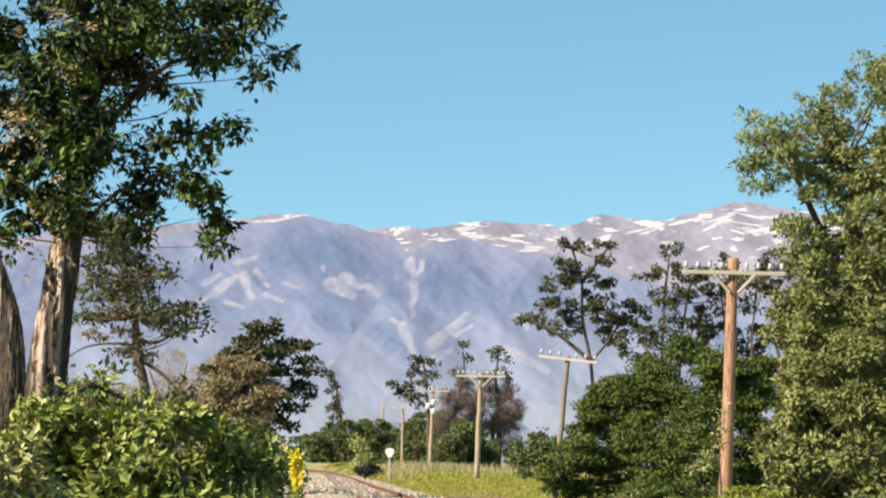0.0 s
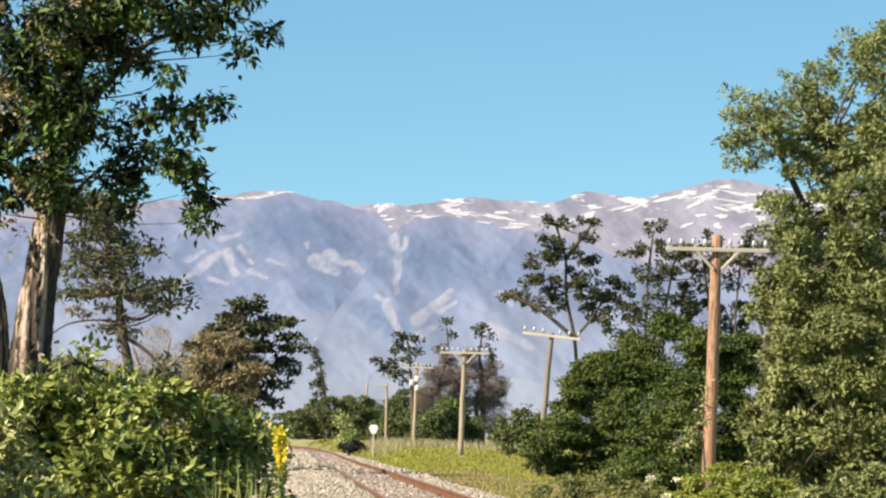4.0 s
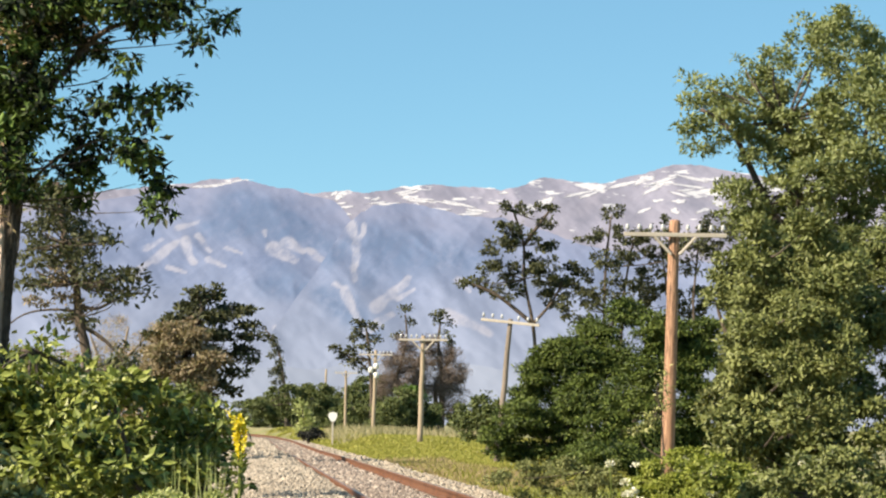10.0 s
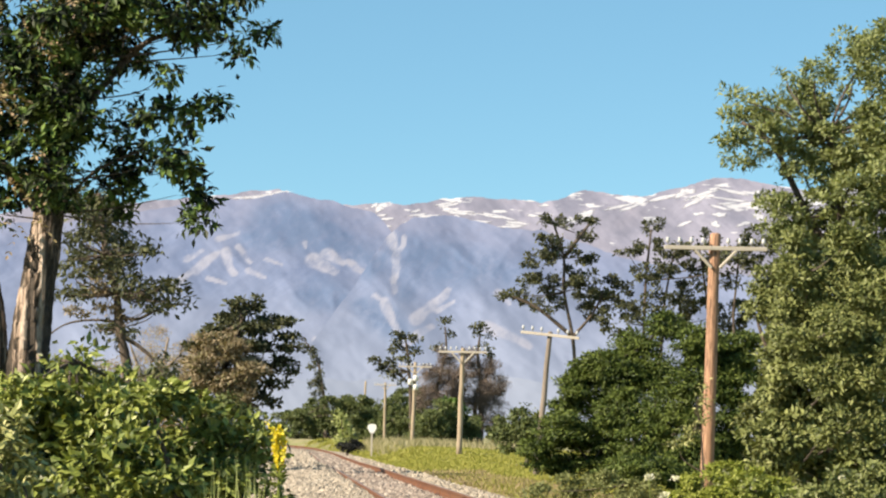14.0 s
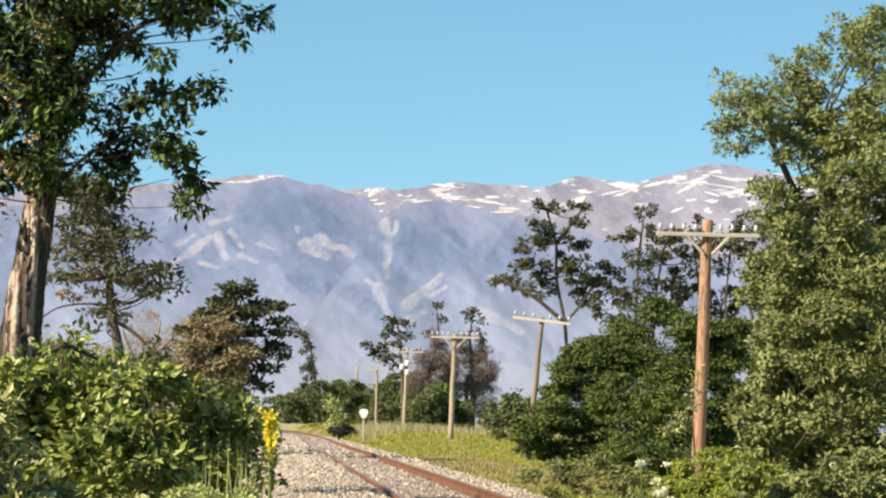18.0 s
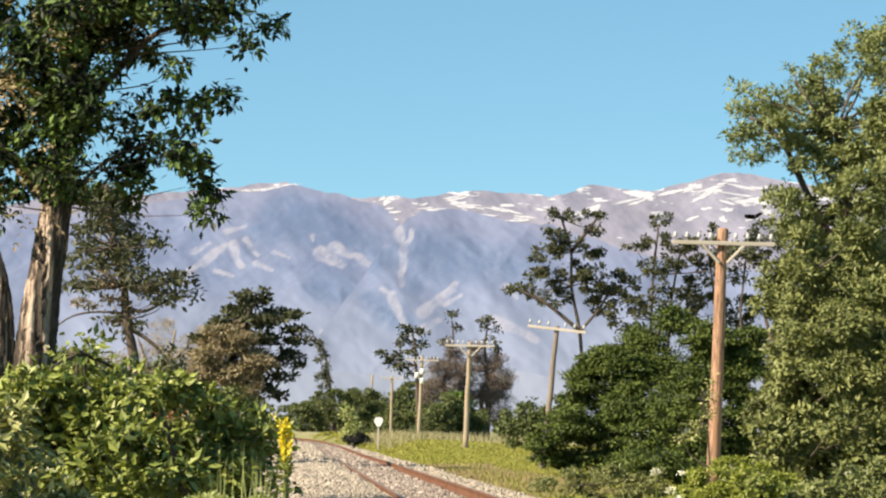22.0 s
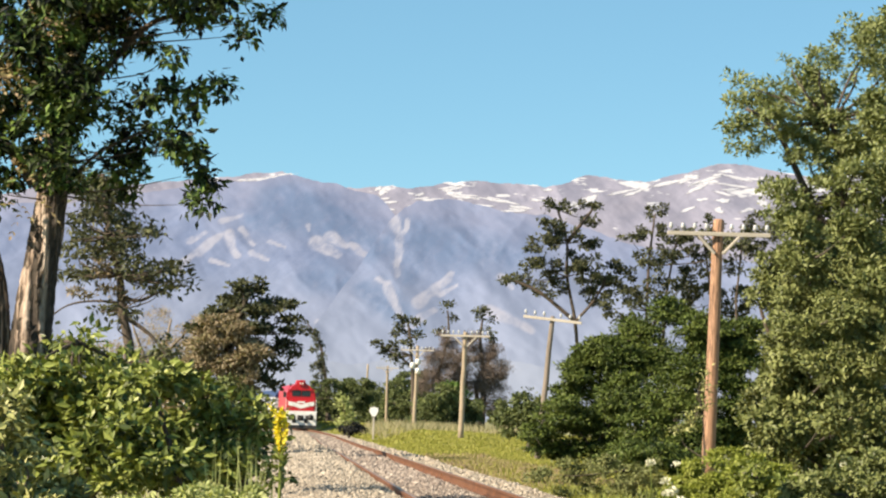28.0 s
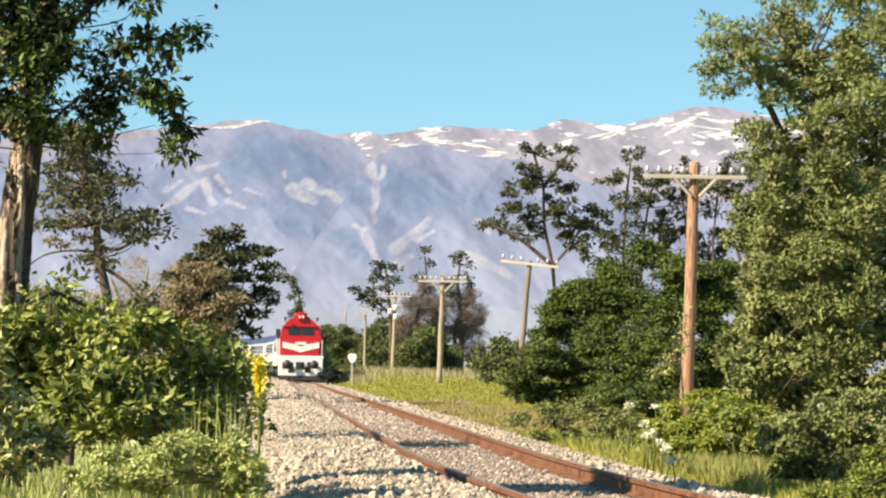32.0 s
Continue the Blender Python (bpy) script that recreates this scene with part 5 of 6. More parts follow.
shrub(0, (-3.03, 20.00), [(-3.09, 20.01, 2.13, 0.06, 0.11, 0.12), (-3.16, 20.45, 2.0, 0.13, 0.1, 0.13), (-3.31, 19.64, 1.92, 0.09, 0.09, 0.11), (-2.8, 20.45, 1.95, 0.12, 0.1, 0.12), (-3.03, 19.81, 1.8, 0.36, 0.29, 0.28), (-3.31, 19.92, 1.66, 0.31, 0.25, 0.28), (-2.82, 20.33, 1.7, 0.32, 0.26, 0.28), (-3.11, 19.91, 1.5, 0.4, 0.32, 0.36), (-3.55, 20.05, 1.58, 0.27, 0.25, 0.32), (-2.66, 19.53, 1.43, 0.35, 0.28, 0.35), (-3.06, 20.25, 1.14, 0.5, 0.4, 0.32), (-3.4, 20.7, 1.45, 0.5, 0.3, 0.42), (-2.75, 20.6, 1.4, 0.45, 0.3, 0.4), (-2.3, 20.3, 1.3, 0.4, 0.3, 0.34)], BUSH, 0.098, 3.2, 'dense green leafy shrub beside the track')
shrub(1, (-2.19, 19.00), [(-2.34, 19.01, 1.74, 0.26, 0.21, 0.24), (-2.17, 19.45, 1.61, 0.26, 0.21, 0.26), (-2.37, 18.64, 1.4, 0.29, 0.23, 0.25), (-2.12, 19.45, 1.31, 0.26, 0.21, 0.26), (-2.25, 18.81, 1.06, 0.42, 0.34, 0.25)], BUSH, 0.098, 3.0, 'rounded green leafy shrub beside the track')
shrub(2, (-1.73, 19.50), [(-1.87, 19.51, 1.52, 0.18, 0.14, 0.18), (-1.71, 19.95, 1.47, 0.17, 0.16, 0.2), (-1.78, 19.14, 1.28, 0.26, 0.21, 0.22), (-1.67, 19.95, 1.09, 0.19, 0.16, 0.2), (-1.54, 19.31, 1.56, 0.09, 0.09, 0.11), (-1.61, 19.42, 1.5, 0.13, 0.12, 0.15)], BUSH, 0.09, 3.0, 'low green shrub at the ballast edge')
shrub(3, (-3.15, 17.00), [(-3.16, 17.01, 1.58, 0.23, 0.18, 0.19), (-3.08, 17.45, 1.35, 0.24, 0.19, 0.2), (-3.16, 16.64, 1.28, 0.22, 0.18, 0.22), (-2.91, 17.45, 1.08, 0.31, 0.25, 0.24), (-3.02, 16.81, 0.91, 0.38, 0.3, 0.23)], PALE, 0.09, 2.8, 'pale sunlit shrub with small yellowish leaves')
shrub(4, (4.64, 70.00), [(5.67, 70.01, 4.75, 0.66, 0.53, 0.41), (4.81, 70.41, 4.25, 0.76, 0.60, 0.47), (3.96, 69.70, 3.60, 0.69, 0.55, 0.50), (3.35, 70.34, 2.80, 0.63, 0.50, 0.54), (4.44, 69.80, 3.33, 0.87, 0.69, 0.63), (5.38, 69.93, 3.51, 0.79, 0.63, 0.63), (3.5, 70.5, 3.5, 0.5, 0.4, 0.4), (3.1, 69.8, 3.1, 0.4, 0.35, 0.4), (2.85, 70.2, 2.3, 0.4, 0.35, 0.4), (4.3, 70.6, 2.3, 0.9, 0.6, 0.7)], DEEP, 0.13, 5.6, 'tall deep green shrub with layered boughs')
shrub(5, (3.40, 67.00), [(4.42, 66.74, 2.36, 0.90, 0.72, 0.57), (2.77, 66.86, 1.84, 0.57, 0.46, 0.51), (3.68, 67.33, 1.56, 0.87, 0.70, 0.51), (2.19, 66.75, 1.22, 0.51, 0.41, 0.36), (2.95, 67.08, 0.88, 0.69, 0.55, 0.30), (4.14, 67.23, 1.00, 0.83, 0.66, 0.39)], DEEP, 0.13, 5.6, 'deep green shrub spreading over the verge')
shrub(6, (6.12, 64.00), [(5.98, 63.70, 4.07, 0.60, 0.48, 0.52), (6.07, 63.77, 3.16, 0.72, 0.58, 0.60), (5.37, 64.31, 2.36, 0.86, 0.69, 0.60), (6.78, 64.05, 3.40, 0.55, 0.44, 0.66), (6.94, 63.73, 2.40, 0.55, 0.44, 0.66), (6.09, 63.94, 1.87, 0.79, 0.63, 0.58), (4.81, 63.98, 1.41, 0.89, 0.71, 0.49), (5.89, 63.66, 1.15, 0.83, 0.67, 0.46), (6.96, 64.18, 1.39, 0.63, 0.51, 0.58), (4.52, 60.01, 0.89, 0.94, 0.76, 0.32), (5.47, 60.44, 0.74, 0.81, 0.65, 0.32), (3.72, 59.71, 0.77, 0.67, 0.54, 0.27), (7.2, 64.3, 3.5, 0.5, 0.45, 0.5), (7.3, 64.3, 4.1, 0.4, 0.4, 0.35), (6.5, 64.5, 3.9, 0.5, 0.45, 0.5)], DEEP, 0.13, 5.6, 'deep green shrub behind the telegraph pole')
shrub(26, (6.49, 47.00), [(5.94, 47.34, 2.10, 0.63, 0.51, 0.63), (6.68, 47.01, 1.91, 0.63, 0.51, 0.63), (7.42, 47.36, 1.93, 0.63, 0.51, 0.74), (6.17, 46.63, 1.27, 0.74, 0.59, 0.42), (7.22, 47.10, 1.19, 0.74, 0.59, 0.42), (5.64, 46.94, 1.36, 0.42, 0.34, 0.42), (7.83, 47.23, 2.78, 0.63, 0.51, 0.85)], DARKOLIVE, 0.13, 4.4, 'shaded dull undergrowth behind the large tree')
shrub(7, (2.42, 95.00), [(2.4, 95.01, 2.18, 0.73, 0.62, 0.77), (1.99, 95.45, 1.53, 0.64, 0.52, 0.56), (2.93, 94.64, 1.66, 0.72, 0.61, 0.77)], HEDGE, 0.17, 3.4, 'dull green shrub beside the verge')
shrub(23, (-8.23, 175.00), [(-8.32, 175.00, 2.60, 0.28, 0.28, 0.47), (-8.22, 175.26, 1.90, 0.47, 0.47, 0.47), (-8.44, 174.75, 1.30, 0.59, 0.39, 0.39), (-7.97, 175.28, 1.28, 0.51, 0.39, 0.39)], PALEWEED, 0.2, 2.6, 'pale pointed shrub beside the line')
shrub(27, (-5.90, 70.00), [(-5.98, 70.00, 1.82, 0.35, 0.28, 0.38), (-5.66, 70.13, 1.59, 0.24, 0.19, 0.31), (-6.34, 69.84, 2.37, 0.38, 0.30, 0.35), (-6.16, 70.25, 1.27, 0.47, 0.38, 0.31), (-6.64, 69.89, 1.65, 0.47, 0.38, 0.41), (-5.64, 69.99, 1.96, 0.14, 0.11, 0.16)], HEDGE, 0.16, 3.6, 'dull green scrub under the round tree')
shrub(8, (-21.20, 330.00), [(-22.41, 330.07, 3.26, 1.93, 1.54, 1.34), (-19.61, 332.7, 3.86, 2.39, 1.92, 1.5), (-23.33, 327.86, 2.13, 1.92, 1.53, 1.18), (-20.68, 332.69, 1.83, 2.99, 2.39, 1.5)], HEDGE, 0.30, 3.6, 'far green hedge shrub')
shrub(9, (-15.28, 330.00), [(-15.39, 330.07, 4.38, 3.27, 2.61, 1.93), (-18.48, 332.7, 3.37, 2.99, 2.39, 1.65), (-12.33, 327.86, 3.85, 2.65, 2.12, 1.92), (-15.46, 332.69, 2.32, 4.49, 3.59, 1.8), (-18.21, 328.87, 1.36, 3.7, 2.96, 1.48), (-12.33, 329.54, 1.5, 3.71, 2.96, 1.48)], HEDGE, 0.32, 3.6, 'far green hedge shrub')
shrub(10, (-7.83, 300.00), [(-8.6, 300.07, 4.05, 2.7, 2.16, 2.16), (-5.97, 302.7, 4.48, 2.45, 2.51, 3.13), (-7.49, 297.86, 2.06, 3.35, 2.68, 1.74), (-9.99, 302.69, 2.35, 2.72, 2.18, 1.63), (-5.82, 298.87, 1.43, 3.36, 2.69, 1.34), (-8.51, 299.54, 1.04, 3.37, 2.69, 1.08)], HEDGE, 0.28, 3.6, 'far green shrub under the poles')
shrub(11, (-1.33, 225.00), [(-1.65, 225.07, 3.3, 1.52, 1.21, 1.52), (0.14, 227.7, 2.6, 2.05, 1.64, 1.33), (-2.86, 222.86, 2.26, 1.8, 1.44, 1.5), (-0.86, 227.69, 1.56, 2.56, 2.05, 1.02), (-2.85, 223.87, 1.26, 2.01, 1.61, 0.81)], HEDGE, 0.28, 3.6, 'far green shrub below a bare tree')
shrub(24, (-13.13, 260.00), [(-16.68, 260.02, 2.98, 1.40, 0.94, 0.94), (-14.96, 260.63, 4.01, 1.17, 1.17, 1.17), (-13.52, 259.60, 4.92, 0.94, 0.82, 0.82), (-12.05, 260.69, 4.38, 1.29, 1.29, 1.29), (-10.30, 259.74, 4.42, 1.17, 0.94, 0.94), (-12.58, 259.78, 2.73, 2.34, 0.94, 0.94), (-9.39, 260.51, 3.28, 1.29, 1.05, 1.05), (-15.49, 259.81, 2.25, 1.75, 0.70, 0.70)], HEDGE, 0.26, 3.6, 'far dark hedge with an uneven top')
shrub(25, (-3.09, 250.00), [(-7.05, 250.02, 2.99, 1.24, 1.12, 1.12), (-5.39, 250.61, 3.59, 1.12, 1.12, 1.24), (-3.69, 249.52, 3.24, 1.12, 1.12, 1.24), (-4.23, 250.91, 2.22, 1.69, 0.67, 0.67), (0.81, 249.67, 2.3, 1.46, 0.79, 0.7), (3.62, 249.89, 2.3, 1.24, 0.79, 0.7)], HEDGE, 0.26, 3.6, 'dark thicket under the brown trees')
shrub(12, (3.22, 210.00), [(4.4, 210.07, 2.5, 1.3, 1.2, 1.4), (3.6, 212.7, 1.7, 1.3, 1.2, 1.0), (4.3, 207.86, 1.3, 1.7, 1.4, 0.8)], HEDGE, 0.25, 3.6, 'far dull green shrub')
shrub(13, (-9.40, 90.00), [(-9.45, 90.01, 2.08, 0.93, 0.74, 0.65), (-10.3, 90.45, 1.86, 0.94, 0.75, 0.81), (-8.39, 89.64, 1.7, 0.81, 0.65, 0.6)], DRYLEAF, 0.13, 3, 'brownish scrub below the round tree')
shrub(14, (-11.74, 75.00), [(-11.64, 75.01, 3.43, 0.51, 0.4, 0.4), (-12.37, 75.45, 2.91, 1.02, 0.81, 0.51), (-10.9, 74.64, 3.1, 0.84, 0.67, 0.44), (-9.31, 75.45, 2.81, 0.85, 0.68, 0.51)], FARLEAF, 0.16, 3, 'dull green shrub behind the big tree')
# made larger and blacker to take in the train's shadow
shrub(15, (-6.68, 148.00), [(-6.66, 148, 0.98, 0.5, 0.38, 0.4), (-6.2, 148.2, 0.85, 0.42, 0.34, 0.34)], SHADELEAF, 0.15, 4.2, 'small dark shrub by the rail, blackened for shade')
shrub(16, (3.29, 31.00), [(2.93, 31.01, 1, 0.25, 0.2, 0.25), (3.33, 31.45, 1.08, 0.33, 0.26, 0.28), (3.58, 30.64, 1.03, 0.34, 0.28, 0.29), (3.96, 31.45, 0.83, 0.28, 0.23, 0.28), (3.12, 30.81, 0.73, 0.42, 0.33, 0.32), (3.55, 30.92, 0.59, 0.49, 0.39, 0.35), (2.97, 31.33, 0.47, 0.28, 0.23, 0.25), (3.83, 30.91, 0.36, 0.42, 0.33, 0.28), (2.69, 31.05, 0.75, 0.21, 0.2, 0.25)], YELWEED, 0.055, 3.4, 'bright yellow-green leafy weeds')
shrub(17, (3.72, 30.00), [(3.44, 30.01, 1.03, 0.27, 0.22, 0.2), (3.77, 30.45, 0.61, 0.34, 0.27, 0.34), (4.14, 29.64, 0.38, 0.4, 0.32, 0.33), (4.66, 30.45, 0.22, 0.41, 0.33, 0.27), (3.89, 29.81, 0.84, 0.34, 0.27, 0.27)], WEED, 0.065, 3.2, 'bright green leafy weeds under the tree')
shrub(18, (2.71, 40.00), [(2.52, 40.01, 0.85, 0.4, 0.32, 0.29), (2.1, 40.45, 0.78, 0.36, 0.29, 0.24), (2.86, 39.64, 0.73, 0.36, 0.29, 0.32), (1.64, 40.45, 0.82, 0.33, 0.26, 0.18), (3.05, 39.81, 0.41, 0.27, 0.21, 0.16), (2.43, 39.92, 0.53, 0.4, 0.32, 0.11), (1.92, 40.33, 0.51, 0.4, 0.32, 0.09), (1.27, 39.91, 0.74, 0.27, 0.22, 0.09)], FARLEAF, 0.06, 2.4, 'low grey-green weeds beside ballast')
shrub(19, (5.64, 38.60), [(5.37, 38.61, 2.37, 0.78, 0.63, 0.69), (6.22, 39.05, 2.22, 0.7, 0.63, 0.79), (4.82, 38.24, 1.41, 0.52, 0.41, 0.52), (5.88, 39.05, 1.25, 0.79, 0.63, 0.7), (6.81, 38.41, 1.45, 1.04, 0.83, 1.04)], OLIVE, 0.11, 3.6, 'shaded dull green thicket under the large tree')
shrub(20, (3.94, 25.00), [(3.49, 25.01, 0.97, 0.34, 0.27, 0.28), (4.01, 25.45, 0.79, 0.46, 0.37, 0.4), (4.27, 24.64, 0.71, 0.39, 0.35, 0.44), (3.67, 25.45, 0.56, 0.34, 0.27, 0.23), (4.13, 24.81, 1.15, 0.39, 0.31, 0.28)], OLIVE, 0.06, 3.0, 'dense dull green weeds and suckers under the tree')
shrub(21, (4.06, 22.00), [(3.77, 22.01, 0.56, 0.3, 0.24, 0.2), (4.14, 22.45, 0.7, 0.4, 0.32, 0.4), (3.41, 21.64, 0.53, 0.24, 0.19, 0.15)], WEED, 0.055, 3.2, 'green weeds at the ballast edge')
shrub(28, (4.31, 30.00), [(4.04, 30.01, 0.75, 0.38, 0.30, 0.30), (4.64, 30.20, 0.93, 0.38, 0.30, 0.36), (4.51, 29.83, 0.36, 0.40, 0.32, 0.27), (3.87, 30.17, 0.41, 0.31, 0.25, 0.18), (4.91, 29.92, 0.50, 0.34, 0.27, 0.34)], OLIVE, 0.075, 3.4, 'dull olive bush at the foot of the large tree')
shrub(29, (5.20, 55.00), [(5.21, 55.00, 2.08, 0.10, 0.08, 0.15), (5.09, 55.07, 1.71, 0.14, 0.11, 0.10), (4.90, 54.93, 1.57, 0.16, 0.13, 0.07), (4.70, 55.07, 1.49, 0.12, 0.10, 0.07), (5.26, 54.98, 2.45, 0.07, 0.06, 0.15), (5.29, 55.00, 2.78, 0.05, 0.04, 0.10), (5.01, 55.04, 1.87, 0.10, 0.08, 0.09)], PALE, 0.09, 2.2, 'pale-leaved creeper beside the telegraph pole')
shrub(22, (-1.27, 15.00), [(-1.31, 15.01, 1.09, 0.15, 0.12, 0.1), (-1.53, 15.27, 1.05, 0.17, 0.14, 0.12), (-1.68, 14.79, 1.03, 0.17, 0.13, 0.1), (-1.94, 15.27, 0.94, 0.21, 0.16, 0.1), (-1.16, 14.89, 0.97, 0.13, 0.11, 0.12), (-2.1, 14.95, 0.88, 0.17, 0.13, 0.1), (-1.62, 15.2, 0.88, 0.41, 0.33, 0.14), (-1.19, 14.95, 0.8, 0.2, 0.16, 0.13)], PALEWEED, 0.045, 3.2, 'low pale green weeds in front of shrubs')


tree("bare_tree", "leafless grey-brown scrub tree behind the shrubs", (-9.65, 80.00), [([None, (-9.63, 80, 2.35), (-9.56, 80, 3.43), (-9.38, 80, 4.52)], 0.09, 0.036), ([(-9.63, 80, 2.35), (-10.24, 80, 3.42), (-10.6, 80, 4.31)], 0.072, 0.027), ([(-9.56, 80, 3.43), (-9, 80, 3.99), (-8.62, 80, 4.53)], 0.054, 0.018)], [(-9.96, 80.44, 4.16, 0.65, 0.58, 0.72), (-9.05, 79.74, 3.62, 0.72, 0.63, 0.79), (-10.63, 80.12, 3.59, 0.65, 0.52, 0.61), (-8.65, 80.33, 4.19, 0.43, 0.43, 0.54), (-9.53, 80.26, 2.72, 0.9, 0.72, 0.61), (-11.57, 80.5, 3.04, 0.72, 0.58, 0.72)], DRYLEAF, GREYBARK, 0.09, 0.55, 91, ratio=0.25, tuft=0.3, gaps=0.8, fill=0.5, limb=0.02)


# ---------------------------------------------------------------- grass, weeds and flowers
def grass_stuff(name, label, n, y0, y1, a0, a1, height, width, mat, seed, power=1.0):
    """Blades on the ground between a0 and a1 metres off the track's centre."""
    rng = np.random.default_rng(seed)
    y = y0 + (y1 - y0) * rng.uniform(0, 1, n) ** power
    x = line_x(y) + rng.uniform(a0, a1, n)
    keep = np.sin(x * 1.7 + 0.6 * y) + np.sin(y * 0.43 + x * 0.5) + rng.normal(size=n) * 0.9 > -0.9
    x, y = x[keep], y[keep]
    tagged(blades(name, x, y, ground_z(x, y) - 0.02, height, width, mat, None, seed), label, "grass", kind="stuff")


grass_stuff("verge_grass", "rough yellow-green grass on the verge", 70000, 60, 135, 1.9, 9.5, 0.11, 0.085, GRASS, 1)
grass_stuff("verge_grass", "yellow-green grass on the far verge", 42000, 120, 270, 2.0, 14, 0.18, 0.15, GRASS, 2)
grass_stuff("seeding_grass", "pale seeding grass along the field's edge", 4200, 140, 215, 3.2, 11, 0.7, 0.06, PALEGRASS, 3)
grass_stuff("dry_grass", "reddish-brown dry grass along the ballast edge", 13000, 46, 84, 2.0, 4.4, 0.17, 0.045, DRYLEAF, 9)
grass_stuff("weeds", "tall bright green weeds beside the ballast", 22000, 18, 50, 2.3, 7.5, 0.17, 0.024, BUSH, 4)
rng = np.random.default_rng(8)
ty = rng.uniform(24, 39, 9000)
tx = ty * rng.uniform(0.082, 0.128, 9000)
keep = tx - line_x(ty) > 2.3
tagged(blades("tall_grass", tx[keep], ty[keep], ground_z(tx[keep], ty[keep]) - 0.02, 0.26, 0.03, TALLGRASS, None, 8), "tall yellow-green grass under the pole", "grass", kind="stuff")
grass_stuff("verge_grass", "short dry grass along the ballast edge", 14000, 14, 62, 2.1, 3.0, 0.14, 0.018, GRASS, 7)
grass_stuff("weeds", "pale green weeds below the shrubs", 13000, 13, 34, -7.0, -3.0, 0.42, 0.022, PALEWEED, 5)
grass_stuff("weeds", "low green weeds along the ballast", 16000, 44, 80, 2.2, 6.0, 0.16, 0.045, GRASS, 6)

rng = np.random.default_rng(12)
tx, ty = rng.uniform(-1.55, -1.2, 70), rng.uniform(15.4, 16.2, 70)
tagged(blades("tall_grass", tx, ty, ground_z(tx, ty), 1.05, 0.02, PALEWEED, None, 12, lean=0.09), "pale tall grass blades beside the shrubs", "grass", kind="stuff")


def mullein(at, axis):
    """A tall stalk crowded with yellow flowers, with side spikes like a flame and a bare bent tip."""
    at = Vector((at[0], at[1], float(ground_z(at[0], at[1])) - 0.02))
    ob = thing("mullein", at, "tall yellow-flowered mullein beside the ballast", "wildflower")
    line = smooth_path([Vector((0, 0, 0))] + [Vector(p) - at for p in axis], 4)
    bm = bmesh.new()
    tube(bm, line, [0.013 - 0.0095 * i / (len(line) - 1) for i in range(len(line))], 7)
    part("stalk", bm, WEED, ob, "green stalk", True)
    rng = np.random.default_rng(3)
    low, high = len(line) - 17, len(line) - 7
    spikes = [(line[low], line[high], 0.0, 0.008, 80)]
    for k in range(9):
        f = k / 8
        root = line[low].lerp(line[high - 2], f)
        out = (-1) ** k * (0.012 + 0.022 * math.sin(math.pi * min(1, 0.15 + 0.9 * f)))
        spikes.append((root, root + Vector((out, 0.03 * math.sin(k * 2.3), 0.085 + 0.03 * (1 - f))), out * 0.35, 0.005, 30))
    for a, b, bow, r, n in spikes:
        f = rng.uniform(0, 1, (n, 1))
        P = np.array(a) + (np.array(b) - np.array(a)) * f + np.array((bow, 0, -0.3 * abs(bow))) * np.sin(f * math.pi) + rng.normal(size=(n, 3)) * r * (1.1 - 0.8 * f)
        V, Fc = leaf_quads(P, unit(rng.normal(size=(n, 3)) + (0, 0, 0.5)), 0.028, 0.022, rng)
        tagged(sheet("flower_spike", V, Fc, YELLOW, ob, "spike of yellow flowers"), kind="stuff")
    n = 70
    P = np.array([line[i] for i in rng.integers(2, low + 1, n)]) + rng.normal(size=(n, 3)) * 0.006
    V, Fc = leaf_quads(P, unit(rng.normal(size=(n, 3)) * (1, 1, 0.2) + (0, 0, 0.6)), 0.085, 0.024, rng)
    sheet("leaves", V, Fc, WEED, ob, "long green leaves")
    n = 46
    P = np.array([line[i] for i in rng.integers(high - 1, len(line), n)]) + rng.normal(size=(n, 3)) * 0.007
    V, Fc = leaf_quads(P, unit(rng.normal(size=(n, 3)) + (0, 0, 0.6)), 0.024, 0.016, rng)
    sheet("buds", V, Fc, YELLOW, ob, "half-open yellow buds on the bent tip")


mullein((-1.22, 17.00), [(-1.220, 17, 1.140), (-1.220, 17, 1.330), (-1.220, 17, 1.450), (-1.230, 17, 1.550), (-1.270, 17, 1.610), (-1.310, 17, 1.660)])


def umbels(name, label, spots, seed):
    """White flower heads on stalks."""
    rng = np.random.default_rng(seed)
    for x, y, z in spots:
        g = float(ground_z(x, y)) - 0.02
        ob = thing(name, (x, y, g), label, "wildflower", "white wildflowers")
        bm = bmesh.new()
        tube(bm, [(0, 0, 0), (0.03, 0, (z - g) * 0.6), (0, 0, z - g)], [0.012, 0.009, 0.006], 6)
        part("stalk", bm, WEED, ob, "green stalk", True)
        n = 50
        P = rng.normal(size=(n, 3)) * (0.026, 0.026, 0.016) + (0, 0, z - g)
        V, Fc = leaf_quads(P, unit(rng.normal(size=(n, 3)) + (0, -0.3, 0.6)), 0.035, 0.03, rng)
        tagged(sheet("flower_head", V, Fc, WHITEPETAL, ob, "cluster of small white flowers"), kind="stuff")


umbels("white_umbel", "white-flowered weed in green grass", ((2.54, 34, 1.09), (2.43, 30, 0.94), (2.65, 31, 0.89), (2.29, 28, 0.85), (2.45, 29, 0.85), (2.36, 27, 0.8), (2.33, 26, 0.77), (2.31, 25, 0.69), (2.99, 35, 1.07), (3.75, 33, 1.1), (3.74, 32, 1), (3.45, 31, 0.92), (3.48, 30, 0.81), (5.46, 36, 1.1)), 9)


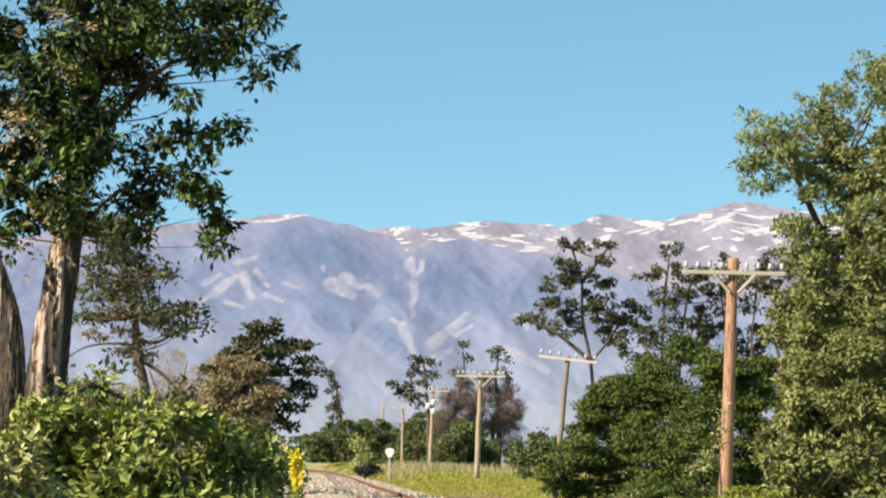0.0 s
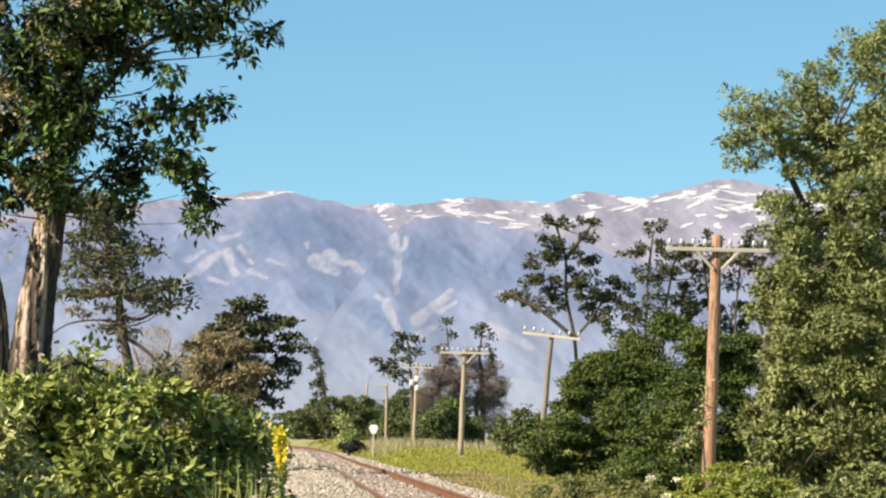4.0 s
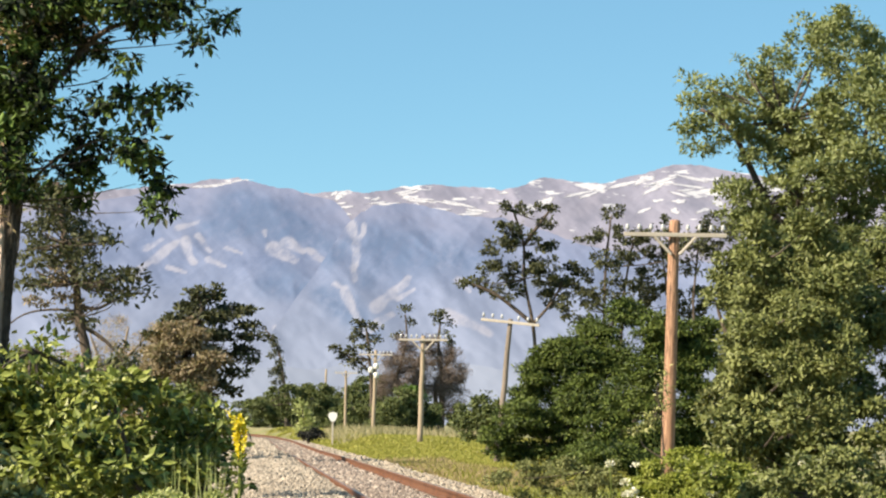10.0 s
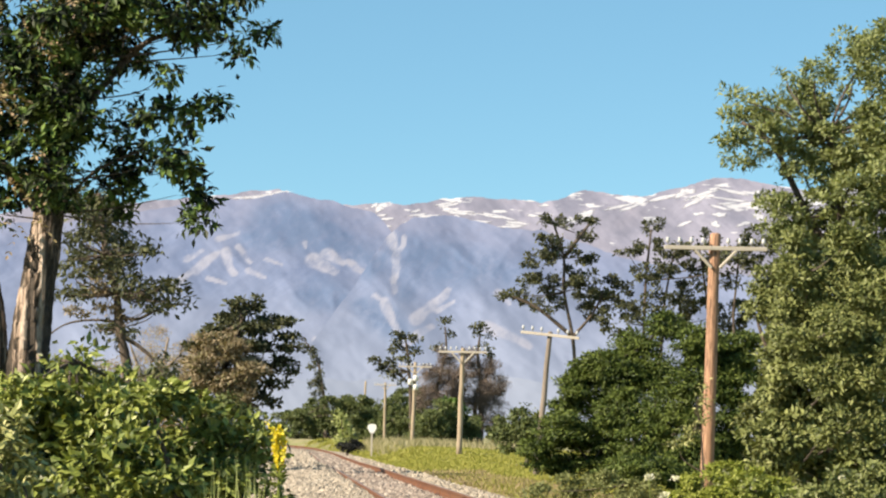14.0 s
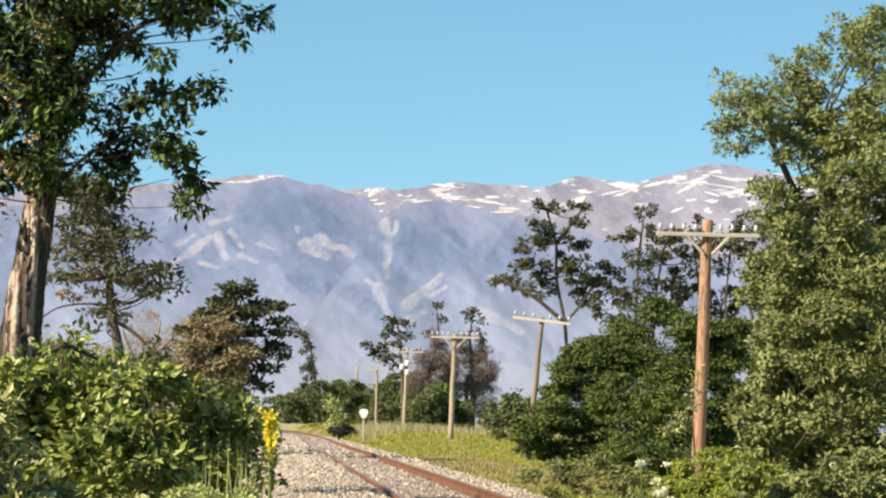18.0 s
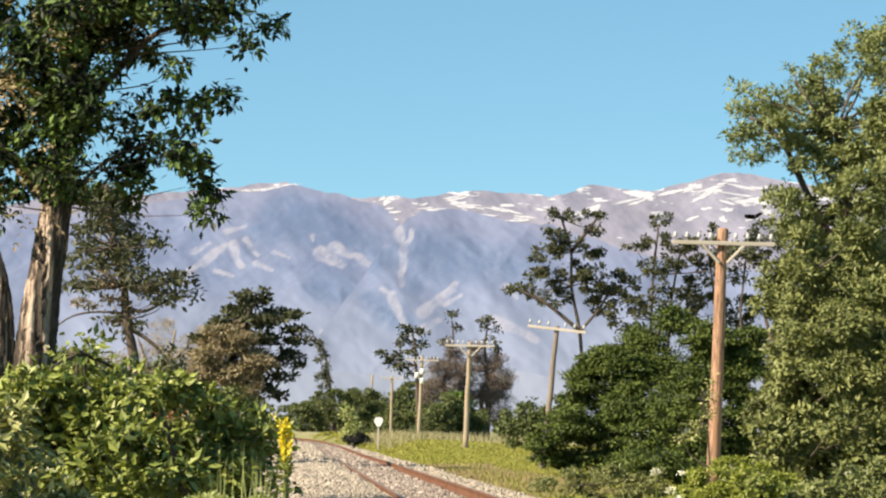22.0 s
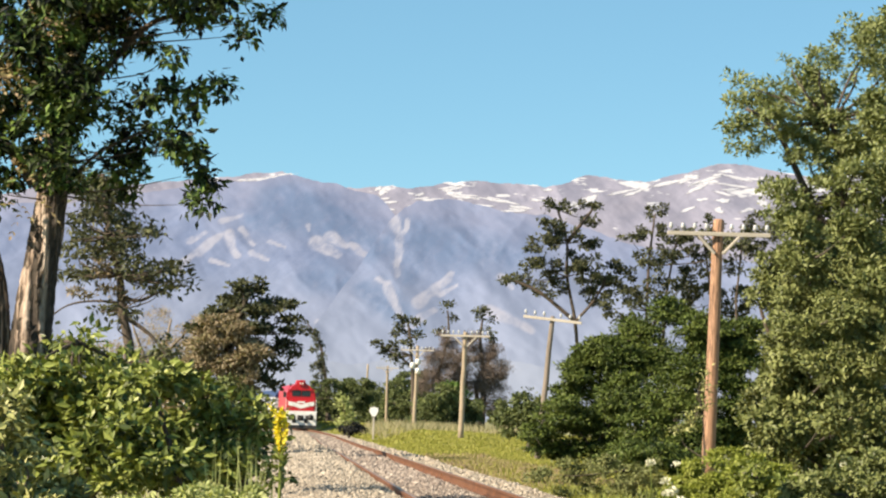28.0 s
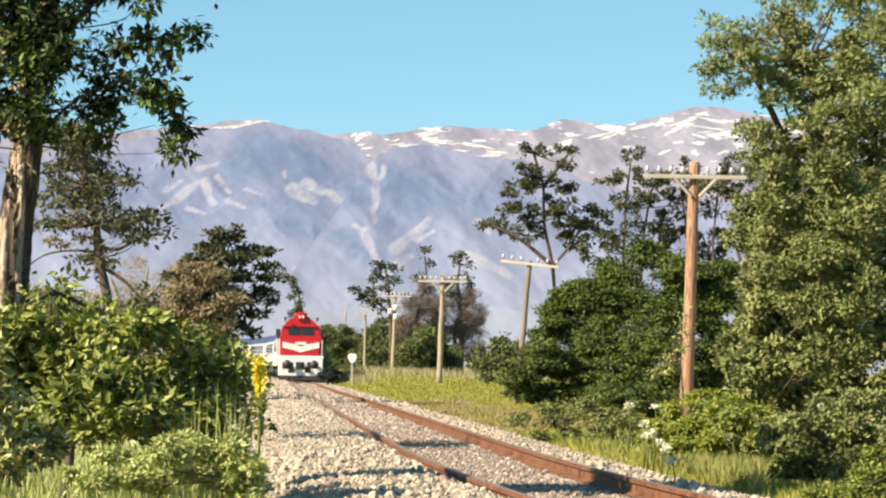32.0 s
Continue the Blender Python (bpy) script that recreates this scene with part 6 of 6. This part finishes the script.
# ---------------------------------------------------------------- line-side sign
def line_sign(at, top_z):
    g = float(ground_z(at[0], at[1])) - 0.05
    ob = thing("railway_sign", (at[0], at[1], g), "small white line-side board on a pale post", "sign")
    bm = bmesh.new()
    box(bm, -0.05, 0.05, -0.05, 0.05, 0, top_z - g - 0.3, 0.01)
    part("post", bm, ARMWOOD, ob, "pale post")
    bm = bmesh.new()
    h = top_z - g
    prof = [(-0.27, -0.05), (-0.22, 0.14), (0, 0.2), (0.24, 0.14), (0.27, -0.05), (0.12, -0.36), (-0.1, -0.36)]
    a = [bm.verts.new((x, -0.08, h + z)) for x, z in prof]
    b = [bm.verts.new((x, -0.055, h + z)) for x, z in prof]
    bm.faces.new(a)
    bm.faces.new(b[::-1])
    for i in range(len(prof)):
        bm.faces.new((a[i], b[i], b[(i + 1) % 7], a[(i + 1) % 7]))
    part("board", bm, WHITE, ob, "white board")


line_sign((-5.3, 150.0), 2.0)


# ---------------------------------------------------------------- train
def prism(bm, profile, y0, y1):
    """A body with the cross-section profile (x, z) from y0 to y1."""
    a = [bm.verts.new((x, y0, z)) for x, z in profile]
    b = [bm.verts.new((x, y1, z)) for x, z in profile]
    bm.faces.new(a)
    bm.faces.new(b[::-1])
    for i in range(len(profile)):
        bm.faces.new((a[i], b[i], b[(i + 1) % len(profile)], a[(i + 1) % len(profile)]))
    return bm


def plate(bm, corners, thick=0.03):
    """A flat piece with corners (x, z) facing the front, thick metres deep behind y = 0."""
    return prism(bm, corners, -thick, 0)


def wheelset(parent, y, r=0.52):
    bm = bmesh.new()
    for s in (-1, 1):
        tube(bm, [(s * 0.68, y, r), (s * 0.80, y, r)], [r, r], 20)
        tube(bm, [(s * 0.66, y, r), (s * 0.685, y, r)], [r + 0.03, r + 0.03], 20)
    tube(bm, [(-0.9, y, r), (0.9, y, r)], [0.08, 0.08], 10)
    part("wheelset", bm, BLACK, parent, "dark iron wheelset")


def bogie(parent, y, gap=2.6, axles=2):
    bm = bmesh.new()
    for s in (-1, 1):
        box(bm, s * 1.0 - 0.08, s * 1.0 + 0.08, y - gap / 2 - 0.6, y + gap / 2 + 0.6, 0.45, 0.8, 0.03)
    box(bm, -1.0, 1.0, y - 0.25, y + 0.25, 0.5, 0.85, 0.03)
    part("bogie_frame", bm, BLACK, parent, "dark iron bogie frame")
    for i in range(axles):
        wheelset(parent, y - gap / 2 + gap * i / (axles - 1))


def locomotive():
    """Diesel locomotive; its front is at y = 0 and faces -y, its body reaches towards +y."""
    ob = thing("locomotive", (0, 0, 0), "red and white diesel locomotive running towards the viewer", "locomotive")
    # cab and hood: a hipped roof over slanting shoulders
    cab = [(-1.36, 1.55), (1.36, 1.55), (1.42, 2.4), (1.26, 3.2), (0.78, 3.62), (0.24, 4.0), (-0.24, 4.0), (-0.78, 3.62), (-1.26, 3.2), (-1.42, 2.4)]
    bm = prism(bmesh.new(), cab, 0.35, 3.4)
    bmesh.ops.bevel(bm, geom=list(bm.edges), offset=0.06, segments=2, affect="EDGES")
    part("cab", bm, RED, ob, "red cab with hipped roof")
    bm = prism(bmesh.new(), [(-1.15, 1.5), (1.15, 1.5), (1.15, 3.3), (0.8, 3.75), (-0.8, 3.75), (-1.15, 3.3)], 3.4, 17.5)
    bmesh.ops.bevel(bm, geom=list(bm.edges), offset=0.08, segments=2, affect="EDGES")
    part("hood", bm, RED, ob, "long red engine hood")
    bm = box(bmesh.new(), -1.22, 1.22, 0.02, 0.36, 1.5, 2.42, 0.09)
    part("nose", bm, RED, ob, "blunt red nose")
    bm = box(bmesh.new(), -0.24, 0.24, 0.16, 0.5, 3.66, 4.12, 0.05)
    hl = part("headlight_housing", bm, RED, ob)
    for s in (-1, 1):
        bm = tube(bmesh.new(), [(s * 0.11, 0.14, 3.84), (s * 0.11, 0.18, 3.84)], [0.08, 0.08], 14)
        part("headlight", bm, LAMPGLASS, hl, "round headlight")
    bm = box(bmesh.new(), -0.4, 0.4, 0.7, 3.0, 3.9, 4.1, 0.06)
    part("roof_hatch", bm, RED, ob)
    for a, b in ((-0.86, -0.02), (0.02, 0.86)):
        bm = plate(bmesh.new(), [(a + 0.03, 2.76), (b - 0.03, 2.76), (b - 0.03, 3.22), (a + 0.03, 3.22)], 0.03)
        bmesh.ops.translate(bm, vec=(0, 0.345, 0), verts=bm.verts)
        part("windscreen", bm, GLASS, ob, "dark windscreen pane")
    bm = box(bmesh.new(), -1.28, 1.28, 0.22, 0.36, 3.25, 3.31, 0.02)
    part("sun_visor", bm, RED, ob)
    # white chevron bands on the nose
    for s in (-1, 1):
        bm = plate(bmesh.new(), [(s * 1.21, 2.0), (s * 1.21, 2.34), (s * 0.42, 2.2), (0, 2.06), (0, 1.72), (s * 0.5, 1.86)], 0.02)
        bmesh.ops.translate(bm, vec=(0, 0.018, 0), verts=bm.verts)
        part("chevron", bm, WHITE, ob, "white chevron stripe")
    bm = box(bmesh.new(), -0.36, 0.36, -0.004, 0.02, 2.18, 2.34, 0.004)
    part("number_board", bm, WHITE, ob, "pale plate")
    # walkway, pilot, buffers
    bm = box(bmesh.new(), -1.5, 1.5, -0.1, 18.0, 1.36, 1.52, 0.03)
    part("walkway", bm, WHITE, ob, "white walkway edge")
    bm = box(bmesh.new(), -1.46, 1.46, -0.16, 0.1, 0.3, 1.36, 0.04)
    pilot = part("pilot", bm, WHITE, ob, "white front beam")
    for x0, x1, z0, z1 in ((-1.2, -0.5, 0.74, 1.14), (-0.32, 0.24, 0.7, 1.16), (0.42, 1.16, 0.78, 1.16), (-0.82, -0.42, 0.5, 0.76), (0.28, 0.66, 0.52, 0.86)):
        bm = box(bmesh.new(), x0, x1, -0.19, -0.14, z0, z1, 0.04)
        part("step_recess", bm, BLACK, pilot, "dark opening")
    for s in (-1, 1):
        bm = tube(bmesh.new(), [(s * 0.88, -0.1, 1.02), (s * 0.88, -0.55, 1.02), (s * 0.88, -0.56, 1.02), (s * 0.88, -0.62, 1.02)], [0.12, 0.12, 0.25, 0.24], 16)
        part("buffer", bm, BLACK, ob, "black round buffer", True)
        bm = tube(bmesh.new(), [(s * 1.40, -0.05, 1.5), (s * 1.40, -0.05, 2.45), (s * 1.40, 0.9, 2.5)], [0.025, 0.025, 0.025], 6)
        part("handrail", bm, WHITE, ob, "white handrail")
        bm = box(bmesh.new(), s * 1.42, s * 1.66, 0.42, 0.52, 2.65, 3.1, 0.03)
        part("mirror", bm, BLACK, ob, "black mirror")
        bm = box(bmesh.new(), s * 1.36, s * 1.425, 1.2, 2.1, 2.65, 3.1, 0.01)
        part("side_window", bm, GLASS, ob, "dark side window")
        bm = box(bmesh.new(), s * 1.05, s * 1.5, -0.1, 0.5, 0.4, 0.5, 0.01)
        part("step", bm, BLACK, ob)
        bm = tube(bmesh.new(), [(s * 1.05, 0.1, 3.55), (s * 1.05, 0.1, 3.7), (s * 1.05, -0.1, 3.72)], [0.05, 0.05, 0.1], 8)
        part("horn", bm, BLACK, ob, "black horn")
        bm = tube(bmesh.new(), [(s * 0.7, -0.02, 2.08), (s * 0.7, 0.04, 2.08)], [0.12, 0.12], 12)
        part("marker_light", bm, LAMPGLASS, ob, "round marker light")
    bm = box(bmesh.new(), -0.12, 0.12, -0.55, 0.0, 0.92, 1.12, 0.03)
    part("coupler", bm, BLACK, ob, "black coupling hook")
    bm = prism(bmesh.new(), [(-1.4, 0.08), (1.4, 0.08), (1.48, 0.34), (-1.48, 0.34)], -0.22, -0.05)
    part("rail_guard", bm, BLACK, ob, "black rail guard")
    bm = box(bmesh.new(), -1.2, 1.2, 6.5, 11.0, 0.35, 1.3, 0.1)
    part("fuel_tank", bm, BLACK, ob, "black fuel tank")
    for piece in ob.children_recursive:     # the body stands 4.55 m high
        piece.data.transform(Matrix.Diagonal((1, 1, 1.11, 1)))
    bogie(ob, 3.2, 3.4, 3)
    bogie(ob, 14.4, 3.4, 3)
    return ob


def coach():
    """Passenger coach 24 m long, its near end at y = 0."""
    ob = thing("passenger_coach", (0, 0, 0), "pale grey passenger coach with blue roof band", "railway coach", "coaches of the train")
    prof = [(-1.42, 1.0), (1.42, 1.0), (1.45, 2.0), (1.42, 3.05), (-1.42, 3.05), (-1.45, 2.0)]
    bm = prism(bmesh.new(), prof, 0.2, 23.8)
    part("body", bm, SILVER, ob, "pale grey coach body")
    bm = prism(bmesh.new(), [(-1.44, 3.05), (1.44, 3.05), (1.36, 3.35), (0.95, 3.68), (0.35, 3.82), (-0.35, 3.82), (-0.95, 3.68), (-1.36, 3.35)], 0.15, 23.85)
    part("roof", bm, BLUE, ob, "dark blue roof")
    bm = box(bmesh.new(), -1.47, 1.47, 0.18, 23.82, 1.05, 1.32, 0.02)
    part("sill_band", bm, WHITE, ob, "white lower band")
    for s in (-1, 1):
        for i in range(9):
            y = 2.6 + i * 2.2
            bm = box(bmesh.new(), s * 1.43, s * 1.468, y, y + 1.35, 2.05, 2.85, 0.02)
            part("window", bm, GLASS, ob, "dark coach window")
        for y in (0.6, 22.4):
            bm = box(bmesh.new(), s * 1.43, s * 1.475, y, y + 0.85, 1.1, 2.95, 0.02)
            part("door", bm, WHITE, ob, "white coach door")
    bm = box(bmesh.new(), -0.5, 0.5, -0.1, 0.2, 1.1, 3.0, 0.05)
    part("gangway", bm, BLACK, ob, "black gangway bellows")
    bm = box(bmesh.new(), -1.2, 1.2, 8, 16, 0.45, 1.0, 0.05)
    part("underframe", bm, BLACK, ob, "black underframe boxes")
    bogie(ob, 3.2)
    bogie(ob, 20.8)
    return ob


loco = locomotive()
coaches = [coach()]
for _ in range(3):
    coaches.append(copy_thing(coaches[0], Matrix.Identity(4)))


# ---------------------------------------------------------------- bird
def make_bird():
    """A dark bird flying towards -x; one metre from wing tip to wing tip."""
    ob = thing("bird", (0, 0, 0), "dark bird of prey flying across the sky", "bird")
    bm = bmesh.new()
    tube(bm, [(-0.24, 0, 0.01), (-0.2, 0, 0.015), (-0.12, 0, 0), (0.0, 0, -0.01), (0.12, 0, 0), (0.2, 0, 0.01)], [0.03, 0.08, 0.1, 0.13, 0.1, 0.05], 10)
    part("body", bm, FEATHER, ob, smooth=True)
    bm = bmesh.new()
    for k in range(5):
        a = (k - 2) * 0.16
        vs = [bm.verts.new(p) for p in ((0.16, -0.01, 0.006), (0.16, 0.01, 0.006), (0.38 * math.cos(a), 0.38 * math.sin(a) + 0.02, 0.01), (0.38 * math.cos(a), 0.38 * math.sin(a) - 0.02, 0.01))]
        bm.faces.new(vs)
    bmesh.ops.solidify(bm, geom=list(bm.faces), thickness=0.006)
    part("tail", bm, FEATHER, ob)
    wings = []
    for s in (-1, 1):
        bm = bmesh.new()
        out = [(-0.10, 0.03, 0.18), (-0.16, 0.2, 0.2), (-0.15, 0.36, 0.2), (-0.08, 0.52, 0.15), (0.02, 0.62, 0.09)]
        prev = None
        for x, y, half in out:
            ring = [bm.verts.new((x - 0.01, s * y, 0.012)), bm.verts.new((x + half * 2, s * y, 0.004)), bm.verts.new((x + half * 2, s * y, -0.002)), bm.verts.new((x - 0.01, s * y, -0.006))]
            if prev:
                for i in range(4):
                    bm.faces.new((prev[i], ring[i], ring[(i + 1) % 4], prev[(i + 1) % 4]))
            else:
                bm.faces.new(ring)
            prev = ring
        bm.faces.new(prev)
        wings.append(part("wing", bm, FEATHER, ob))
    return ob, wings


bird, wings = make_bird()


# ---------------------------------------------------------------- what moves
def motions():
    # the train: constant speed along the curve
    ys = np.arange(100, 1000, 0.5)
    arc = np.concatenate([[0], np.cumsum(np.hypot(np.diff(ys), np.diff(line_x(ys))))])
    front = float(np.interp(166.0, ys, arc))

    def at(s, length):
        y0, y1 = float(np.interp(s + 0.12 * length, arc, ys)), float(np.interp(s + 0.88 * length, arc, ys))
        a, b = Vector((line_x(y0), y0, rail_z(y0))), Vector((line_x(y1), y1, rail_z(y1)))
        d = (b - a).normalized()
        p = a - d * 0.12 * length
        return pose(p.x, p.y, p.z, math.degrees(math.asin(d.z)), 0, math.degrees(math.atan2(-d.x, d.y)))

    times = [0.5 * k for k in range(65)]
    back = 0.0
    for ob, length in [(loco, 18.2)] + [(c, 24.0) for c in coaches]:
        walk(ob, [(t, at(front + SPEED * (32.0 - t) + back, length)) for t in times])
        back += length + 0.5
    # the bird: comes out from behind the tree on one side and leaves behind the other
    rows = [(t, pose(x, 155.0, z, roll, 0, -78)) for t, x, z, roll in BIRD]
    walk(bird, rows)
    for s, w in zip((-1, 1), wings):
        beat = [(0.0, pose(0, 0, 0, 0, -38, 0)), (21.9, pose(0, 0, 0, 0, -38, 0))]
        beat += [(22.0 + 0.1 * k, pose(0, 0, 0, s * (6 + 14 * math.cos(k * math.tau / 5.0 + 0.6)), -38, 0)) for k in range(26)]
        walk(w, beat + [(24.7, pose(0, 0, 0, 0, -38, 0)), (32.0, pose(0, 0, 0, 0, -38, 0))])


SPEED = 17.2
BIRD = ((0, 317.41, 9.13, 0), (22, 17.41, 15.13, 12), (22.3, 14.67, 15.62, 12), (22.5, 12.07, 16.56, 12), (22.7, 8.95, 17.49, 20), (22.9, 6.35, 18.08, 12), (23, 5.12, 18.59, 0), (23.1, 3.76, 19.00, 5), (23.3, 0.76, 19.75, 12), (23.5, -1.97, 20.33, 22), (23.7, -5.12, 21.06, 25), (23.9, -8.51, 21.34, 42), (24, -10.40, 21.45, 38), (24.1, -12.52, 21.76, 30), (24.3, -15.85, 22.18, 12), (32, -115.85, 42.18, 0))
motions()
